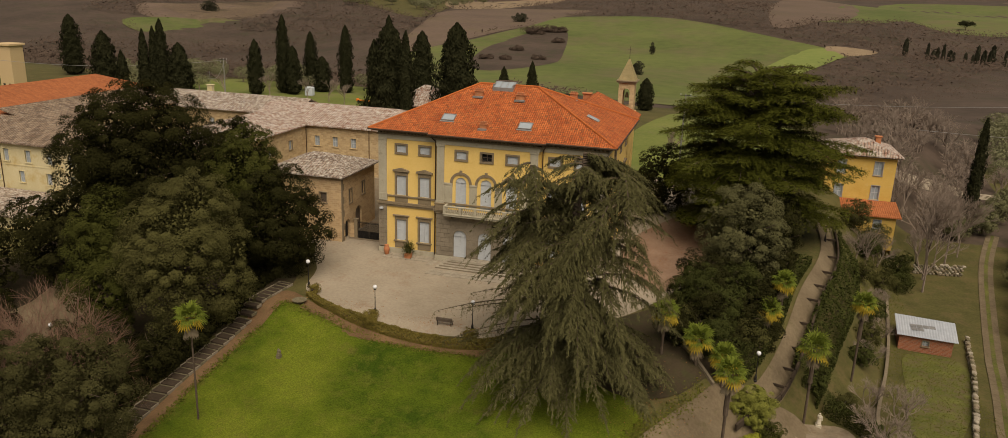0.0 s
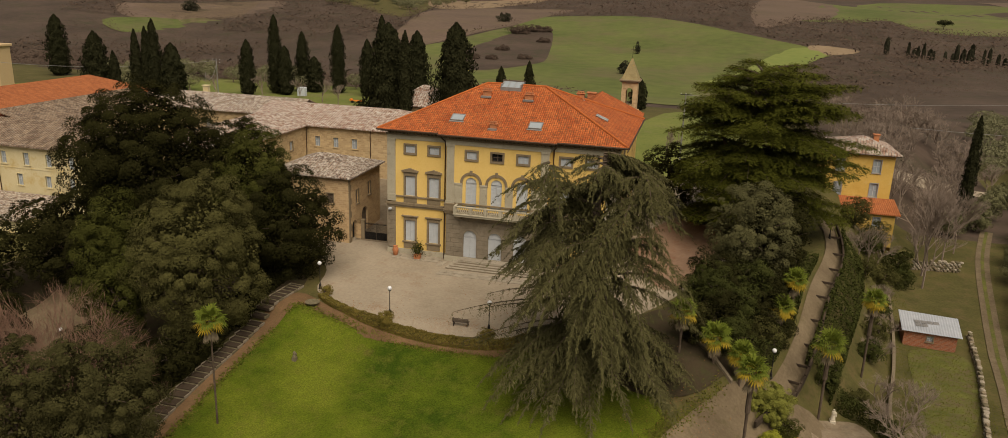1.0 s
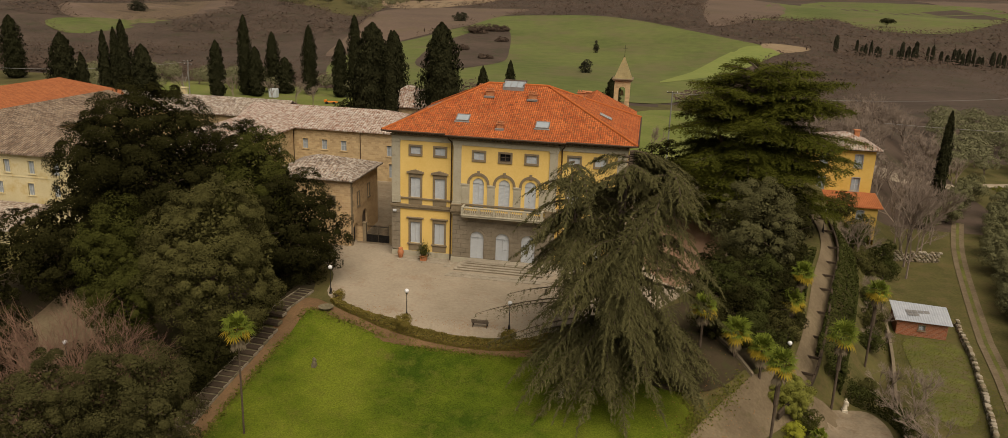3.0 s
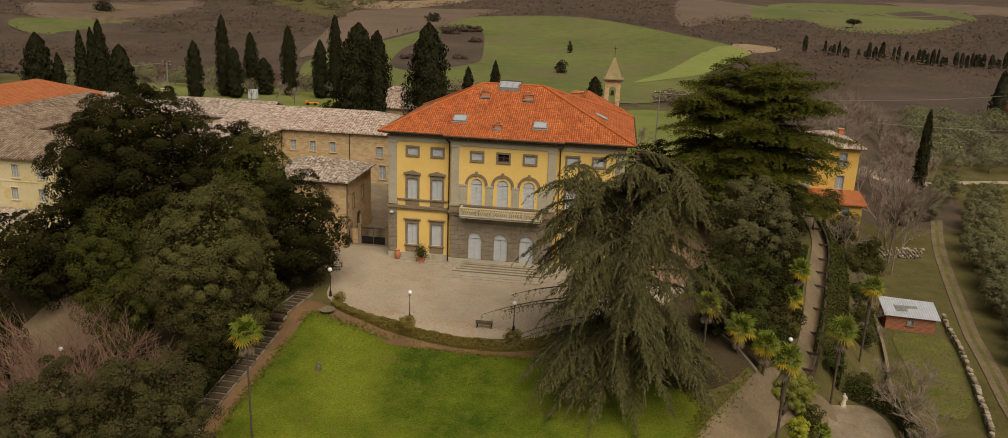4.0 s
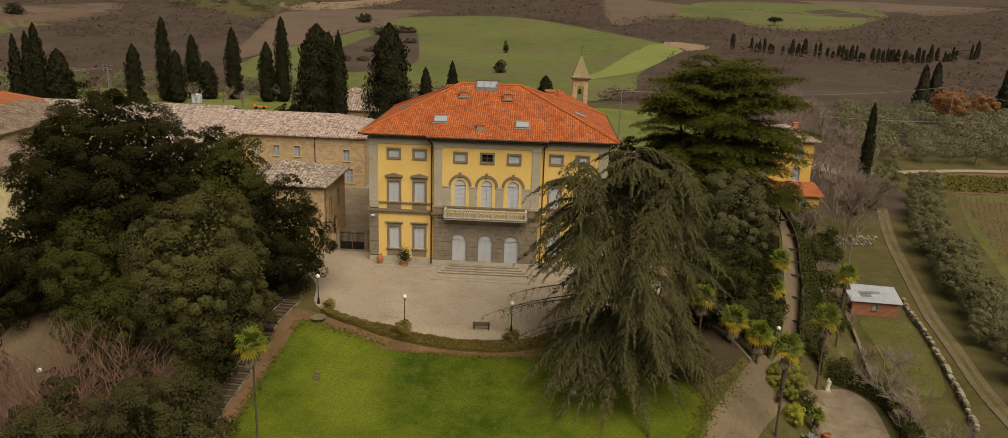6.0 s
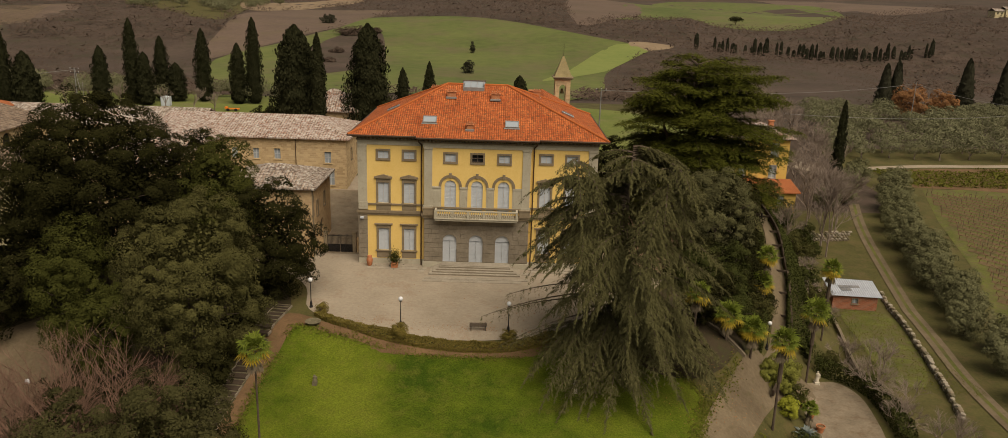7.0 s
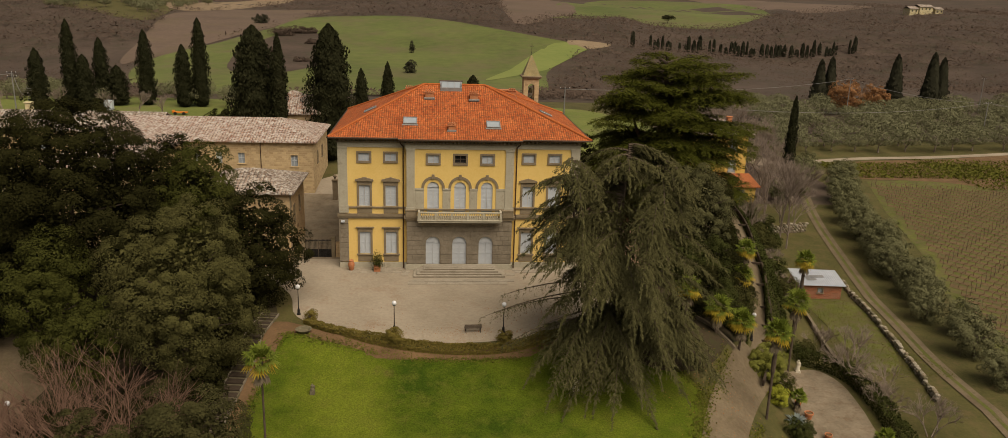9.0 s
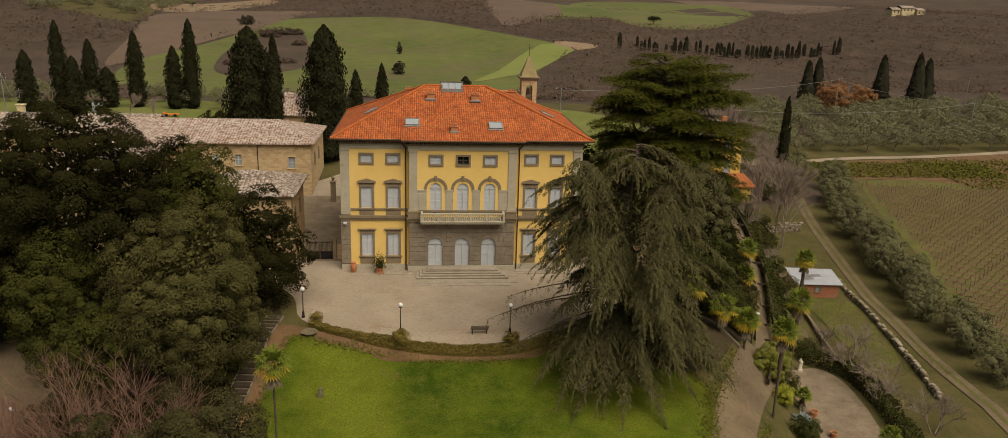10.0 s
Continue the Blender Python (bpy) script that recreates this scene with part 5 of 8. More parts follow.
# brick shed with a sheet-metal roof
shed = thing("brick_shed", "low red brick shed with a pale corrugated metal roof", "shed")
SG = height(53, 17)
for a, b in (((49.8, 15.2), (55.8, 14.6)), ((55.8, 14.6), (56.3, 18.6)), ((56.3, 18.6), (50.2, 19.6)), ((50.2, 19.6), (49.8, 15.2))):
    wall_run(shed, a, b, SG - 0.4, -7.9, BRICK, [(3.0, 0.7, SG + 0.8, SG + 1.5)] if a == (49.8, 15.2) else (), thick=0.3)
bm = bmesh.new()
n = 44
cols = []
for k in range(n + 1):
    s = k / n
    dz = 0.035 if k % 2 else 0.0
    a = Vector((49.4 + 6.8 * s, 14.8 - 0.65 * s, -7.85 + dz))
    b = Vector((49.9 + 6.9 * s, 20.0 - 1.0 * s, -7.1 + dz))
    cols.append([bm.verts.new(a), bm.verts.new(b), bm.verts.new(b - Vector((0, 0, 0.05))), bm.verts.new(a - Vector((0, 0, 0.05)))])
for p, q in zip(cols, cols[1:]):
    for k in range(4):
        j = (k + 1) % 4
        bm.faces.new((p[k], q[k], q[j], p[j]))
part("roof", bm, SHEET, shed, "pale corrugated metal roof with darker squares")
sq_rng = random.Random(3)
for k in range(6):
    i, j = sq_rng.randint(0, 3), sq_rng.randint(0, 2)
    x, y = 51.6 + 0.75 * i, 15.6 + 0.8 * j
    ob = part("roof_patch", bars([(-0.34, 0.34, -0.36, 0.36, 0, 0.015)]), LEAD, shed)
    ob.matrix_basis = pose(x, y, -7.85 + 0.145 * (y - 14.6) + 0.08, 8.2)

# far farm on the hill
farm = thing("far_farmhouse", "distant ochre stone farmhouse on the hill", "house")
FZ = height(500, 720)
for x, w, h in ((487, 9, 5), (500, 14, 7), (514, 8, 5)):
    part("wall", bars([(x - w / 2, x + w / 2, 715, 727, FZ - 4, FZ + h)]), CREAM, farm)
    roofed(farm, gable_x(x - w / 2 - 0.6, x + w / 2 + 0.6, 714.2, 727.8, FZ + h, 2.4), OLDTILE)
    for k in range(int(w / 4)):
        part("window", bars([(x - w / 2 + 2 + 4 * k, x - w / 2 + 3.2 + 4 * k, 714.8, 715.05, FZ + h - 3, FZ + h - 1.2)]), DARK, farm)

# ---------------------------------------------------------------- plants
def leaves(name, at, normal, size, aspect, material, parent, seed, along=None, label=""):
    """A mesh of many small pointed leaves: places and normals (n, 3), sizes (n). along: the way each leaf points."""
    rng = np.random.default_rng(seed)
    n = len(at)
    normal = normal / (np.linalg.norm(normal, axis=1, keepdims=True) + 1e-9)
    way = rng.normal(size=(n, 3)) if along is None else along
    t = way - normal * (way * normal).sum(1, keepdims=True)
    t /= np.linalg.norm(t, axis=1, keepdims=True) + 1e-9
    s = np.cross(normal, t)
    length, wide = size[:, None] * 0.5, size[:, None] * 0.5 * aspect
    co = np.empty((n, 4, 3), np.float32)
    co[:, 0], co[:, 1], co[:, 2], co[:, 3] = at - t * length, at - s * wide, at + t * length, at + s * wide
    me = bpy.data.meshes.new(name)
    me.vertices.add(n * 4)
    me.vertices.foreach_set("co", co.ravel())
    me.loops.add(n * 4)
    me.loops.foreach_set("vertex_index", np.arange(n * 4, dtype=np.int32))
    me.polygons.add(n)
    me.polygons.foreach_set("loop_start", np.arange(0, n * 4, 4, dtype=np.int32))
    me.update(calc_edges=True)
    me.materials.append(material)
    ob = new(name, me)
    ob.parent = parent
    if label:
        ob["label"] = label
    return ob


def lumpy(rng, radii, lumps, spread=0.68, size=(0.27, 0.42), floor=-0.35):
    """Centres and radii of the lumps that make up a crown."""
    out = []
    gold = math.pi * (3 - 5**0.5)
    for k in range(lumps):
        z = 1 - (k + 0.5) / lumps * (1 - floor)
        r, a = math.sqrt(max(0, 1 - z * z)), k * gold + rng.uniform(-0.3, 0.3)
        f = spread * rng.uniform(0.85, 1.12)
        c = np.array([r * math.cos(a), r * math.sin(a), z]) * f * radii
        if z < 0:
            c[:2] *= 1 + 0.3 * z
        out.append((c, radii * rng.uniform(*size)))
    out.append((np.zeros(3), np.array(radii) * 0.56))
    return out


def on_lumps(rng, lumps, count, rough=0.22):
    """Points in the outer shell of the lumps, with their normals."""
    area = np.array([np.prod(r) ** (2 / 3) for _, r in lumps])
    share = (count * 1.9 * area / area.sum()).astype(int)
    pts, nors = [], []
    for (c, r), m in zip(lumps, share):
        d = rng.normal(size=(m, 3))
        d /= np.linalg.norm(d, axis=1, keepdims=True)
        wob = 1 + rough * np.sin(d[:, 0] * 9 + c[0] * 3) * np.sin(d[:, 1] * 8 + c[1] * 2) * np.sin(d[:, 2] * 7 + c[2]) * 1.6
        p = c + d * r * (wob * rng.uniform(0.86, 1.06, m))[:, None]
        pts.append(p)
        nors.append(d)
    p, nn = np.concatenate(pts), np.concatenate(nors)
    keep = np.ones(len(p), bool)
    for c, r in lumps:
        keep &= (((p - c) / (r * 0.8)) ** 2).sum(1) > 1
    return p[keep][:count * 2], nn[keep][:count * 2]


def bent(bm, pts, radii, sides):
    """One tube through several points."""
    rings = []
    for k, p in enumerate(pts):
        turn = (pts[min(k + 1, len(pts) - 1)] - pts[max(k - 1, 0)]).to_track_quat("Z", "Y").to_matrix()
        rings.append([bm.verts.new(p + turn @ Vector((radii[k] * math.cos(2 * math.pi * q / sides), radii[k] * math.sin(2 * math.pi * q / sides), 0))) for q in range(sides)])
    for lo, hi in zip(rings, rings[1:]):
        for q in range(sides):
            bm.faces.new((lo[q], lo[(q + 1) % sides], hi[(q + 1) % sides], hi[q]))
    bm.faces.new(rings[0][::-1])
    bm.faces.new(rings[-1])


def limbs(bm, rng, top, spread, count, thick):
    """A trunk from the origin to height top in bm; gives the limbs that leave it, a mesh each."""
    pts = [Vector((rng.uniform(-0.12, 0.12) * k, rng.uniform(-0.12, 0.12) * k, top * k / 4 - (0.15 if k == 0 else 0))) for k in range(5)]
    bent(bm, pts, [thick * (1 - 0.17 * k) for k in range(5)], 8)
    out = []
    for k in range(count):
        a = 2.4 * k + rng.uniform(-0.4, 0.4)
        s = pts[1].lerp(pts[4], rng.uniform(0.1, 1.0))
        e = s + Vector((math.cos(a) * spread[0], math.sin(a) * spread[1], spread[2] * rng.uniform(0.2, 0.8))) * rng.uniform(0.5, 0.85)
        m = s.lerp(e, 0.5) + Vector((0, 0, 0.08 * spread[2]))
        limb = bmesh.new()
        bent(limb, [s, m, e], [thick * 0.38, thick * 0.25, thick * 0.08], 6)
        out.append(limb)
    return out


def clumped(rng, radii, lobes, clump, floor, spread=0.56, size=(0.32, 0.50)):
    """Centres, outward ways and radii of the leaf clumps on the lobes of a crown; also the lobes."""
    ls = lumpy(rng, radii, lobes, spread, size, floor)
    at, way = [], []
    for c, r in ls:
        n = max(8, int(0.85 * 4 * np.prod(r) ** (2 / 3) / clump**2))
        d = rng.normal(size=(n, 3))
        d /= np.linalg.norm(d, axis=1, keepdims=True)
        at.append(c + d * r * rng.uniform(0.80, 1.12, (n, 1)))
        way.append(d)
    at, way = np.concatenate(at), np.concatenate(way)
    keep = rng.uniform(0, 1, len(at)) > 0.12
    for c, r in ls:
        keep &= (((at - c) / (r * 0.82)) ** 2).sum(1) > 1
    return at[keep], way[keep], clump * rng.uniform(0.55, 1.5, keep.sum()), ls


def broadleaf(name, label, x, y, radii, crown_z, leaf, material, seed, lobes=14, category="tree", group="", base=None, cover=1.0, clump=0.0):
    """An evergreen broadleaf tree: trunk with limbs and a crown of lobes, each set with many clumps of leaves."""
    rng = np.random.default_rng(seed)
    r2 = random.Random(seed)
    g = height(x, y) if base is None else base
    tree = thing(name, label, category, (x, y, g), group=group)
    bm = bmesh.new()
    for limb in limbs(bm, r2, crown_z - g, radii, 7 if max(radii) > 3 else 4, 0.12 + 0.035 * max(radii)):
        part("limb", limb, BARK, tree)
    part("trunk", bm, BARK, tree)
    radii = np.array(radii, float)
    c = np.array([0, 0, crown_z - g])
    clump = clump or max(0.30 * float(radii.mean()) ** 0.5, leaf * 1.2)
    at, way, cr, ls = clumped(rng, radii, lobes, clump, -0.78)
    size = leaf * 0.56
    k = int(cover * 1.45 * math.pi * clump**2 / (0.31 * size**2))
    off = rng.normal(size=(len(at), k, 3))
    off /= np.linalg.norm(off, axis=2, keepdims=True)
    off = off + way[:, None] * 0.55 + np.array([0, 0, 0.45])
    off /= np.linalg.norm(off, axis=2, keepdims=True)
    p = (at[:, None] + off * cr[:, None, None] * rng.uniform(0.78, 1.1, (len(at), k, 1)) * np.array([1.0, 1.0, 0.9])).reshape(-1, 3)
    crown_way = at / radii**2
    crown_way /= np.linalg.norm(crown_way, axis=1, keepdims=True) + 1e-9
    n = (off * 1.0 + way[:, None] * 0.35 + crown_way[:, None] * 0.2 + np.array([0, 0, 0.1]) + rng.normal(size=off.shape) * 0.4).reshape(-1, 3)
    leaves("crown", p + c, n, size * rng.uniform(0.6, 1.25, len(p)), 0.62, material, tree, seed)
    q, m = [], []
    for lc, lr in ls:
        d = rng.normal(size=(max(20, int(22 * np.prod(lr) ** (2 / 3) / leaf**2 * 0.28)), 3))
        d /= np.linalg.norm(d, axis=1, keepdims=True)
        q.append(lc + d * lr * rng.uniform(0.62, 0.74, (len(d), 1)))
        m.append(d)
    q, m = np.concatenate(q) + c, np.concatenate(m)
    leaves("inner_leaves", q, m * 0.4 + rng.normal(size=m.shape) * 0.7, leaf * 1.15 * np.ones(len(q)), 0.6, material, tree, seed + 1)
    return tree


def cypress(label, x, y, top, r, seed, base=None, flare=0.55, material=None, leaf=0.42, count=5200, name="cypress", group="cypresses behind the villa", cone=False):
    """A columnar cypress: a short trunk and a narrow crown of upright sprays."""
    rng = np.random.default_rng(seed)
    g = height(x, y) if base is None else base
    tree = thing(name, label, "cypress", (x, y, g), group=group)
    h = top - g
    bm = bmesh.new()
    tube(bm, (0, 0, 0), (0, 0, h * 0.75), 0.16 + 0.05 * r, 0.05, 7)
    part("trunk", bm, BARK, tree)
    f = rng.uniform(0, 1, count) ** 1.15
    a = rng.uniform(0, 2 * math.pi, count)
    prof = np.interp(f, (0, 0.06, 0.3, flare, 0.8, 0.93, 1.0), (0.45, 0.88, 1.0, 0.96, 0.66, 0.36, 0.04))
    if cone:
        prof = np.interp(f, (0, 0.08, 1.0), (0.7, 1.0, 0.03)) * (0.75 + 0.35 * np.abs(np.sin(f * 26 + 0.6 * np.sin(a * 4))))
    wob = 1 + 0.16 * np.sin(a * 3 + f * 9 + seed) + 0.12 * np.sin(a * 7 - f * 31 + seed) + 0.10 * np.sin(f * 47 + a * 2)
    rad = r * prof * wob * rng.uniform(0.72, 1.05, count)
    z = 0.25 + f * (h - 0.25)
    p = np.stack([rad * np.cos(a), rad * np.sin(a), z], 1)
    n = np.stack([np.cos(a), np.sin(a), 0.25 * np.ones(count)], 1) + rng.normal(size=(count, 3)) * 0.45
    up = np.stack([0.35 * np.cos(a), 0.35 * np.sin(a), np.ones(count)], 1) + rng.normal(size=(count, 3)) * 0.25
    leaves("crown", p, n, leaf * rng.uniform(0.6, 1.5, count), 0.5, material or CYPRESSLEAF, tree, seed, up)
    m = count // 6
    f, a = rng.uniform(0.02, 0.95, m), rng.uniform(0, 2 * math.pi, m)
    rad = r * np.interp(f, (0, 0.06, 0.3, flare, 0.8, 0.95), (0.3, 0.7, 0.8, 0.74, 0.42, 0.1)) * rng.uniform(0.6, 0.95, m)
    p = np.stack([rad * np.cos(a), rad * np.sin(a), 0.25 + f * (h - 0.25)], 1)
    leaves("inner_leaves", p, np.stack([np.cos(a), np.sin(a), 0 * a], 1), leaf * 3.0 * np.ones(m), 0.8, material or CYPRESSLEAF, tree, seed + 1, np.tile([0, 0, 1.0], (m, 1)))
    return tree


def branching(bm, rng, at, way, length, radius, depth, droop=0.0, spread=0.55, count=3, sides=4):
    """A bare branch that divides again and again."""
    end = at + way * length
    tube(bm, at, end, radius, radius * 0.62, sides)
    if depth == 0:
        return
    for k in range(count):
        turn = Vector((rng.gauss(0, spread), rng.gauss(0, spread), rng.gauss(0.12 - droop, spread * 0.6)))
        w = (way + turn).normalized()
        s = at.lerp(end, rng.uniform(0.55, 1.0))
        branching(bm, rng, s, w, length * rng.uniform(0.6, 0.82), radius * 0.68, depth - 1, droop, spread, count, 3)


def bare_tree(name, label, x, y, h, seed, material=None, stems=1, depth=5, spread=0.45, count=3, category="tree", group="", thin=1.0):
    rng = random.Random(seed)
    g = height(x, y)
    tree = thing(name, label, category, (x, y, g), group=group)
    for k in range(stems):
        bm = bmesh.new()
        a = 2 * math.pi * k / max(stems, 1) + rng.uniform(0, 1)
        lean = 0.0 if stems == 1 else 0.45
        way = Vector((lean * math.cos(a), lean * math.sin(a), 1)).normalized()
        branching(bm, rng, Vector((0.3 * lean * math.cos(a), 0.3 * lean * math.sin(a), -0.2)), way, h * 0.3, thin * 0.028 * h ** 0.8 / (1 if stems == 1 else 1.6), depth, 0, spread, count)
        part("branch" if stems > 1 else "limbwork", bm, material or GREYBARK, tree)
    return tree


def palm(label, x, y, crown_z, seed, yellow=0.3, base=None, r=1.45, fans=22, stem=0.13):
    """A windmill palm: shaggy trunk, round crown of pleated fans, yellowing below."""
    rng = random.Random(seed)
    g = height(x, y) if base is None else base
    tree = thing("palm", label, "palm tree", (x, y, g), group="windmill palms in the park")
    h = crown_z - g
    bm = bmesh.new()
    n = 9
    for k in range(n):
        r0 = stem + (0.1 if k > n * (0.55 if stem > 0.1 else 0.85) else 0.0)
        tube(bm, (0, 0, h * k / n), (0, 0, h * (k + 1) / n), r0 * rng.uniform(0.9, 1.1), r0 * rng.uniform(0.85, 1.0), 8)
    part("trunk", bm, BARK, tree)
    for name, material, lo, hi, m in (("fronds", PALMLEAF, -0.35, 1.3, fans), ("yellow_fronds", PALMDRY, -0.85, -0.1, int(fans * yellow)), ("dead_fronds", PALMDEAD, -1.45, -1.0, 9)):
        bm = bmesh.new()
        for k in range(m):
            az = 2.399 * k + rng.uniform(-0.3, 0.3)
            el = lo + (hi - lo) * (k + 0.5) / m
            out = Vector((math.cos(az) * math.cos(el), math.sin(az) * math.cos(el), math.sin(el)))
            side = Vector((-math.sin(az), math.cos(az), 0))
            up = out.cross(side)
            stalk = r * rng.uniform(0.42, 0.58)
            c0 = Vector((0, 0, h + 0.1))
            if name == "dead_fronds":
                c0 = Vector((0, 0, h - 0.25 - 0.05 * k))
            c = c0 + out * stalk
            tube(bm, c0, c, 0.02, 0.014, 3)
            rays = 11
            for q in range(rays):
                an = (q / (rays - 1) - 0.5) * 3.6
                d = (out * math.cos(an) + side * math.sin(an)).normalized()
                ln = r * rng.uniform(0.5, 0.66) * (1 - 0.12 * abs(an)) * (0.7 if name == "dead_fronds" else 1.0)
                wd = side.cross(d) * 0 + up.cross(d).normalized() * 0.07
                tip = c + d * ln + Vector((0, 0, -0.16 * ln * abs(an) - 0.10))
                mid = c + d * ln * 0.6 + up * 0.03
                v = [bm.verts.new(p) for p in (c, mid - wd, tip, mid + wd)]
                bm.faces.new(v)
        part(name, bm, material, tree)
    return tree


def hedge(name, label, line, width, tall, material, seed, leaf=0.22, per=170, kind="", category="hedge", lift=0.0):
    """A clipped hedge along a line of the plan."""
    rng = np.random.default_rng(seed)
    ob = thing(name, label, category, (0, 0, 0), kind=kind)
    pts, nor = [], []
    for a, b in zip(line, line[1:]):
        d = b - a
        m = int(per * d.length)
        if not m:
            continue
        s = rng.uniform(0, 1, m)
        n = np.array([-d.y, d.x]) / max(d.length, 1e-6)
        u = rng.uniform(-1, 1, m)
        v = rng.uniform(0, 1, m)
        top = rng.uniform(0, 1, m) < 0.5
        uu = np.where(top, u, np.sign(u) * rng.uniform(0.86, 1.05, m))
        vv = np.where(top, rng.uniform(0.88, 1.1, m), v)
        x, y = a.x + d.x * s + n[0] * uu * width / 2, a.y + d.y * s + n[1] * uu * width / 2
        wob = 1 + 0.14 * np.sin(x * 1.7 + y * 1.3) + 0.10 * np.sin(x * 4.1 - y * 3.3)
        z = np.array([height(p, q) for p, q in zip(x, y)]) + lift + vv * tall * wob
        pts.append(np.stack([x, y, z], 1))
        nor.append(np.stack([n[0] * uu * ~top, n[1] * uu * ~top, top * 1.0], 1))
    p, n = np.concatenate(pts), np.concatenate(nor)
    n = n + rng.normal(size=n.shape) * 0.6
    leaves("foliage", p, n, leaf * rng.uniform(0.6, 1.3, len(p)), 0.65, material, ob, seed)
    bm = bmesh.new()
    for a, b in zip(line, line[1:]):
        for k in range(max(1, int((b - a).length / 1.2))):
            q = a.lerp(b, (k + 0.5) / max(1, int((b - a).length / 1.2)))
            z = height(q.x, q.y) + lift
            tube(bm, (q.x, q.y, z - 0.1), (q.x + 0.1, q.y, z + tall * 0.7), 0.05, 0.03, 4)
    st = part("stems", bm, BARK, ob)
    st["kind"] = "stuff"
    return ob


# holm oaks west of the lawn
broadleaf("holm_oak", "huge dark evergreen holm oak rising over its neighbours", -38.0, -11, (9.6, 8.8, 10.2), 10.4, 0.38, SHADEDOAKLEAF, 11, 22)
broadleaf("holm_oak", "dark spreading holm oak beside the gravel forecourt", -22.1, -9.8, (6.0, 5.8, 7.4), 5.0, 0.36, SHADEDOAKLEAF, 12, 15)
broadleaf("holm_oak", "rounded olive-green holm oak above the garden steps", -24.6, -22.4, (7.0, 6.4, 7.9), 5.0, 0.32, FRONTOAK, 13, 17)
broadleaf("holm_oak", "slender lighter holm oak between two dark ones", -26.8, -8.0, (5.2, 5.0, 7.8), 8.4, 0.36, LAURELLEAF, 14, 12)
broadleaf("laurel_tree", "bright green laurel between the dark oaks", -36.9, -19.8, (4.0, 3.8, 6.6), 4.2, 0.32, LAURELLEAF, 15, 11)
broadleaf("holm_oak", "dark holm oak at the edge of the drive", -46, -16.5, (5.8, 5.2, 6.0), 2.8, 0.44, SHADEDOAKLEAF, 16, 12)
broadleaf("holm_oak", "shady holm oak behind the big tree", -47, -4, (6.0, 5.5, 7.2), 5.2, 0.52, SHADEDOAKLEAF, 17, 11)
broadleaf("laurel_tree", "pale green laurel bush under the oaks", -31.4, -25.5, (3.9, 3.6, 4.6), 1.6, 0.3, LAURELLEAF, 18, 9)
broadleaf("holm_oak", "round dark holm oak in the corner by the drive", -31, -5, (6.2, 6, 7.8), 8.2, 0.4, SHADEDOAKLEAF, 19, 13)
broadleaf("holm_oak", "olive-green holm oak beside the lawn's lower end", -18.0, -44.6, (4.8, 4.4, 6.2), 2.2, 0.27, OAKLEAF3, 20, 13)
broadleaf("holm_oak", "small olive-green oak in the thicket by the lawn", -23.2, -46.5, (4.2, 3.6, 5.4), 1.6, 0.27, OAKLEAF3, 21, 9)
broadleaf("holm_oak", "dark oak beside the lower drive", -52, -24, (6, 6, 7), 2.0, 0.5, SHADEDOAKLEAF, 22, 11)
broadleaf("holm_oak", "dark oak in the western thicket", -42, -33, (5, 5, 5.2), 0.0, 0.44, SHADEDOAKLEAF, 23, 11)
bare_tree("bare_shrub", "leafless reddish-brown shrub spreading beside the lawn's lower end", -26.4, -39.6, 19.5, 31, REDTWIG, 6, 5, 0.42, 3, "shrub", thin=0.40)
bare_tree("bare_shrub", "leafless reddish shrub beside the oak", -30.6, -39.0, 16.5, 32, REDTWIG, 5, 5, 0.42, 3, "shrub", thin=0.40)
bare_tree("bare_shrub", "leafless brown shrub at the lawn's corner", -22.6, -38.0, 12.0, 33, REDTWIG, 4, 5, 0.42, 3, "shrub", thin=0.42)

# Bushes added where deep shade hides the ground; their leaf colour carries that shade.
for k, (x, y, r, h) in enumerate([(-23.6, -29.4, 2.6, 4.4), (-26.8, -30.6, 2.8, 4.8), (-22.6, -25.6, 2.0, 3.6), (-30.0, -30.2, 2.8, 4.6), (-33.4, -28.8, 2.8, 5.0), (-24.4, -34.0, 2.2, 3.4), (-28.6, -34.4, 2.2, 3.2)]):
    broadleaf("undergrowth_bush", "evergreen undergrowth below the oaks, with their shade in its dark colour", x, y, (r * 1.15, r * 1.1, h * 0.6), height(x, y) + h * 0.42, 0.34, SHADEDOAKLEAF, 380 + k, 8, "shrub", "undergrowth below the oaks", cover=0.75)

# trees and shrubs between villa and park path
broadleaf("holm_oak", "tall grey-green holm oak beside the park path", 29.2, 4.6, (5.2, 5.0, 7.4), 4.6, 0.36, GREYOAK, 41, 14)
broadleaf("holm_oak", "dark holm oak over the path bank", 32.6, 8.5, (3.8, 4.0, 6.2), 3.6, 0.42, SHADEDOAKLEAF, 42, 12)
broadleaf("laurel_tree", "dark rounded laurel behind the weeping cedar", 25.6, -1.5, (4.2, 4.0, 5.8), -0.4, 0.38, SHADEDOAKLEAF, 43, 11)
broadleaf("holm_oak", "low dark evergreen on the bank above the path", 30.4, -4.0, (3.6, 3.8, 5.2), -1.6, 0.38, SHADEDOAKLEAF, 44, 9)
broadleaf("laurel_tree", "dark evergreen beside the palms", 26.6, -9.0, (3.6, 3.4, 5.0), -2.0, 0.38, SHADEDOAKLEAF, 45, 9)
broadleaf("holm_oak", "dark evergreen below the cedar", 33.0, 15.5, (4.0, 4.0, 5.5), 4.0, 0.44, SHADEDOAKLEAF, 46, 9)
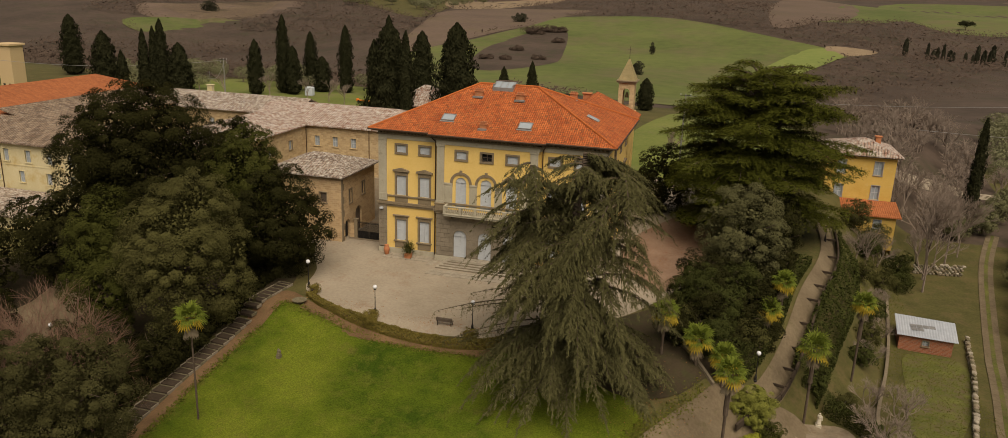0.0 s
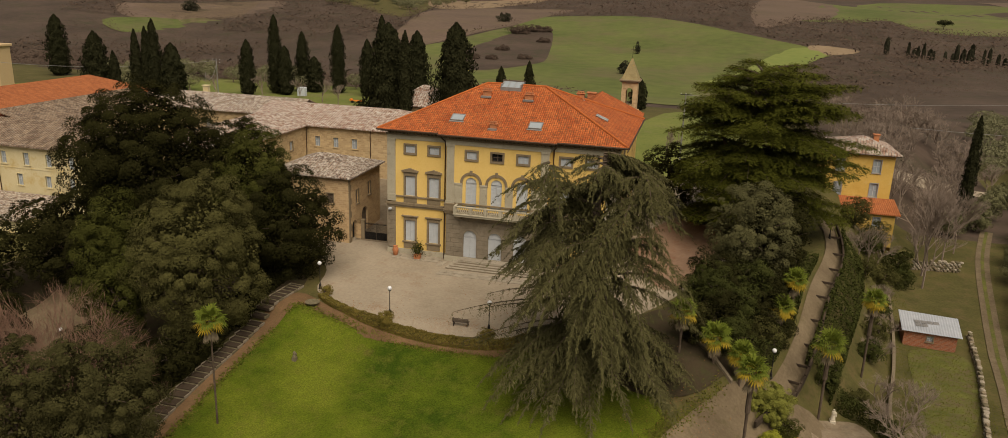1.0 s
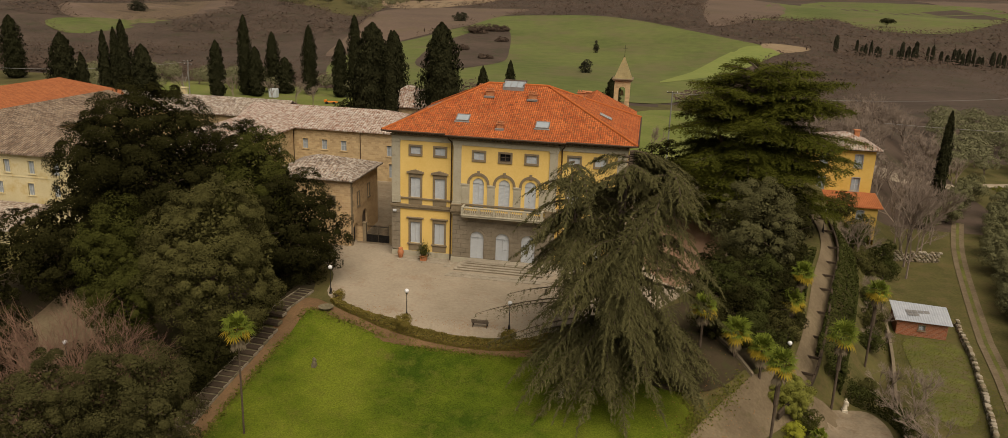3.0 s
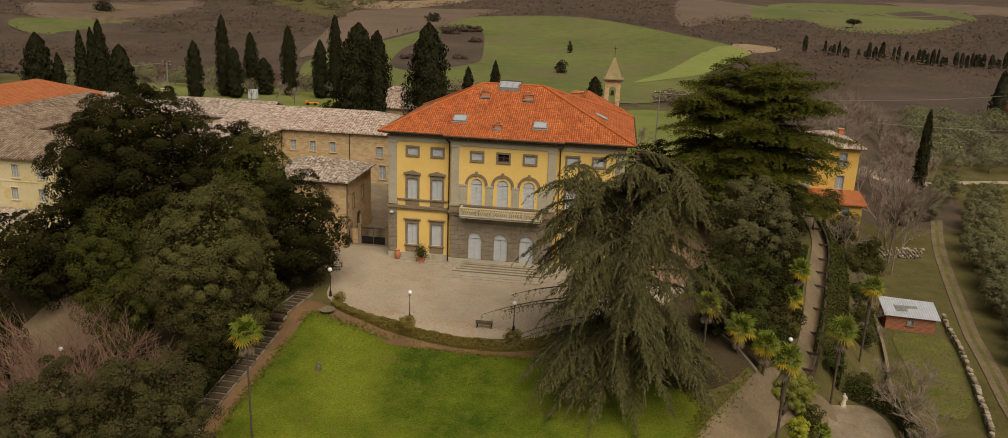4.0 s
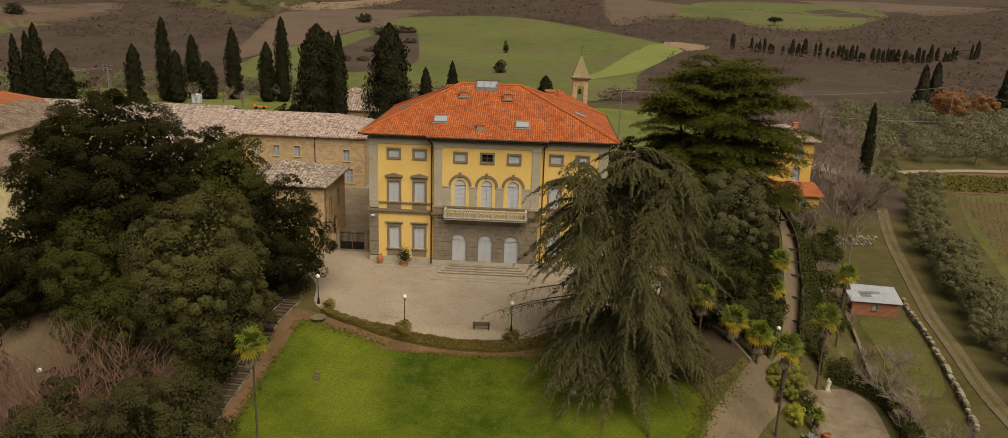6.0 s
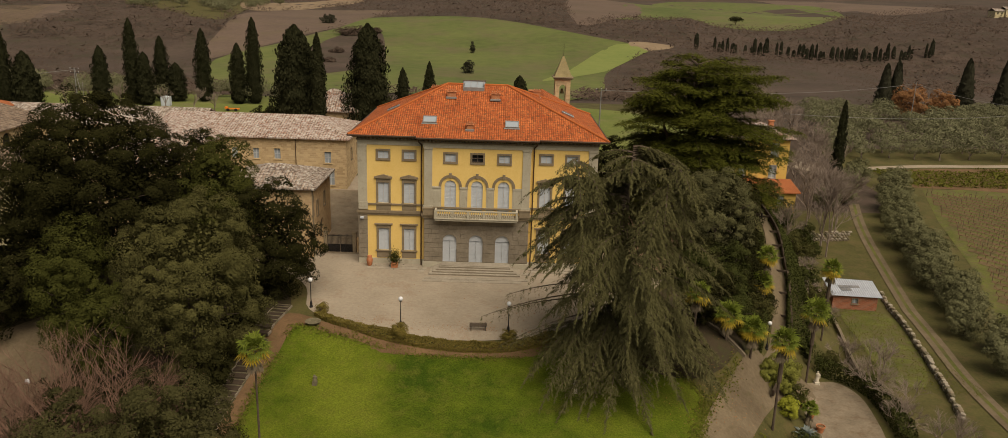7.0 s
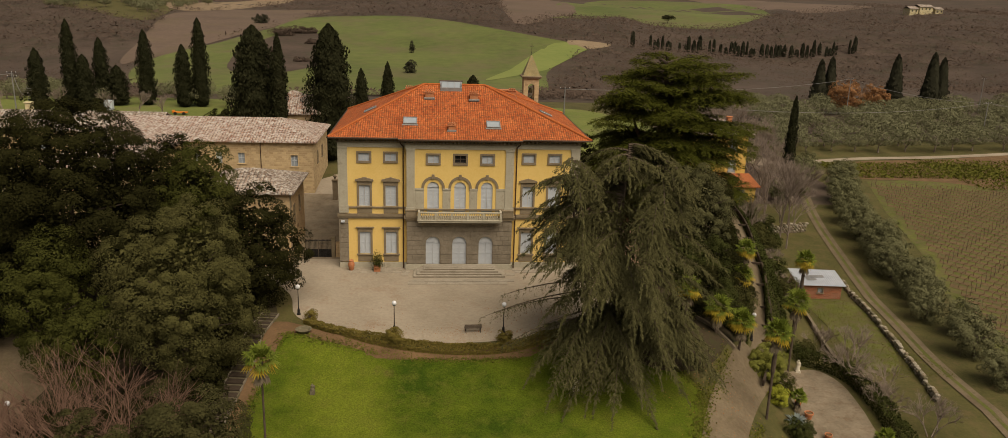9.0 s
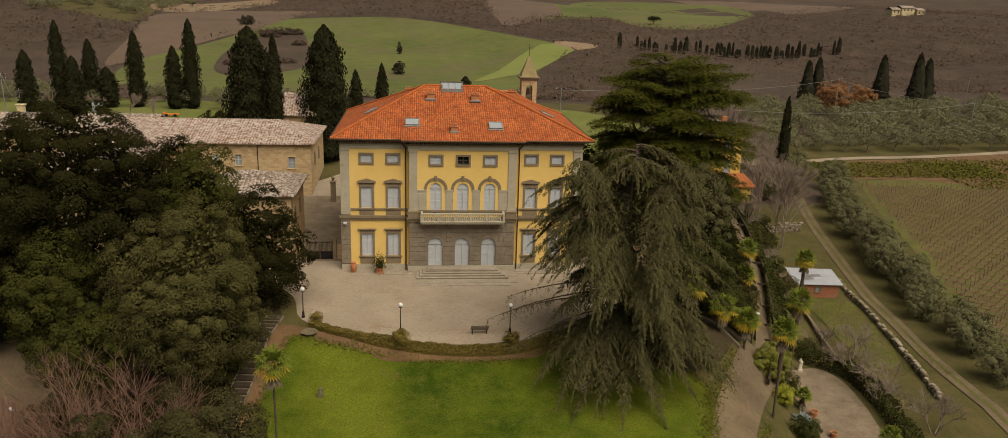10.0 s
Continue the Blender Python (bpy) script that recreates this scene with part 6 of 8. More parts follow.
broadleaf("dark_evergreen", "dense dark evergreen behind the villa's east side", 18.0, 26.5, (4.2, 4.0, 6.2), 5.2, 0.42, SHADEDOAKLEAF, 47, 10)
broadleaf("round_shrub", "clipped round green shrub at the fork of the path", 31.0, -17.2, (1.9, 1.9, 1.85), -4.3, 0.17, TOPIARYLEAF, 48, 34, "shrub", cover=1.2, clump=0.34)
broadleaf("round_shrub", "dark round shrub below the path", 37.0, -5.4, (2.6, 2.4, 1.8), -6.6, 0.24, IVYLEAF, 49, 8, "shrub")
IVY_LINE = spline([(30.2, -14.0), (32.2, -9.0), (34.2, -3), (36.0, 5), (38.2, 13)], 4, closed=False)
hedge("bank_hedge", "dark green clipped hedge along the path bank", [p + Vector((-1.6, 0.3)) for p in IVY_LINE], 2.8, 0.9, IVYLEAF, 51, 0.26, 420)
hedge("path_hedge", "dark clipped hedge on the valley side of the path", spline([(36.4, -7.6), (38.5, -1), (40.7, 7), (43.2, 17), (43.6, 24)], 4, closed=False), 2.9, 1.7, IVYLEAF, 52, 0.26, 520)
hedge("terrace_hedge", "low clipped hedge with reddish tips along the forecourt", spline([(-15.4, -14.6), (-12.4, -16.9), (-7, -18.4), (-1, -19.1), (4.5, -18.9), (10, -17.4)], 5, closed=False), 0.75, 0.5, HEDGELEAF, 53, 0.16, 600, lift=0.0)
for k, (x, y, r) in enumerate([(-6.7, -18.1, 0.95), (3.9, -18.4, 0.8), (-15.0, -14.2, 0.6)]):
    broadleaf("round_shrub", "small clipped round bush at the foot of a lamp", x, y, (r, r, r * 0.85), height(x, y) + 0.55, 0.17, HEDGELEAF, 54 + k, 8, "shrub")


# ---- the weeping cedar
def arc(a, b, c, t):
    """A point of the curve from a to c that bends towards b."""
    return a * (1 - t) ** 2 + b * (2 * t * (1 - t)) + c * t**2


def weeping_cedar():
    rng = np.random.default_rng(61)
    r2 = random.Random(61)
    x0, y0 = 14.2, -19.7
    g = height(x0, y0)
    tree = thing("weeping_cedar", "broad weeping blue cedar with grey-green needles hanging in plumes", "tree", (x0, y0, g))
    tops = [(Vector((0.0, -0.4, 0)), 20.8), (Vector((-4.8, 0.5, 0)), 19.4), (Vector((3.4, -0.2, 0)), 19.4)]
    bm = bmesh.new()
    bent(bm, [Vector((0.2, 0.2, -0.3)), Vector((0, 0, 4.5)), Vector((0, -0.1, 9)), Vector((-0.1, -0.3, 14)), Vector((0, -0.4, 18.6))], [0.66, 0.50, 0.34, 0.15, 0.03], 10)
    bent(bm, [Vector((0, 0, 7)), Vector((-2.6, 0.2, 10.5)), Vector((-4.4, 0.4, 14)), Vector((-4.7, 0.5, 17.2))], [0.30, 0.22, 0.11, 0.03], 8)
    bent(bm, [Vector((0, 0, 9)), Vector((2.0, -0.1, 12)), Vector((3.2, -0.2, 15)), Vector((3.4, -0.2, 17.2))], [0.26, 0.18, 0.09, 0.03], 8)
    part("trunk", bm, BARK, tree)
    P, N, A, S = [], [], [], []

    def spray(p, way, length, fall, dense, size):
        """Needles along a hanging branchlet."""
        m = max(3, int(length / dense))
        t = rng.uniform(0, 1, m)
        at = np.array(p)[None] + np.outer(t * length * 0.8, np.array(way)) + np.outer((0.18 * t + 0.82 * t * t) * length * fall, [0, 0, -1.0])
        P.append(at + rng.normal(size=(m, 3)) * 0.05)
        lead = np.array(way)[None] * (1 - 0.6 * t)[:, None] + np.outer(0.35 + 1.3 * t * fall, [0, 0, -1.0])
        A.append(lead + rng.normal(size=(m, 3)) * 0.42)
        N.append(np.array(way)[None] * 0.55 + np.array([0, 0, 0.8]) + rng.normal(size=(m, 3)) * 0.4)
        S.append(size * rng.uniform(0.65, 1.25, m) * (1.1 - 0.35 * t))

    def limb(s, mid, end, thick):
        bm = bmesh.new()
        bent(bm, [arc(s, mid, end, q / 8) for q in range(9)], [thick * (1 - q / 8.6) + 0.008 for q in range(9)], 4)
        part("limb", bm, BARK, tree)

    count = 206
    for k in range(count):
        lead = (0, 0, 1, 0, 2, 0, 0, 2)[k % 8] if k < 150 else k % 3
        off, th = tops[lead]
        f = 0.10 + 0.90 * ((k * 0.618034) % 1.0) ** 0.6
        h0 = th * f
        az = 2.399 * k + r2.uniform(-0.3, 0.3)
        if lead == 1:
            az = math.pi + r2.uniform(-1.8, 1.8)
        if lead == 2:
            az = r2.uniform(-1.7, 1.7)
        if 150 <= k < 186:
            f = r2.uniform(0.86, 1.0)
        elif k >= 186:
            f, az = r2.uniform(0.16, 0.30), r2.uniform(-2.7, 0.1)
        h0 = th * f
        env = float(np.interp(h0, (2, 5, 8, 12, 15.5, 18.5, 20.8), (8.2, 8.8, 9.2, 9.3, 9.2, 7.6, 4.6))) * r2.uniform(0.62, 1.04)
        d = Vector((math.cos(az), math.sin(az), 0))
        s = off * min(1.0, f * 1.15) + Vector((0, 0, h0))
        e = d * env
        run = Vector((e.x - s.x, e.y - s.y, 0))
        if 150 <= k < 186:
            run = Vector((math.cos(2.399 * k), math.sin(2.399 * k), 0)) * r2.uniform(1.6, 4.2)
        elif k >= 186:
            run = d * r2.uniform(8.0, 10.5)
        if run.length < 2.0:
            run = d * 2.0
        L = run.length
        d = run.normalized()
        side = Vector((-d.y, d.x, 0))
        end = s + run + Vector((0, 0, -(0.16 + 0.36 * r2.random()) * L - 0.3))
        end.z = max(end.z, height(x0 + end.x, y0 + end.y) - g + 0.7)
        mid = s + run * 0.55 + Vector((0, 0, 0.10 * L))
        limb(s, mid, end, 0.10)
        n = int(L / 0.24)
        for q in range(n):
            t = 0.06 + 0.94 * (q + r2.random()) / n
            p = arc(s, mid, end, t)
            wide = (0.5 + 1.5 * math.sin(math.pi * min(1.0, 0.1 + 0.9 * t))) * (0.6 + 0.05 * L)
            for sd in (-1, 1):
                way = (d * r2.uniform(0.4, 0.9) + side * sd * r2.uniform(0.4, 0.9)).normalized()
                ln = wide * r2.uniform(0.6, 1.2)
                spray(p, way, ln, r2.uniform(0.35, 0.85), 0.062, 0.41)
            if r2.random() < 0.3:
                spray(p, d * 0.3, r2.uniform(0.5, 1.3), 1.1, 0.06, 0.36)
        spray(end, d, 1.5, 0.8, 0.025, 0.38)
    for az, h0, reach in ((3.25, 7.0, 13.0), (3.0, 6.2, 11.6), (3.5, 5.4, 12.0), (2.9, 7.6, 11.0), (3.35, 4.6, 10.6)):
        d = Vector((math.cos(az), math.sin(az), 0))
        s, end = Vector((0, 0, h0)), Vector((0, 0, h0 - 2.3)) + d * reach
        mid = d * reach * 0.5 + Vector((0, 0, h0 + 0.3))
        limb(s, mid, end, 0.09)
        for q in range(46):
            t = 0.4 + 0.6 * r2.random()
            spray(arc(s, mid, end, t), Vector((r2.gauss(0, 0.3), r2.gauss(0, 0.3), 0)), r2.uniform(0.5, 1.2), 1.1, 0.08, 0.28)
    leaves("needles", np.concatenate(P), np.concatenate(N), np.concatenate(S), 0.19, BLUECEDAR, tree, 62, np.concatenate(A))
    m = 3600
    f, a = rng.uniform(0.08, 0.86, m), rng.uniform(0, 2 * math.pi, m)
    rad = (0.8 + 3.9 * (1 - f) ** 0.5) * rng.uniform(0.2, 1.0, m)
    core = np.stack([rad * np.cos(a) - 0.4 * f, rad * np.sin(a), 18.5 * f - 0.2 * rad], 1)
    leaves("inner_needles", core, rng.normal(size=(m, 3)), rng.uniform(0.45, 0.8, m), 0.3, BLUECEDAR, tree, 63, np.tile([0, 0, -1.0], (m, 1)) + rng.normal(size=(m, 3)) * 0.5)
    return tree


weeping_cedar()


# ---- the cedar of Lebanon
def flat_cedar():
    rng = np.random.default_rng(71)
    r2 = random.Random(71)
    x0, y0 = 29.0, 21.5
    g = height(x0, y0)
    tree = thing("cedar_of_lebanon", "huge spreading cedar with flat tiers of dark green foliage", "tree", (x0, y0, g))
    top = 23.2 - g
    bm = bmesh.new()
    bent(bm, [Vector((-0.6, -0.4, -0.3)), Vector((-0.5, -0.3, 4)), Vector((0.1, 0, 9)), Vector((0.4, 0, 15)), Vector((0.6, 0, top - 0.6))], [1.05, 0.85, 0.66, 0.4, 0.1], 12)
    bent(bm, [Vector((0, 0, 6)), Vector((2.0, 0.4, 10)), Vector((3.8, 0.6, 15)), Vector((4.4, 0.8, 18.5))], [0.45, 0.36, 0.22, 0.08], 8)
    bent(bm, [Vector((0, 0, 6)), Vector((-2.2, -0.4, 9.5)), Vector((-3.8, -0.6, 13)), Vector((-4.4, -0.6, 16))], [0.42, 0.32, 0.2, 0.07], 8)
    part("trunk", bm, BARK, tree)
    P, N, A, S = [], [], [], []
    count = 176
    for k in range(count):
        f = (k + 0.5) / count
        az = 2.399 * k + r2.uniform(-0.4, 0.4)
        z = 4.4 + (top - 4.6) * f ** 0.9 + r2.gauss(0, 0.9)
        reach = float(np.interp(f, (0, 0.2, 0.45, 0.7, 0.88, 1.0), (11.6, 12.6, 12.4, 11.8, 10.0, 7.2))) * r2.uniform(0.62, 1.05)
        reach *= 1 + 0.09 * math.cos(az) + 0.07 * math.sin(3 * az + 5 * f)
        d = Vector((math.cos(az), math.sin(az), 0))
        side = Vector((-d.y, d.x, 0))
        s = Vector((0.6 * f - 0.3, 0, z - 0.12 * reach))
        end = Vector((0.6 * f, 0, z + (r2.uniform(-0.20, 0.10) if f > 0.5 else r2.uniform(-0.34, -0.04)) * reach)) + d * reach
        mid = s.lerp(end, 0.5) + Vector((0, 0, 0.13 * reach))
        bm = bmesh.new()
        bent(bm, [arc(s, mid, end, q / 6) for q in range(7)], [0.19 * (1 - q / 6.6) + 0.01 for q in range(7)], 5)
        part("limb", bm, BARK, tree)
        n = int(reach / 0.34)
        for q in range(n):
            t = 0.22 + 0.78 * (q + r2.random()) / n
            p = arc(s, mid, end, t)
            wide = reach * 0.30 * math.sin(math.pi * min(1.0, 0.1 + 0.9 * t)) ** 0.8 + 0.5
            for sd in (-1, 1):
                if r2.random() < 0.12:
                    continue
                way = (d * r2.uniform(0.5, 1.0) + side * sd).normalized()
                ln = wide * r2.uniform(0.55, 1.15)
                m = int(ln * 15)
                u = rng.uniform(0.05, 1, m)
                spread = 0.10 + 0.22 * np.sin(math.pi * np.minimum(u + 0.15, 1.0))
                at = np.array(p)[None] + np.outer(u * ln, np.array(way)) + rng.normal(size=(m, 3)) * np.stack([spread, spread, 0.13 + 0 * u], 1)
                at[:, 2] += 0.12 * np.sin(3.1 * u) - 0.30 * ln * u**2
                P.append(at)
                N.append(np.tile([0, 0, 1.0], (m, 1)) + np.outer(u * 0.35, np.array(way)) + rng.normal(size=(m, 3)) * 0.3)
                out = np.array(way)[None] + rng.normal(size=(m, 3)) * 0.5
                out[:, 2] -= 0.3
                A.append(out)
                S.append(rng.uniform(0.28, 0.56, m))
    leaves("needles", np.concatenate(P), np.concatenate(N), np.concatenate(S), 0.26, CEDARLEAF, tree, 72, np.concatenate(A))


flat_cedar()

# cypresses behind villa and barns
for k, (label, x, y, top, r, flare, n) in enumerate([
    ("stout dark cypress rising behind the barn's end", -20.6, 49, 25.4, 3.9, 0.5, 9500),
    ("slender cypress close to the barn roof", -28.0, 43.5, 24.0, 1.35, 0.6, 4500),
    ("stout ragged cypress behind the barn", -32.6, 47.5, 24.9, 4.2, 0.48, 10000),
    ("dark cypress behind the stout ones", -40.5, 84, 21.6, 2.9, 0.55, 5000),
    ("tall pointed cypress in a pair", -57.2, 104, 23.8, 1.9, 0.6, 4500),
    ("lower cypress of a pair", -60.8, 103, 17.8, 1.9, 0.6, 4500),
    ("lone pointed cypress on the meadow", -69.8, 105, 20.8, 1.9, 0.6, 4500),
    ("pointed cypress on the meadow's edge", -79.8, 105, 18.7, 1.9, 0.55, 4000),
    ("low bushy cypress beside a taller one", -76.0, 104, 12.6, 2.3, 0.5, 3600),
    ("tall cypress in a tight pair", -83.2, 97, 23.0, 1.8, 0.6, 4500),
    ("shorter cypress of a tight pair", -80.0, 96, 15.6, 2.0, 0.55, 4000),
    ("pointed cypress by the barn's chimney", -87.6, 91, 17.1, 1.9, 0.55, 4500),
    ("slim cypress of a dense row", -93.2, 58, 20.6, 1.25, 0.6, 4000),
    ("slim cypress of a dense row", -91.4, 59, 21.2, 1.2, 0.6, 4000),
    ("tall cypress of a dense row", -90.0, 59.6, 22.8, 1.6, 0.6, 4500),
    ("bushy dark cypress closing the row", -86.5, 60.5, 18.0, 2.6, 0.5, 6000),
    ("broad dark cypress behind the orange roof", -98.0, 52, 20.2, 3.0, 0.45, 6000),
    ("slim cypress behind the orange roof", -94.6, 53, 16.5, 1.3, 0.6, 3500),
    ("distant cypress beyond the tower", -153, 102, 20, 3.0, 0.5, 4500),
    ("small cypress behind the villa roof", -17.0, 68, 16.5, 1.4, 0.6, 2500),
    ("small cypress behind the villa roof", -12.2, 72, 17.5, 1.3, 0.6, 2500),
    ("dark cypress beyond the bell tower", 6.9, 116, 11.0, 2.0, 0.5, 3500),
    ("slender cypress at the olive grove", 69.5, 66, 13.2, 1.15, 0.55, 3200),
]):
    cypress(label, x, y, top, r, 100 + k, flare=flare, count=int(n * 1.5), leaf=0.5 if r > 2.5 else 0.42)
broadleaf("holm_oak", "rounded dark bush below the cypress pair", -40.5, 57, (4.5, 4, 4), 6.0, 0.5, SHADEDOAKLEAF, 131, 8)
# conifers across the valley
for k, (x, y, top, r) in enumerate([(139, 197, 11.5, 3.0), (144, 199, 12.5, 3.0), (164, 190, 14.5, 3.6), (172, 181, 16, 3.8), (179, 186, 14.0, 3.4)]):
    cypress("dark conifer standing over the olive grove", x, y, top, r, 140 + k, base=height(x, y), flare=0.4, count=5200, leaf=0.8, material=HAZECYPRESS, name="conifer", group="conifers beyond the olives", cone=True)
broadleaf("autumn_oak", "round oak with rust-brown dead leaves", 133, 166, (6.5, 5, 5.6), 1.8, 0.65, RUSTLEAF, 151, 8)
broadleaf("autumn_oak", "smaller oak with faded brown leaves", 146, 170, (4.5, 4, 4.4), 1.5, 0.65, RUSTLEAF, 152, 8)
broadleaf("field_tree", "lone dark tree in the wheat field", -16, 392, (1.4, 1.4, 4.2), height(-16, 392) + 3.0, 0.6, HAZECYPRESS, 153, 8)
broadleaf("field_tree", "dark bush at the field's edge", -14.5, 300, (3.4, 3.2, 4.4), height(-14.5, 300) + 2.6, 0.6, HAZECYPRESS, 154, 8)
broadleaf("umbrella_pine", "umbrella pine on the far hill", 206, 632, (6.5, 4.5, 2.0), height(206, 632) + 5, 1.1, CYPRESSLEAF, 155, 8)
for k, (x, y, r) in enumerate([(-129, 520, 6.5), (-372, 480, 7)]):
    broadleaf("field_tree", "round dark tree on the far slope", x, y, (r, r * 0.8, r * 0.75), height(x, y) + r * 0.42, 1.0, HAZECYPRESS, 156 + k, 8)

for k, (x, y, r) in enumerate([(-101, 452, 9), (-94, 464, 8), (-86, 466, 7), (-78, 420, 4), (-92, 372, 4), (-72, 340, 3.5), (-88, 330, 3), (-98, 330, 3.5)]):
    broadleaf("field_scrub", "low brown scrub on the edge of the wheat field", x, y, (r, r * 0.8, r * 0.35), height(x, y) + r * 0.18, 1.0, FARWOOD, 158 + k, 9, "shrub", "scrub in the wheat field")

# rows of small cypresses on the far ridge
row_rng = random.Random(9)
proto = None
for k in range(56):
    s = k / 55
    x, y = 128 + 180 * s, 441 + 62 * s - 16 * s * s + row_rng.uniform(-3, 3)
    tall = row_rng.uniform(5, 11) * (1.5 if k in (33, 44) else 1)
    if proto is None:
        proto = cypress("small far cypress in a row along the ridge", x, y, height(x, y) + 10, 1.5, 170, count=420, leaf=1.2, material=HAZECYPRESS, group="cypress row on the far ridge")
        continue
    if row_rng.random() < 0.12:
        continue
    o = copy_thing(proto, pose(x, y, height(x, y) - 0.2, 0, 0, row_rng.uniform(0, 360)))
    w = row_rng.uniform(0.55, 1.0)
    o.scale = (w, w, tall / 10)

# olive grove, built once and repeated
def olive(x, y, seed):
    rng = np.random.default_rng(seed)
    tree = thing("olive_tree", "grey-green olive tree with a rounded open crown", "olive tree", (x, y, height(x, y)), group="olive grove")
    r2 = random.Random(seed)
    bm = bmesh.new()
    for limb in limbs(bm, r2, 2.2, (1.8, 1.8, 2.4), 4, 0.2):
        part("limb", limb, GREYBARK, tree)
    part("trunk", bm, GREYBARK, tree)
    ls = lumpy(rng, np.array([3.1, 3.0, 2.2]), 16, floor=-0.3)
    p, n = on_lumps(rng, ls, 1300)
    leaves("crown", p + np.array([0, 0, 2.7]), n + np.array([0, 0, 0.25]) + rng.normal(size=n.shape) * 0.32, 0.38 * rng.uniform(0.6, 1.4, len(p)), 0.45, OLIVELEAF, tree, seed)
    return tree


olives = [olive(86, 106, 181), olive(93, 107, 182), olive(101, 109, 183)]
o_rng = random.Random(21)
for row in range(9):
    for k in range(20):
        x = 84 + k * 7.4 + o_rng.uniform(-1.6, 1.6) + row * 2.5
        y = 106 + row * 7.6 + 0.11 * (x - 84) + o_rng.uniform(-1.5, 1.5)
        if row == 0 and k < 3 or o_rng.random() < 0.10:
            continue
        o = copy_thing(olives[o_rng.randrange(3)], pose(x, y, height(x, y), 0, 0, o_rng.uniform(0, 360)))
        w = o_rng.uniform(0.95, 1.4)
        o.scale = (w, w, w * o_rng.uniform(0.8, 1.0))
for x0, x1, y0, y1, n in ((-130, -40, 100, 122, 22), (-300, -215, 560, 720, 80), (-135, -100, 70, 118, 12)):
    for k in range(n):
        x, y = o_rng.uniform(x0, x1), o_rng.uniform(y0, y1)
        o = copy_thing(olives[o_rng.randrange(3)], pose(x, y, height(x, y), 0, 0, o_rng.uniform(0, 360)))
        w = o_rng.uniform(0.7, 1.2) * (1.5 if y > 400 else 1)
        o.scale = (w, w, w)

# grey-green bushes along the vineyard track
for k, (x, y, r, h) in enumerate([(72, 40, 3.6, 4.6), (75, 48, 3.8, 4.6), (70.5, 31, 4.0, 5.2), (68.0, 22.5, 3.6, 4.6), (73.5, 35, 3.2, 4.0), (80, 62, 3.8, 4.4), (77.5, 56, 3.4, 4.0), (84, 70, 3.6, 4.2), (63.4, 6, 2.8, 3.4), (62.0, -6, 3.2, 4.0), (60, -14, 3.0, 3.6), (67, 62, 2.8, 3.4), (88, 78, 3.4, 4.0), (72, 66, 3.2, 4.0), (76, 74, 3.4, 4.2), (69.5, 27, 3.0, 4.0), (82, 84, 3.2, 4.0), (67.0, 15.5, 3.1, 4.3), (66.2, 10.5, 2.9, 4.0), (64.6, 0.5, 2.8, 3.7), (69.8, 18.5, 2.8, 3.8)]):
    broadleaf("olive_bush", "grey-green bushy evergreen beside the dirt track", x, y, (r, r, h * 0.72), height(x, y) + h * 0.62, 0.34, GREYBUSH, 190 + k, 8, "shrub", "bushes along the vineyard track", cover=0.75)

# bare trees near the yellow house
for k, (x, y, h) in enumerate([(57.5, 40, 17), (62, 47, 15), (56.5, 35, 15), (61, 55, 15), (65, 52, 11), (47, 28, 10), (67, 60, 12), (59, 51, 14), (63, 64, 13), (58, 62, 13), (70, 72, 12)]):
    bare_tree("bare_tree", "leafless pale grey tree near the yellow house", x, y, h, 210 + k, GREYBARK, 1, 7 if k < 2 else 6 if k < 5 else 5, 0.36, 3, group="bare trees by the yellow house", thin=0.7)
thicket = bare_tree("bare_tree", "leafless brown tree in the thicket behind the yellow house", 56, 70, 11, 225, GREYBARK, 1, 5, 0.5, 3, group="bare thicket behind the house")
t_rng = random.Random(44)
for k in range(76):
    x, y = t_rng.uniform(50, 84), t_rng.uniform(62, 112)
    if y < 62 + (x - 58) * 1.2 and x > 58:
        continue
    o = copy_thing(thicket, pose(x, y, height(x, y) - 0.1, 0, 0, t_rng.uniform(0, 360)))
    w = t_rng.uniform(0.6, 1.15)
    o.scale = (w, w, w * t_rng.uniform(0.8, 1.05))
for k, (x, y, h) in enumerate([(-12, 62, 9), (-6, 70, 9), (-82, 88, 8), (-74, 92, 7), (-66, 88, 8), (-60, 84, 7), (-92, 84, 8), (17, 56, 7)]):
    bare_tree("bare_tree", "small leafless tree on the meadow behind the roofs", x, y, h, 230 + k, GREYBARK, 1, 5, 0.45, 3, group="bare trees on the meadow")
for k, (x, y, h) in enumerate([(43.2, -12, 6), (44.4, -16, 6), (46, -7, 6.5), (42.5, -20, 5), (45, -24, 6), (43.5, -4, 5)]):
    bare_tree("bare_shrub", "thin leafless shrub on the bank below the court", x, y, h, 250 + k, GREYBARK, 3, 5, 0.5, 3, "shrub", "bare shrubs on the bank")

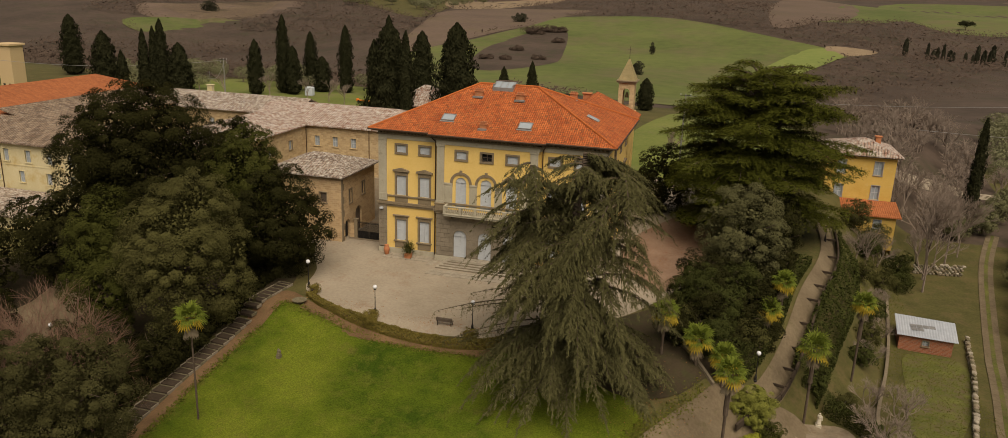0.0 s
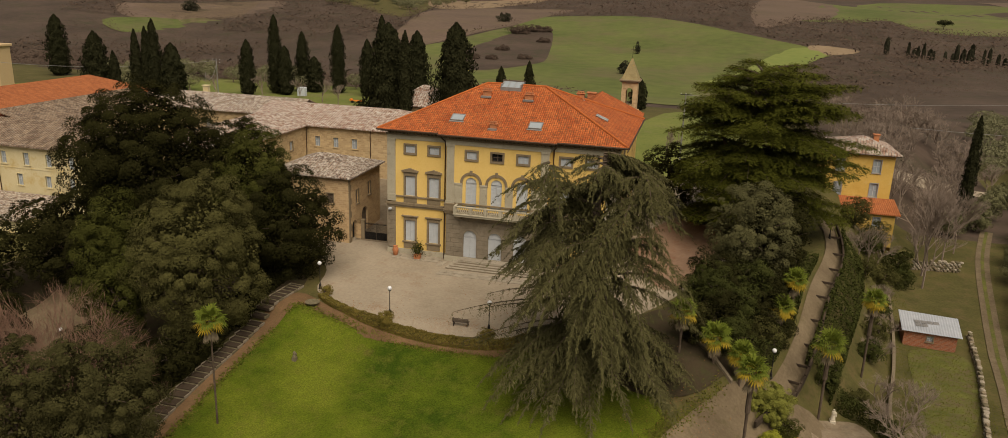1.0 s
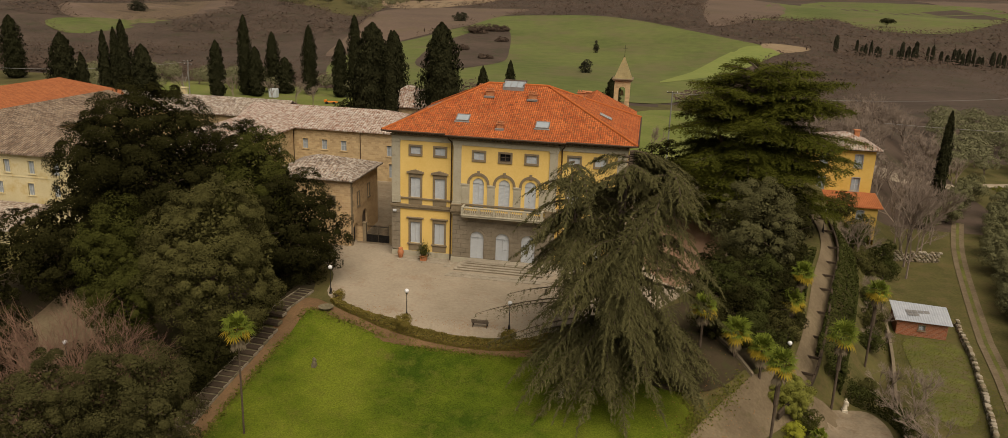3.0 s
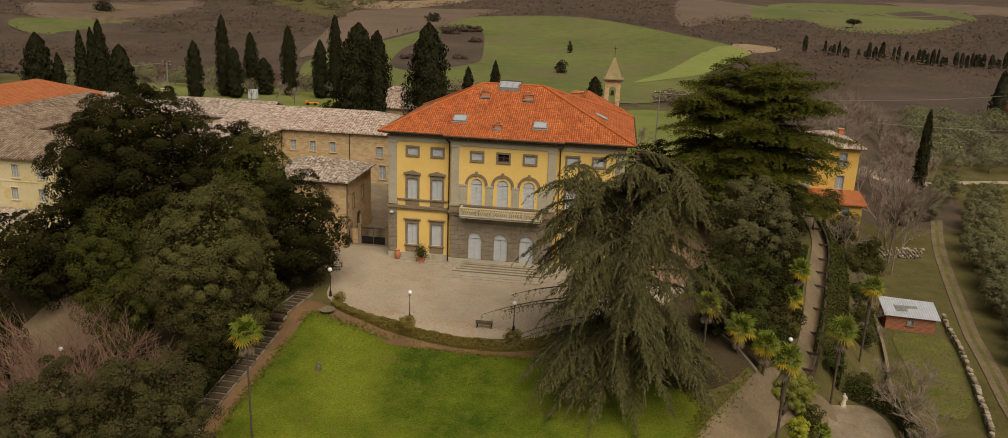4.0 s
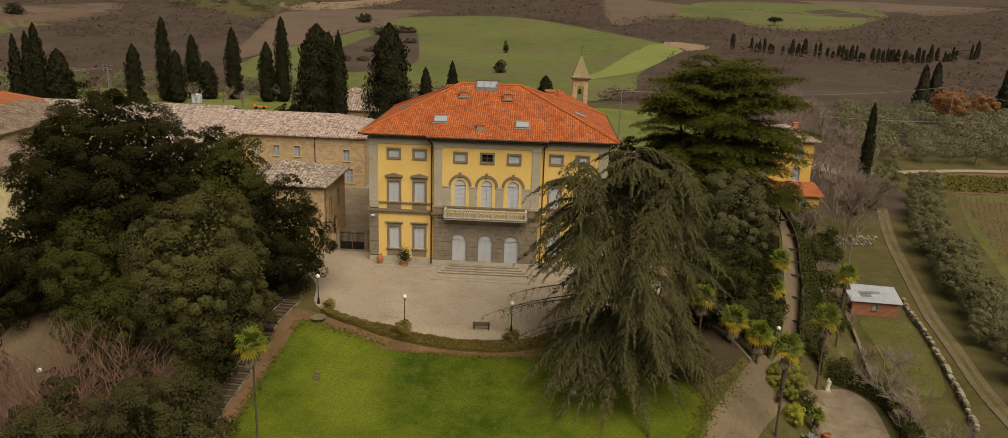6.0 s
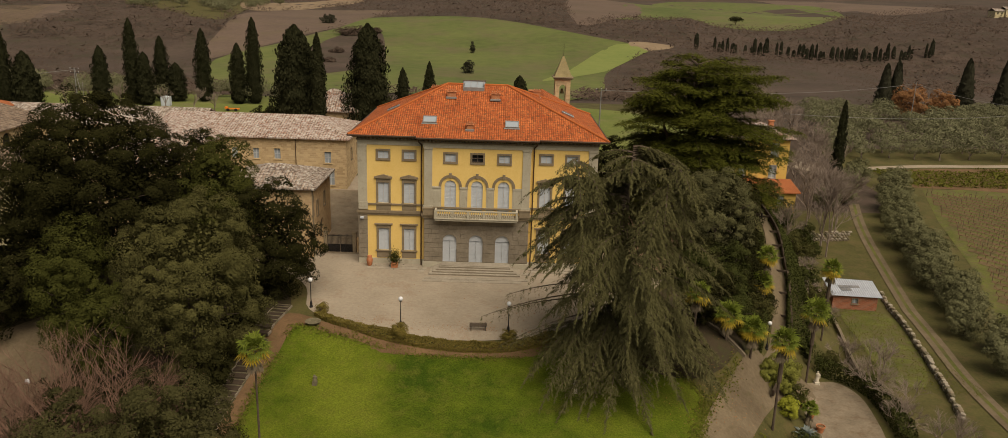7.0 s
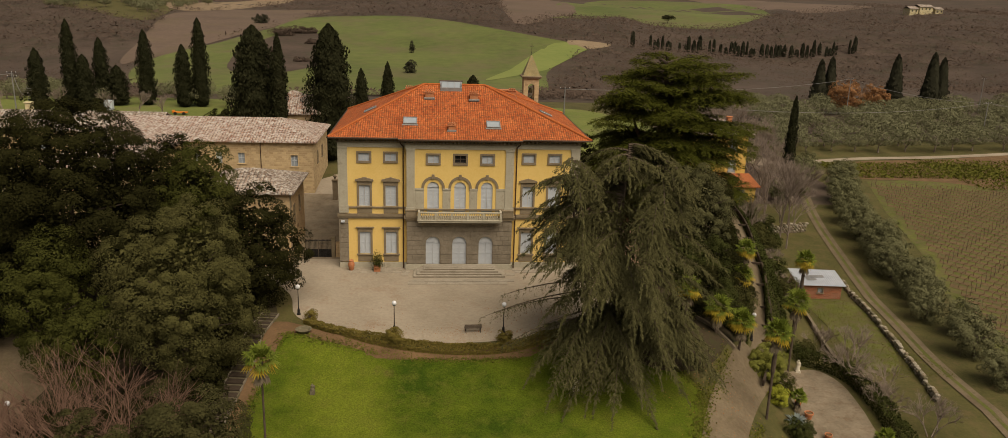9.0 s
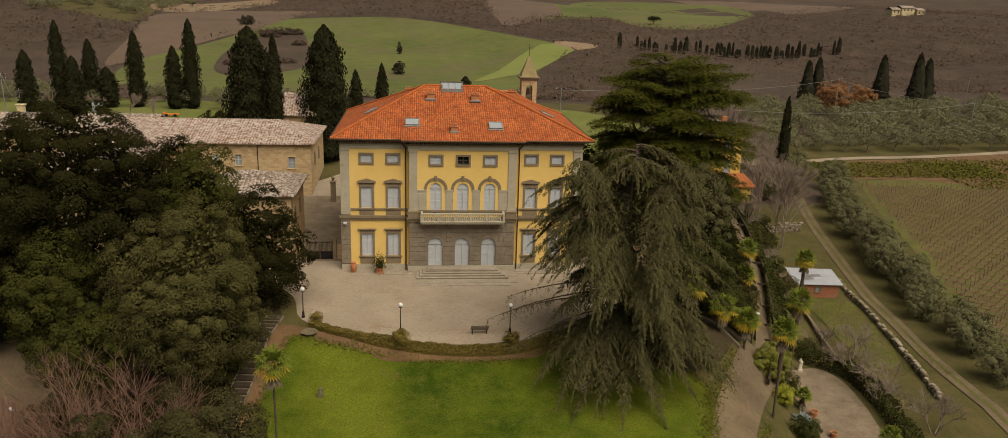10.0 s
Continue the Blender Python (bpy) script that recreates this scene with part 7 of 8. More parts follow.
# dense dark shrubs on the bank above the park path
for k, (x, y, r, h) in enumerate([(26.8, -13.6, 1.9, 3.6), (28.6, -12.0, 1.8, 3.2), (29.8, -8.2, 1.9, 3.6), (31.2, -4.4, 1.8, 3.4), (27.6, -8.6, 2.2, 4.4), (25.6, -11.8, 2.1, 4.4), (32.4, -0.4, 1.8, 3.4), (33.4, 3.4, 1.8, 3.4), (29.4, -2.5, 2.4, 4.6), (23.8, -13.8, 1.8, 3.4)]):
    broadleaf("bank_shrub", "dense dark evergreen shrub on the bank above the path", x, y, (r * 1.1, r * 1.1, h * 0.6), height(x, y) + h * 0.5, 0.3, SHADEDOAKLEAF if k % 4 else IVYLEAF, 360 + k, 8, "shrub", "dark shrubs on the bank", cover=0.75)

# rough scrub between the hedge and the brick shed
for k, (x, y, r, h) in enumerate([(46.0, 24, 1.7, 2.6), (46.5, 17, 1.6, 2.4), (45.2, 10, 1.8, 2.6), (43.6, 4, 1.5, 2.2), (49.5, 29, 2.0, 2.8), (53, 34, 2.0, 2.6), (49.5, 38.6, 2.2, 4.0), (53.6, 38.4, 2.0, 3.6), (46.4, 38.0, 2.2, 4.2), (47.6, 33, 2.2, 3.2), (40.8, -6, 1.3, 1.8), (24.8, -5.5, 2.4, 4.4), (23.2, -12.5, 1.8, 3.0), (28.6, -13.6, 1.7, 2.6), (30.2, -9.5, 1.8, 3.2)]):
    broadleaf("scrub_bush", "dark untidy evergreen bush on the bank", x, y, (r * 1.15, r * 1.15, h * 0.62), height(x, y) + h * 0.55, 0.26, IVYLEAF if k % 2 else OAKLEAF2, 310 + k, 8, "shrub", "bushes on the bank", cover=0.7)
for k, (x, y, h) in enumerate([(48, 21, 5), (47, 13, 5), (45, 6, 4.5), (50, 36, 7), (45.5, 28, 5)]):
    bare_tree("bare_shrub", "thin leafless brown shrub beside the hedge", x, y, h, 330 + k, GREYBARK, 3, 5, 0.5, 3, "shrub", "bare shrubs on the bank")

# leaves blown over the gravel and the lawn's edge
def fallen_leaves():
    rng = np.random.default_rng(77)
    P = []
    for x0, y0, sx, sy, m in ((9, -14, 2.6, 2.2, 500), (3, -17.2, 5, 0.5, 350), (20, 8, 3.5, 6, 900), (-10, -15.8, 3, 0.6, 160), (0, -11, 9, 4, 160), (23, -24, 2.5, 4, 500)):
        q = rng.normal(size=(m, 2)) * np.array([sx, sy]) + np.array([x0, y0])
        for x, y in q:
            if not (-13.6 < x < 13.6 and y > -4.2):
                P.append((x, y, height(x, y) + 0.125))
    P = np.array(P)
    n = rng.normal(size=P.shape) * 0.25 + np.array([0, 0, 1.0])
    ob = leaves("fallen_leaves", P, n, rng.uniform(0.06, 0.15, len(P)), 0.7, RUSTLEAF, None, 78)
    tagged(ob, "reddish-brown fallen leaves scattered over the gravel", "leaves", kind="stuff")


fallen_leaves()

# grass tufts along the edges of lawn and path
def tufts():
    rng = np.random.default_rng(79)
    P = []
    for line, reach, per in ((LAWN_LINE, 0.28, 60), ([p + Vector((-2.1, 1.3)) for p in PATH_LINE[26:44]], 0.45, 60), ([p + Vector((1.9, -1.2)) for p in PATH_LINE[30:44]], 0.25, 40)):
        for a, b in zip(line, line[1:]):
            for q in range(int(per * (b - a).length)):
                p = a.lerp(b, rng.uniform())
                x, y = p.x + rng.normal() * reach, p.y + rng.normal() * reach
                P.append((x, y, height(x, y) + 0.14))
    P = np.array(P)
    n = rng.normal(size=P.shape) * 0.6 + np.array([0, -0.2, 0.8])
    ob = leaves("grass_tufts", P, n, rng.uniform(0.14, 0.34, len(P)), 0.45, TUFT, None, 80)
    tagged(ob, "ragged grass tufts along the lawn and path edges", "grass", kind="stuff")


tufts()


def ground_cover(name, label, spots, size, material, seed, rise):
    rng = np.random.default_rng(seed)
    P = []
    for x0, y0, sx, sy, m in spots:
        for x, y, h in rng.uniform(-1, 1, (m, 3)) * np.array([sx, sy, 1]) + np.array([x0, y0, 0]):
            P.append((x, y, height(x, y) + 0.1 + rise * abs(h)))
    P = np.array(P)
    ob = leaves(name, P, rng.normal(size=P.shape) * 0.6 + np.array([0, -0.1, 0.8]), size * rng.uniform(0.6, 1.4, len(P)), 0.6, material, None, seed)
    tagged(ob, label, "ground cover", kind="stuff")


# The ivy's near-black leaves stand in for the shade under the oaks.
ground_cover("ivy_cover", "ivy covering the ground under the oaks, its colour darkened for their shade", [(-22.4, -16, 1.6, 5, 4200), (-23.6, -25, 1.8, 5, 4600), (-24.4, -34, 2.2, 4, 4200), (-27.5, -31, 3, 4, 4000)], 0.27, SHADEDOAKLEAF, 81, 0.5)
ground_cover("bank_scrub", "rough brown and green growth on the bank below the road", [(112, 88, 22, 7, 5200), (135, 85, 18, 14, 4200)], 0.55, TUFT, 83, 0.5)
ground_cover("rough_tufts", "rough grass tufts on the bank round the shed", [(51, 2, 5, 14, 6000), (48, 28, 5, 10, 4000)], 0.13, TUFT, 82, 0.05)

# palms
palm("tall slim windmill palm at the edge of the lawn", -15.5, -34.2, 4.7, 261, 0.35, r=1.45, stem=0.085)
palm("windmill palm behind the weeping cedar", 22.2, -16.5, 3.6, 262, 0.5)
palm("windmill palm with an ivy-clad trunk", 25.4, -16.6, 1.5, 263, 0.4, r=1.6)
palm("windmill palm with yellowed lower fronds", 27.9, -17.0, 0.2, 264, 0.7, r=1.5)
palm("leaning windmill palm beside the round shrub", 28.2, -24.3, 2.2, 265, 0.4, r=1.5)
palm("windmill palm on the bank above the path", 33.6, -2.4, 3.0, 266, 0.6)
palm("yellowing windmill palm on the bank", 32.2, -5.6, 1.0, 267, 1.0)
palm("windmill palm below the path", 36.3, -11.2, -0.2, 268, 0.25, r=1.8)
palm("windmill palm by the brick shed", 42.1, -0.3, 1.0, 269, 0.8)
palm("young low palm in the gravel court's bed", 33.2, -20.2, -6.6, 270, 0.1, r=1.0, fans=18)
palm("young low palm by the gravel court", 38.2, -27.5, -7.0, 271, 0.1, r=1.2, fans=18)

# far winter woods: countless bare crowns
def woods():
    rng = np.random.default_rng(91)
    n = 60000
    u, v = rng.uniform(0, 1, n), rng.uniform(0, 1, n)
    y = 124 + 780 * u**1.6
    x = (v - 0.5) * (330 + 1.35 * y) + 10
    keep = ~((x > 75) & (y < 185 + 0.12 * (x - 75))) & ~((x > -70) & (x < 50) & (y < 150))
    for f in FIELDS:
        o = f[4]
        if f[0] == "scrub_patch":
            continue
        inside = np.zeros(n, bool)
        for (xa, ya), (xb, yb) in zip(o, o[1:] + o[:1]):
            if ya != yb:
                inside ^= ((ya > y) != (yb > y)) & (x < (xb - xa) * (y - ya) / (yb - ya) + xa)
        keep &= ~inside
    dens = np.sin(x * 0.021 + 1) + np.sin(y * 0.017 + x * 0.008) + 0.8 * np.sin(x * 0.05 - y * 0.03)
    keep &= (dens > -1.1 + rng.uniform(-0.6, 0.6, n)) | (y > 420)
    x, y, dens = x[keep], y[keep], dens[keep]
    g = np.array([height(a, b) for a, b in zip(x, y)])
    tall = rng.uniform(1.2, 3.0, len(x)) * np.where(y > 420, 1.9, np.where(dens > 0.4, 1.5, 0.8))
    m = 5
    at = np.stack([x, y, g + tall * 0.45], 1)[:, None] + rng.normal(size=(len(x), m, 3)) * (tall * 0.34)[:, None, None] * np.array([1.3, 1.3, 0.6])
    size = (tall[:, None] * rng.uniform(0.3, 0.62, (len(x), m))).ravel()
    k = len(size)
    nor = rng.normal(size=(k, 3)) * 0.35 + np.array([0, -0.25, 1.0])
    ob = leaves("winter_woods", at.reshape(-1, 3), nor, size, 0.34, FARWOOD, None, 92, rng.normal(size=(k, 3)) + np.array([0, 0.4, 0.3]))
    tagged(ob, "leafless brown winter woodland covering the far slopes", "woods", kind="stuff")


woods()

# ---------------------------------------------------------------- small things
# vineyard: rows of posts, wires and dormant vines
vines = bmesh.new()
posts_at = []
v_rng = random.Random(33)
ROW = Vector((0.635, -0.772))
ACROSS = Vector((0.772, 0.635))


def in_vineyard(p):
    return -39 < p.y < 76 - 0.16 * (p.x - 90) and float(np.interp(p.y, (-40, 0, 30, 55, 76), (64.5, 68, 80, 87, 93))) < p.x < 146


strips = bmesh.new()
for row in range(64):
    base = ACROSS * (24 + row * 2.35)
    prev = None
    for k in range(150):
        p = base + ROW * (k * 1.15 - 60)
        if not in_vineyard(p):
            prev = None
            continue
        g = height(p.x, p.y)
        if k % 6 == 0:
            posts_at.append((p.x, p.y, g))
        a = Vector((p.x, p.y, g - 0.05))
        b = a + Vector((v_rng.uniform(-0.1, 0.1), v_rng.uniform(-0.1, 0.1), 0.75))
        tube(vines, a, b, 0.06, 0.045, 3)
        for s in (-1, 1):
            tip = b + Vector((s * 0.42 * ROW.x, s * 0.42 * ROW.y, v_rng.uniform(0.05, 0.6)))
            tube(vines, b, tip, 0.045, 0.025, 3)
        w = 0.66 + 0.14 * math.sin(k * 0.7 + row * 1.9)
        c = p
        pair = [strips.verts.new((q.x, q.y, height(q.x, q.y) + 0.11)) for q in (c - ACROSS * w, c + ACROSS * w)]
        if prev:
            strips.faces.new((prev[0], pair[0], pair[1], prev[1]))
        prev = pair
ob = part("vine_rows", vines, plain("vine_wood", (0.12, 0.066, 0.042), (0.20, 0.118, 0.075), 1.0, 8.0, 0.95, 0.0))
tagged(ob, "rows of leafless brown grapevines", "vines", kind="stuff")
posts = bmesh.new()
for x, y, g in posts_at:
    tube(posts, (x, y, g - 0.1), (x, y, g + 1.6), 0.045, 0.04, 4)
ob = part("vineyard_posts", posts, WOODDARK)
tagged(ob, "grey wooden posts of the vineyard rows", "posts", kind="stuff")
ob = part("earth_bands", strips, VINESOIL)
tagged(ob, "brown earth bands under the vineyard rows", "soil", kind="stuff")

# globe lamps
def globe_lamp(x, y, first_one=None, tall=3.0):
    g = height(x, y) + 0.05
    if first_one:
        return copy_thing(first_one, pose(x, y, g))
    lamp = thing("globe_lamp", "dark iron park lamp post with a white glass globe", "lamp post", (x, y, g), group="globe lamps in the grounds")
    bm = bmesh.new()
    lathe(bm, [(0.19, -0.1), (0.19, 0.12), (0.14, 0.16), (0.12, 0.55), (0.075, 0.62), (0.06, 0.7)], 10)
    part("base", bm, IRON, lamp)
    bm = bmesh.new()
    lathe(bm, [(0.05, 0.7), (0.042, 1.8), (0.055, 1.82), (0.055, 1.88), (0.036, 1.9), (0.032, tall - 0.32)], 8)
    part("post", bm, IRON, lamp)
    bm = bmesh.new()
    lathe(bm, [(0.04, tall - 0.34), (0.13, tall - 0.3), (0.13, tall - 0.25), (0.06, tall - 0.22)], 10)
    part("collar", bm, IRON, lamp)
    bm = bmesh.new()
    bmesh.ops.create_uvsphere(bm, u_segments=16, v_segments=10, radius=0.23, matrix=Matrix.Translation((0, 0, tall - 0.03)))
    shaded(part("globe", bm, GLOBE, lamp))
    return lamp


lamp0 = globe_lamp(-6.7, -16.9)
for x, y in ((3.85, -17.3), (-16.4, -12.9), (31.2, -12.2), (40.2, 20.6), (-37.6, -27.0)):
    globe_lamp(x, y, lamp0)

# bench
bench = thing("bench", "dark slatted park bench on the gravel", "bench", (0.9, -17.0, height(0.9, -17.0) + 0.05), 2)
for k in range(4):
    part("seat_slat", bars([(-0.85, 0.85, -0.25 + 0.13 * k, -0.15 + 0.13 * k, 0.42, 0.455)], 0.008), WOODDARK, bench)
for k in range(3):
    part("back_slat", bars([(-0.85, 0.85, -0.32 - 0.03 * k, -0.285 - 0.03 * k, 0.55 + 0.13 * k, 0.65 + 0.13 * k)], 0.008), WOODDARK, bench)
for x in (-0.7, 0.7):
    part("leg", bars([(x - 0.03, x + 0.03, -0.3, -0.24, 0, 0.9), (x - 0.03, x + 0.03, 0.18, 0.24, 0, 0.43), (x - 0.03, x + 0.03, -0.3, 0.24, 0.37, 0.42)], 0.006), IRON, bench)

# jar and potted shrub by the wall
jar = thing("terracotta_jar", "tall terracotta oil jar standing at the villa's corner", "jar", (-12.35, -0.95, height(-12.3, -1) + 0.05))
bm = bmesh.new()
lathe(bm, [(0.2, 0), (0.24, 0.05), (0.36, 0.55), (0.38, 0.75), (0.27, 1.05), (0.22, 1.12), (0.29, 1.2), (0.27, 1.22), (0.18, 1.12)], 18)
shaded(part("body", bm, TERRACOTTA, jar))
pot = thing("potted_shrub", "leafy shrub in a square terracotta planter by the wall", "potted plant", (-9.4, -1.25, height(-9.4, -1.2) + 0.05))
bm = bars([(-0.36, 0.36, -0.36, 0.36, 0, 0.5), (-0.4, 0.4, -0.4, 0.4, 0.5, 0.58)], 0.02)
part("planter", bm, TERRACOTTA, pot)
prng = np.random.default_rng(5)
pts = prng.normal(size=(700, 3)) * np.array([0.33, 0.33, 0.42]) + np.array([0, 0, 1.2])
leaves("foliage", pts, prng.normal(size=(700, 3)), prng.uniform(0.12, 0.26, 700), 0.5, LAURELLEAF, pot, 6)
bm = bmesh.new()
for k in range(6):
    tube(bm, (0, 0, 0.5), (0.3 * math.cos(k), 0.3 * math.sin(k), 1.5), 0.02, 0.01, 4)
part("stems", bm, BARK, pot)

# paving slabs along the villa's foot
slab_rng = random.Random(8)
slabs = thing("paving", "worn grey stone paving slabs along the foot of the villa", "paving", kind="structure")
for row in range(2):
    x = -12.6
    while x < 13.2:
        w = slab_rng.uniform(0.8, 1.3)
        y = -0.25 - 0.75 * row
        hid = abs(x + w / 2) < 6.6
        yy = y + (BAY - 2.75 if abs(x + w / 2) < 5.8 else BAY - 0.1 if hid else -0.1)
        z = height(x, yy) + 0.055
        part("slab", bars([(x + 0.02, x + w - 0.02, yy - 0.72, yy, z - 0.06, z + slab_rng.uniform(0.015, 0.04))], 0.01), STEP, slabs)
        x += w

# iron gate between gatehouse and villa
gate = thing("iron_gate", "closed dark iron double gate between gatehouse and villa", "gate", (-16.6, 3.2, 0.1))
for s in (-1, 1):
    leafp = part("gate_leaf", bars([(min(0.03 * s, 1.5 * s), max(0.03 * s, 1.5 * s), -0.03, 0.03, 0.1, 0.16), (min(0.03 * s, 1.5 * s), max(0.03 * s, 1.5 * s), -0.03, 0.03, 1.0, 1.06), (min(0.03 * s, 1.5 * s), max(0.03 * s, 1.5 * s), -0.03, 0.03, 2.1, 2.16)]), IRON, gate)
    for k in range(11):
        x = s * (0.05 + 1.44 * k / 10)
        part("bar", bars([(x - 0.02, x + 0.02, -0.02, 0.02, 0.1, 2.3)]), IRON, leafp)
    part("sheet", bars([(min(0.06 * s, 1.48 * s), max(0.06 * s, 1.48 * s), 0.021, 0.03, 0.12, 1.03)]), IRON, leafp)
    x = s * 1.75
    part("gate_post", bars([(x - 0.22, x + 0.22, -0.22, 0.22, -0.2, 2.5), (x - 0.28, x + 0.28, -0.28, 0.28, 2.5, 2.65)], 0.02), STONE, gate)
low_wall = thing("yard_wall", "low rubble wall closing the yard beside the gate", "wall", kind="structure")
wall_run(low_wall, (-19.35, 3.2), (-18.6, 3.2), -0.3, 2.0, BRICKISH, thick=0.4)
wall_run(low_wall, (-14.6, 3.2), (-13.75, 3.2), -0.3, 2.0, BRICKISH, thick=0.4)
gate2 = thing("gate_pillar", "stone gate pillar with a ball finial behind the villa", "pillar", (-17.3, 26, height(-17, 26)))
part("shaft", bars([(-0.35, 0.35, -0.35, 0.35, -0.2, 2.9), (-0.45, 0.45, -0.45, 0.45, 2.9, 3.1)], 0.03), STONE, gate2)
bm = bmesh.new()
lathe(bm, [(0.12, 3.1), (0.1, 3.25), (0.26, 3.5), (0.26, 3.62), (0.05, 3.9)], 12)
part("finial", bm, STONE, gate2)

# garden steps down the west side of the lawn
steps = thing("garden_steps", "long flight of earth steps edged with stone beside the lawn", "steps", kind="structure")
STAIR = spline([(-19.2, -12.8), (-19.9, -18), (-20.6, -24), (-21.0, -30), (-21.0, -37)], 7, closed=False)
for k, (a, b) in enumerate(zip(STAIR, STAIR[1:])):
    d = (b - a).normalized()
    n = Vector((-d.y, d.x))
    z = height(a.x, a.y) + 0.16
    ang = math.degrees(math.atan2(n.y, n.x))
    bm = bmesh.new()
    box(bm, -0.8, 0.8, -0.05, 0.05, -0.2, 0.06, bevel=0.02)
    ob = part("step", bm, MOSSSTONE, steps)
    ob.matrix_basis = pose(a.x, a.y, z, 0, 0, ang)
    bm = bmesh.new()
    box(bm, -0.76, 0.76, 0.05, (b - a).length - 0.08, -0.3, -0.02)
    ob = part("tread", bm, TREAD, steps)
    ob.matrix_basis = pose(a.x, a.y, z, 0, 0, ang + (180 if n.x > 0 and d.y < 0 else 0))
    for s in (-1, 1):
        bm = bmesh.new()
        box(bm, -0.045, 0.045, 0, (b - a).length * 0.94, -0.25, 0.06, bevel=0.02)
        ob = part("kerb", bm, DARKSTONE if (k + s) % 3 else MOSSSTONE, steps)
        e = a + n * 0.84 * s
        ob.matrix_basis = pose(e.x, e.y, z, 0, 0, math.degrees(math.atan2(d.y, d.x)) - 90)

# risers and stone edge of the park path
path_steps = thing("path_steps", "timber and stone risers across the descending park path", "steps", kind="structure")
for k, p in enumerate(PATH_LINE[1:26]):
    q = PATH_LINE[k + 2]
    d = (q - p).normalized()
    ang = math.degrees(math.atan2(d.y, d.x)) - 90
    z = height(p.x, p.y) + 0.10
    if k % 2 == 0 and k < 24:
        ob = part("riser", bars([(-1.04, 1.04, -0.08, 0.08, -0.2, 0.07)], 0.02), TREAD, path_steps)
        ob.matrix_basis = pose(p.x, p.y, z, 0, 0, ang + 4)
    for s in (-1, 1):
        L = (q - p).length
        ob = part("edge_stone", bars([(s * 1.15 - 0.12, s * 1.15 + 0.12, 0.02, L - 0.03, -0.6, 0.10)], 0.04), TREAD, path_steps)
        ob.matrix_basis = pose(p.x, p.y, z, math.degrees(math.atan2(height(q.x, q.y) - height(p.x, p.y), L)), 0, ang)

# statues, plain weathered shapes
def statue(x, y, label, tall, plinth, slim=1.0, stone=None):
    ob = bmesh.new()
    box(ob, -0.28, 0.28, -0.28, 0.28, -0.1, plinth, bevel=0.03)
    lathe(ob, [(0.24, plinth), (0.26, plinth + 0.1), (0.17, plinth + 0.5 * tall), (0.22, plinth + 0.68 * tall), (0.19, plinth + 0.8 * tall), (0.07, plinth + 0.84 * tall), (0.12, plinth + 0.92 * tall), (0.1, plinth + 0.98 * tall), (0.03, plinth + tall)], 10)
    box(ob, 0.12, 0.32, -0.1, 0.12, plinth + 0.3 * tall, plinth + 0.72 * tall, bevel=0.05)
    bmesh.ops.scale(ob, vec=(slim, slim, 1), verts=ob.verts)
    s = part("statue", ob, stone or MARBLE)
    s.matrix_basis = pose(x, y, height(x, y) + 0.05)
    tagged(s, label, "statue", "statues in the garden")


statue(9.9, -24.3, "small pale stone garden statue on the lawn", 1.05, 0.25, 0.85)
statue(-13.5, -24.3, "small mossy stone figure on a plinth in the lawn", 0.6, 0.4, 0.75, MOSSSTONE)
statue(37.8, -10.4, "pale stone statue at the edge of the gravel court", 1.2, 0.3)
statue(-15.8, -40.0, "small weathered stone figure on the lawn", 0.8, 0.4, 0.8, MOSSSTONE)

# stone trough by the lawn corner
trough = thing("stone_trough", "low mossy stone basin by the lawn's corner", "trough", (-15.3, -16.9, height(-15.3, -16.9)))
bm = bmesh.new()
lathe(bm, [(0.4, -0.1), (0.5, 0.1), (0.75, 0.35), (0.8, 0.42), (0.66, 0.42), (0.4, 0.25)], 14)
part("bowl", bm, MOSSSTONE, trough)

# round planted bed beneath the cedar
bed = thing("round_bed", "round dark clipped hedge ring under the great cedar", "hedge", (23.6, 24.6, height(23.6, 24.6)))
rg = np.random.default_rng(12)
a, rr = rg.uniform(0, 2 * math.pi, 5000), 2.3 + 0.5 * rg.normal(size=5000) * 0.4
pp = np.stack([rr * np.cos(a), rr * np.sin(a), rg.uniform(0, 1.0, 5000)], 1)
leaves("foliage", pp, rg.normal(size=(5000, 3)) + np.array([0, 0, 0.4]), rg.uniform(0.15, 0.3, 5000), 0.6, IVYLEAF, bed, 13)
bm = bmesh.new()
lathe(bm, [(2.7, -0.1), (2.75, 0.12), (2.6, 0.14), (0.1, 0.1)], 28)
part("soil", bm, SOIL, bed)

# agave, pots and bright shrub by the gravel court
agave = thing("agave", "large blue-grey agave with stiff pointed leaves", "agave", (32.0, -22.8, height(32, -22.8)))
bm = bmesh.new()
ar = random.Random(14)
for k in range(46):
    az, el = 2.399 * k, 0.25 + 1.15 * (k / 46)
    L = ar.uniform(1.2, 1.7)
    d = Vector((math.cos(az) * math.cos(el), math.sin(az) * math.cos(el), math.sin(el)))
    sd = Vector((-math.sin(az), math.cos(az), 0))
    pts = [Vector((0, 0, 0.2)) + d * L * t + Vector((0, 0, -0.3 * t * t * L)) for t in (0.05, 0.4, 0.75, 1.0)]
    ws = (0.10, 0.16, 0.09, 0.005)
    rows = [[bm.verts.new(p - sd * w + Vector((0, 0, 0.05))), bm.verts.new(p + Vector((0, 0, -0.02))), bm.verts.new(p + sd * w + Vector((0, 0, 0.05)))] for p, w in zip(pts, ws)]
    for p, q in zip(rows, rows[1:]):
        for j in range(2):
            bm.faces.new((p[j], p[j + 1], q[j + 1], q[j]))
part("leaves", bm, AGAVELEAF, agave)
pot0 = None
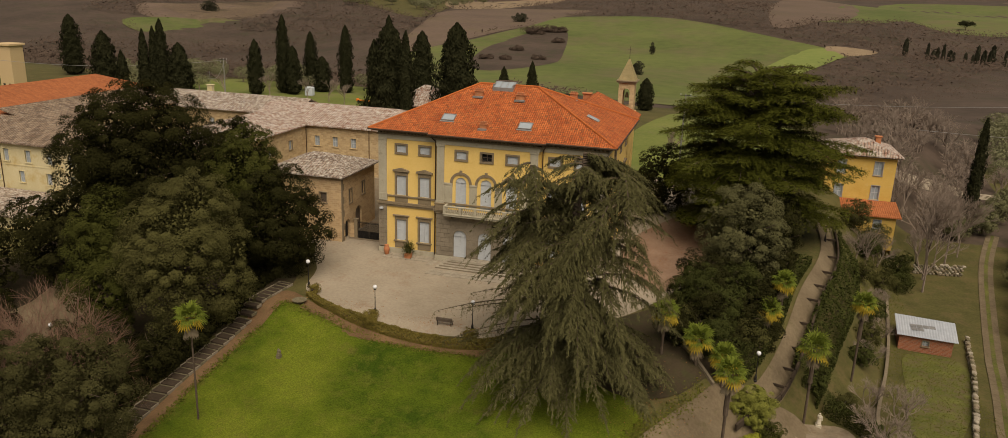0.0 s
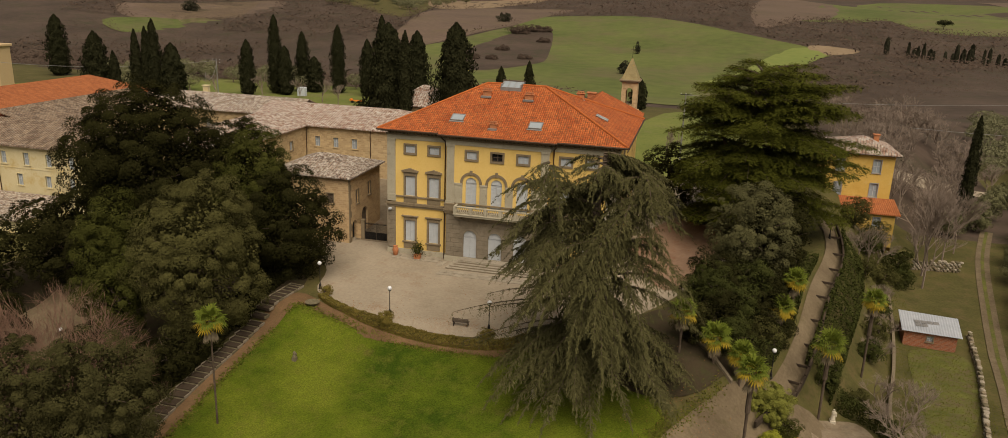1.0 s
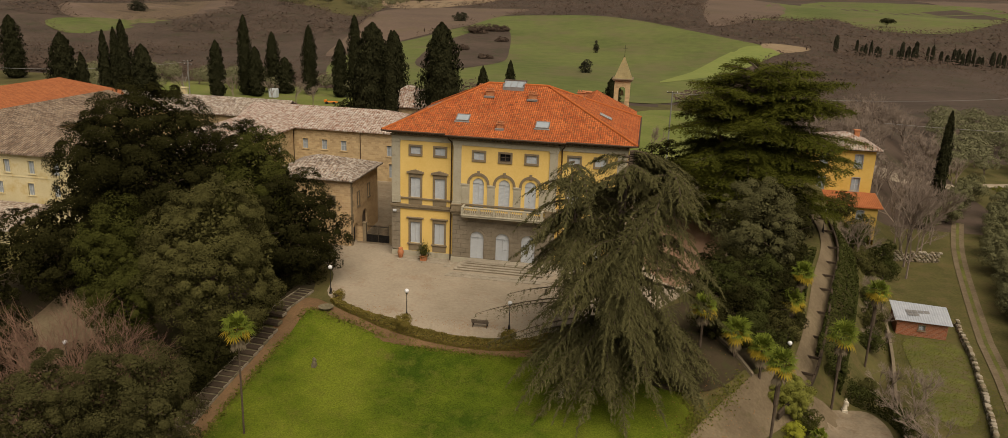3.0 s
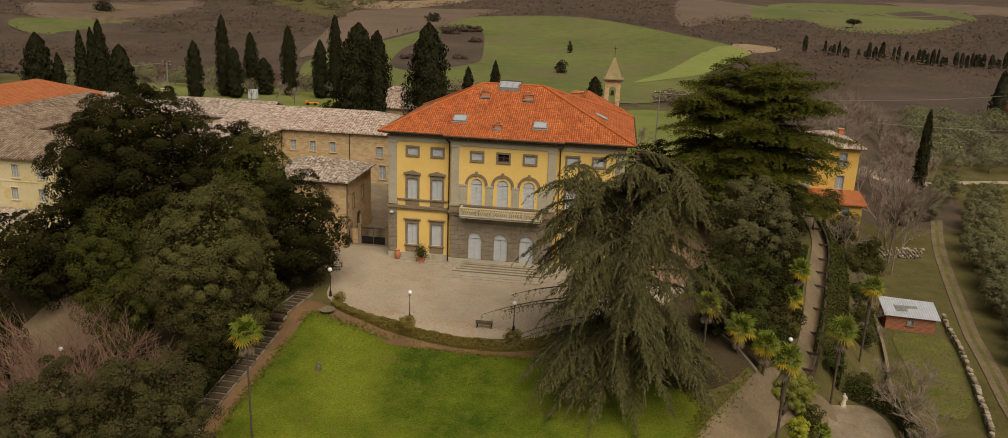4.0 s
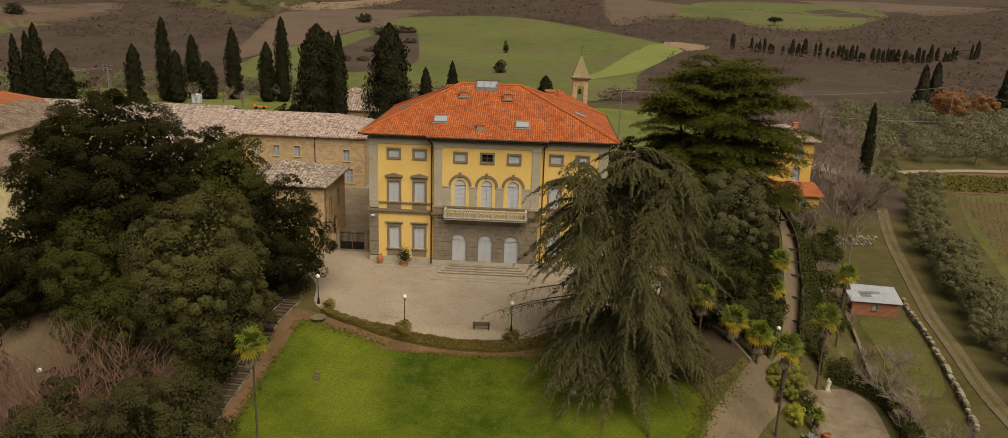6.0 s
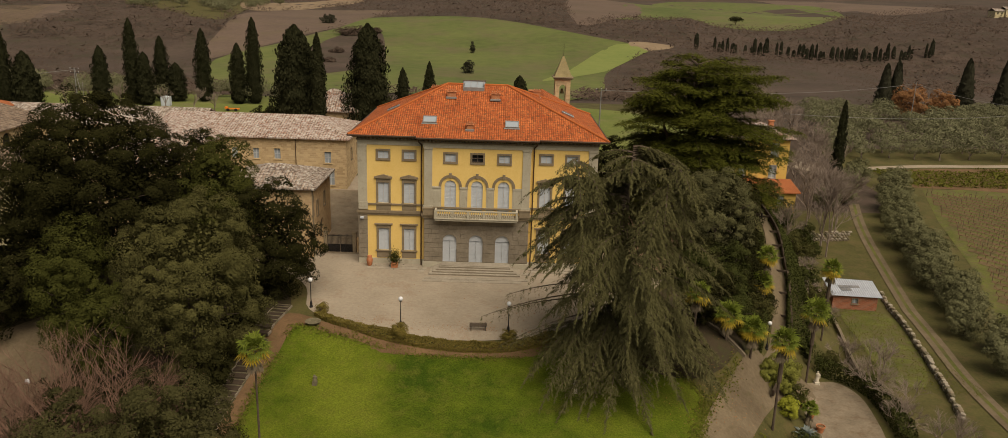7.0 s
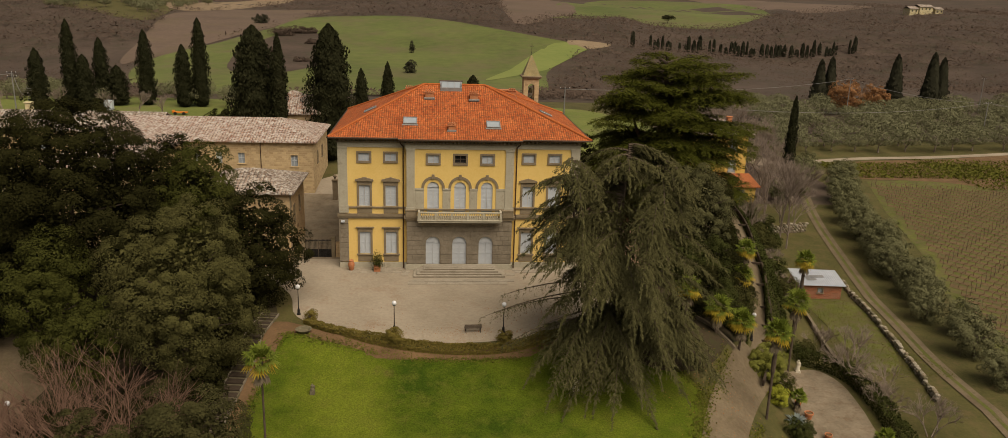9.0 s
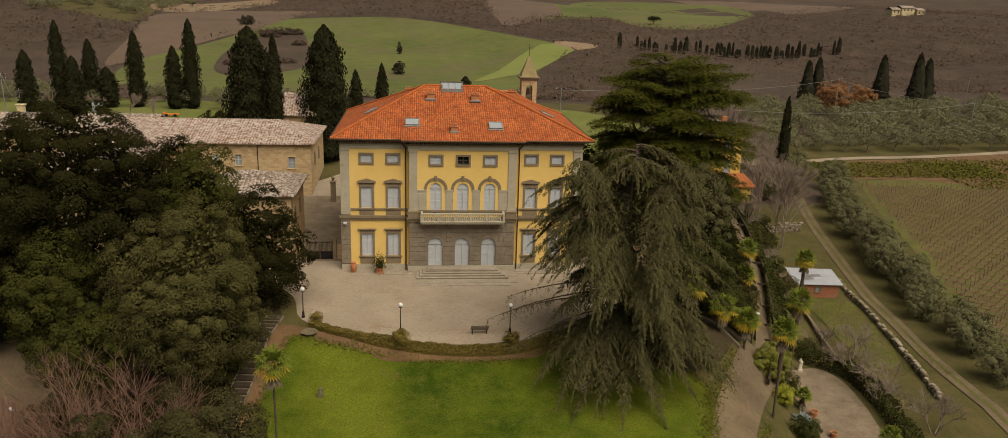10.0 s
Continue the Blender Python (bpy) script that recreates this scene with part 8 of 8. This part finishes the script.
for k, (x, y, s) in enumerate([(33.9, -19.0, 1.0), (34.1, -21.0, 1.2), (34.6, -24.2, 1.0), (33.6, -17.4, 0.9)]):
    g = height(x, y) + 0.08
    if pot0 is None:
        pot0 = thing("terracotta_pot", "round terracotta flower pot beside the gravel court", "flower pot", (x, y, g), group="pots by the court")
        bm = bmesh.new()
        lathe(bm, [(0.22, 0), (0.33, 0.45), (0.37, 0.46), (0.37, 0.58), (0.31, 0.58), (0.29, 0.45)], 16)
        part("body", bm, TERRACOTTA, pot0)
        bm = bmesh.new()
        lathe(bm, [(0.3, 0.44), (0.3, 0.5), (0.05, 0.53)], 14)
        part("earth", bm, SOIL, pot0)
    else:
        o = copy_thing(pot0, pose(x, y, g))
        o.scale = (s, s, s)
broadleaf("yellow_shrub", "bright yellow-green shrub on the court's edge", 31.0, -20.6, (0.9, 1.6, 0.9), height(31, -20.6) + 0.8, 0.16, YELLOWSHRUB, 281, 8, "shrub")
broadleaf("round_shrub", "mixed green shrubs in the bed beside the court", 32.6, -17.9, (1.3, 1.5, 1.1), height(32.6, -17.9) + 0.9, 0.18, LAURELLEAF, 282, 8, "shrub")
broadleaf("round_shrub", "dark green shrub in the bed beside the agave", 31.2, -25.0, (1.5, 1.7, 1.2), height(31.2, -25) + 0.9, 0.2, IVYLEAF, 283, 8, "shrub")
hedge("court_hedge", "clipped dark hedge along the far side of the gravel court", spline([(38.6, -7.4), (41.8, -9.5), (43.0, -14), (42.0, -22), (41.0, -30)], 4, closed=False), 1.5, 1.5, IVYLEAF, 284, 0.22, 380)

# retaining walls
def stone_wall(label, line, tall, thick=0.45):
    w = thing("stone_wall", label, "wall", kind="structure")
    for a, b in zip(line, line[1:]):
        za, zb = height(a.x, a.y), height(b.x, b.y)
        d = (b - a).normalized()
        n = Vector((-d.y, d.x)) * thick / 2
        bm = bmesh.new()
        v = [bm.verts.new(p) for p in ((*(a - n), za - 0.4), (*(b - n), zb - 0.4), (*(b + n), zb - 0.4), (*(a + n), za - 0.4), (*(a - n), za + tall), (*(b - n), zb + tall), (*(b + n), zb + tall), (*(a + n), za + tall))]
        for f in ((3, 2, 1, 0), (4, 5, 6, 7), (0, 1, 5, 4), (1, 2, 6, 5), (2, 3, 7, 6), (3, 0, 4, 7)):
            bm.faces.new([v[i] for i in f])
        sloped_uv(bm)
        part("stretch", bm, GREYWALL, w)


def rubble_wall(label, line, courses, seed):
    """A low dry wall of rough stones, each a piece of its own."""
    rng = random.Random(seed)
    w = thing("rubble_wall", label, "wall", kind="structure")
    shapes = []
    for k in range(8):
        bm = bmesh.new()
        bmesh.ops.create_icosphere(bm, subdivisions=1, radius=0.5)
        for v in bm.verts:
            v.co = Vector((v.co.x * rng.uniform(0.95, 1.25), v.co.y * rng.uniform(0.8, 1.1), v.co.z * rng.uniform(0.6, 0.8)))
        me = bpy.data.meshes.new("stone")
        bm.to_mesh(me)
        bm.free()
        me.materials.append((STEP, GREYWALL, MOSSSTONE, STEP)[k % 4])
        shapes.append(me)
    for a, b in zip(line, line[1:]):
        n = max(1, int((b - a).length / 0.55))
        for q in range(n):
            for c in range(courses):
                if c == courses - 1 and rng.random() < 0.35:
                    continue
                p = a.lerp(b, (q + 0.5 * (c % 2) + rng.uniform(0.3, 0.7)) / n)
                o = new("stone", shapes[rng.randrange(8)])
                o.parent = w
                o.matrix_basis = pose(p.x, p.y, height(p.x, p.y) + 0.12 + 0.3 * c, 0, 0, rng.uniform(0, 360))
                size = rng.uniform(0.5, 0.78)
                o.scale = (size, size, size)


rubble_wall("low dry rubble wall beside the dirt track", spline([(58.8, 20), (57, 10), (54.6, 0), (52, -10), (49.6, -18)], 3, closed=False), 3, 66)
rubble_wall("grey rubble retaining wall below the yellow house", [Vector((56.4, 42.5)), Vector((60.0, 42.8)), Vector((63.6, 43.2))], 6, 67)
stone_wall("low brown wall between the hedge and the shed garden", spline([(50.2, 27), (48.6, 15), (46.4, 4), (44.0, -6), (42.6, -16)], 3, closed=False), 0.7, 0.35)
stone_wall("low stone edge of the terrace bank", spline([(27.2, -17.6), (25.6, -16.2), (24, -14.2)], 3, closed=False), 0.4, 0.3)

# electricity poles and wires
def power_pole(x, y, top, arms=1):
    g = height(x, y)
    p = thing("power_pole", "grey concrete electricity pole with crossarms", "pole", (x, y, g), group="power line")
    bm = bmesh.new()
    tube(bm, (0, 0, -0.2), (0, 0, top - g), 0.15, 0.09, 8)
    part("post", bm, LEAD, p)
    for k in range(arms):
        z = top - g - 0.25 - 0.7 * k
        arm = part("crossarm", bars([(-0.9, 0.9, -0.05, 0.05, z, z + 0.1)], 0.01), IRON, p)
        for x_ in (-0.8, 0, 0.8):
            part("insulator", bars([(x_ - 0.05, x_ + 0.05, -0.05, 0.05, z + 0.1, z + 0.3)], 0.02), GLOBE, arm)


power_pole(-82.2, 70, 14.3, 2)
power_pole(131, 160, 8.6)
power_pole(156, 128, 5.5)
power_pole(188, 176, 8)
power_pole(19.5, 48, 16.0)
wires = bmesh.new()
for a, b in (((19.5, 48, 15.7), (131, 160, 8.3)), ((131, 160, 8.3), (156, 128, 5.2)), ((60, 72, 9.5), (156, 128, 5.2)), ((156, 128, 5.2), (215, 100, 3)), ((-82, 70, 14), (-140, 60, 12)), ((-82, 70, 14), (-66.5, 42.6, 13.8))):
    a, b = Vector(a), Vector(b)
    pts = [a.lerp(b, k / 10) - Vector((0, 0, 1.6 * 4 * (k / 10) * (1 - k / 10))) for k in range(11)]
    for p, q in zip(pts, pts[1:]):
        tube(wires, p, q, 0.035, 0.035, 4)
ob = part("overhead_wires", wires, LEAD)
tagged(ob, "thin overhead electricity wires crossing the valley", "wires", kind="stuff")

# odds and ends on the meadow
cart = thing("farm_implement", "orange farm implement standing on the meadow", "farm machine", (-58.5, 91, height(-58.5, 91)))
part("frame", bars([(-1.6, 1.6, -0.4, 0.4, 0.45, 0.7), (-1.6, -1.2, -0.5, 0.5, 0.5, 1.0)], 0.03), ORANGEPAINT, cart)
for x in (-0.9, 0.9):
    bm = bmesh.new()
    tube(bm, (x, -0.55, 0.35), (x, -0.35, 0.35), 0.35, 0.35, 12)
    part("wheel", bm, IRON, cart)
tank = thing("water_tank", "pale blue plastic water tank on the meadow", "tank", (-75.5, 96, height(-75.5, 96)))
part("body", bars([(-1.0, 1.0, -0.8, 0.8, 0, 2.2)], 0.12), PALEBLUE, tank)
part("lid", bars([(-0.3, 0.3, -0.3, 0.3, 2.2, 2.32)], 0.05), WHITE, tank)

# rows of the distant vineyard on the hill
rows = bmesh.new()
for k in range(26):
    u = k / 25
    a, b = Vector((-425 + 78 * u, 470 - 42 * u)), Vector((-356 + 32 * u, 574 - 96 * u))
    pts = [a.lerp(b, 0.06 + 0.88 * q / 12) for q in range(13)]
    prev = None
    for p in pts:
        pair = [rows.verts.new((p.x - 0.45, p.y, height(p.x - 0.45, p.y) + 0.5)), rows.verts.new((p.x + 0.45, p.y, height(p.x + 0.45, p.y) + 0.5))]
        if prev:
            rows.faces.new((prev[0], prev[1], pair[1], pair[0]))
        prev = pair
ob = part("far_vine_rows", rows, TAN)
tagged(ob, "pale rows of a distant hillside vineyard", "vines", kind="stuff")
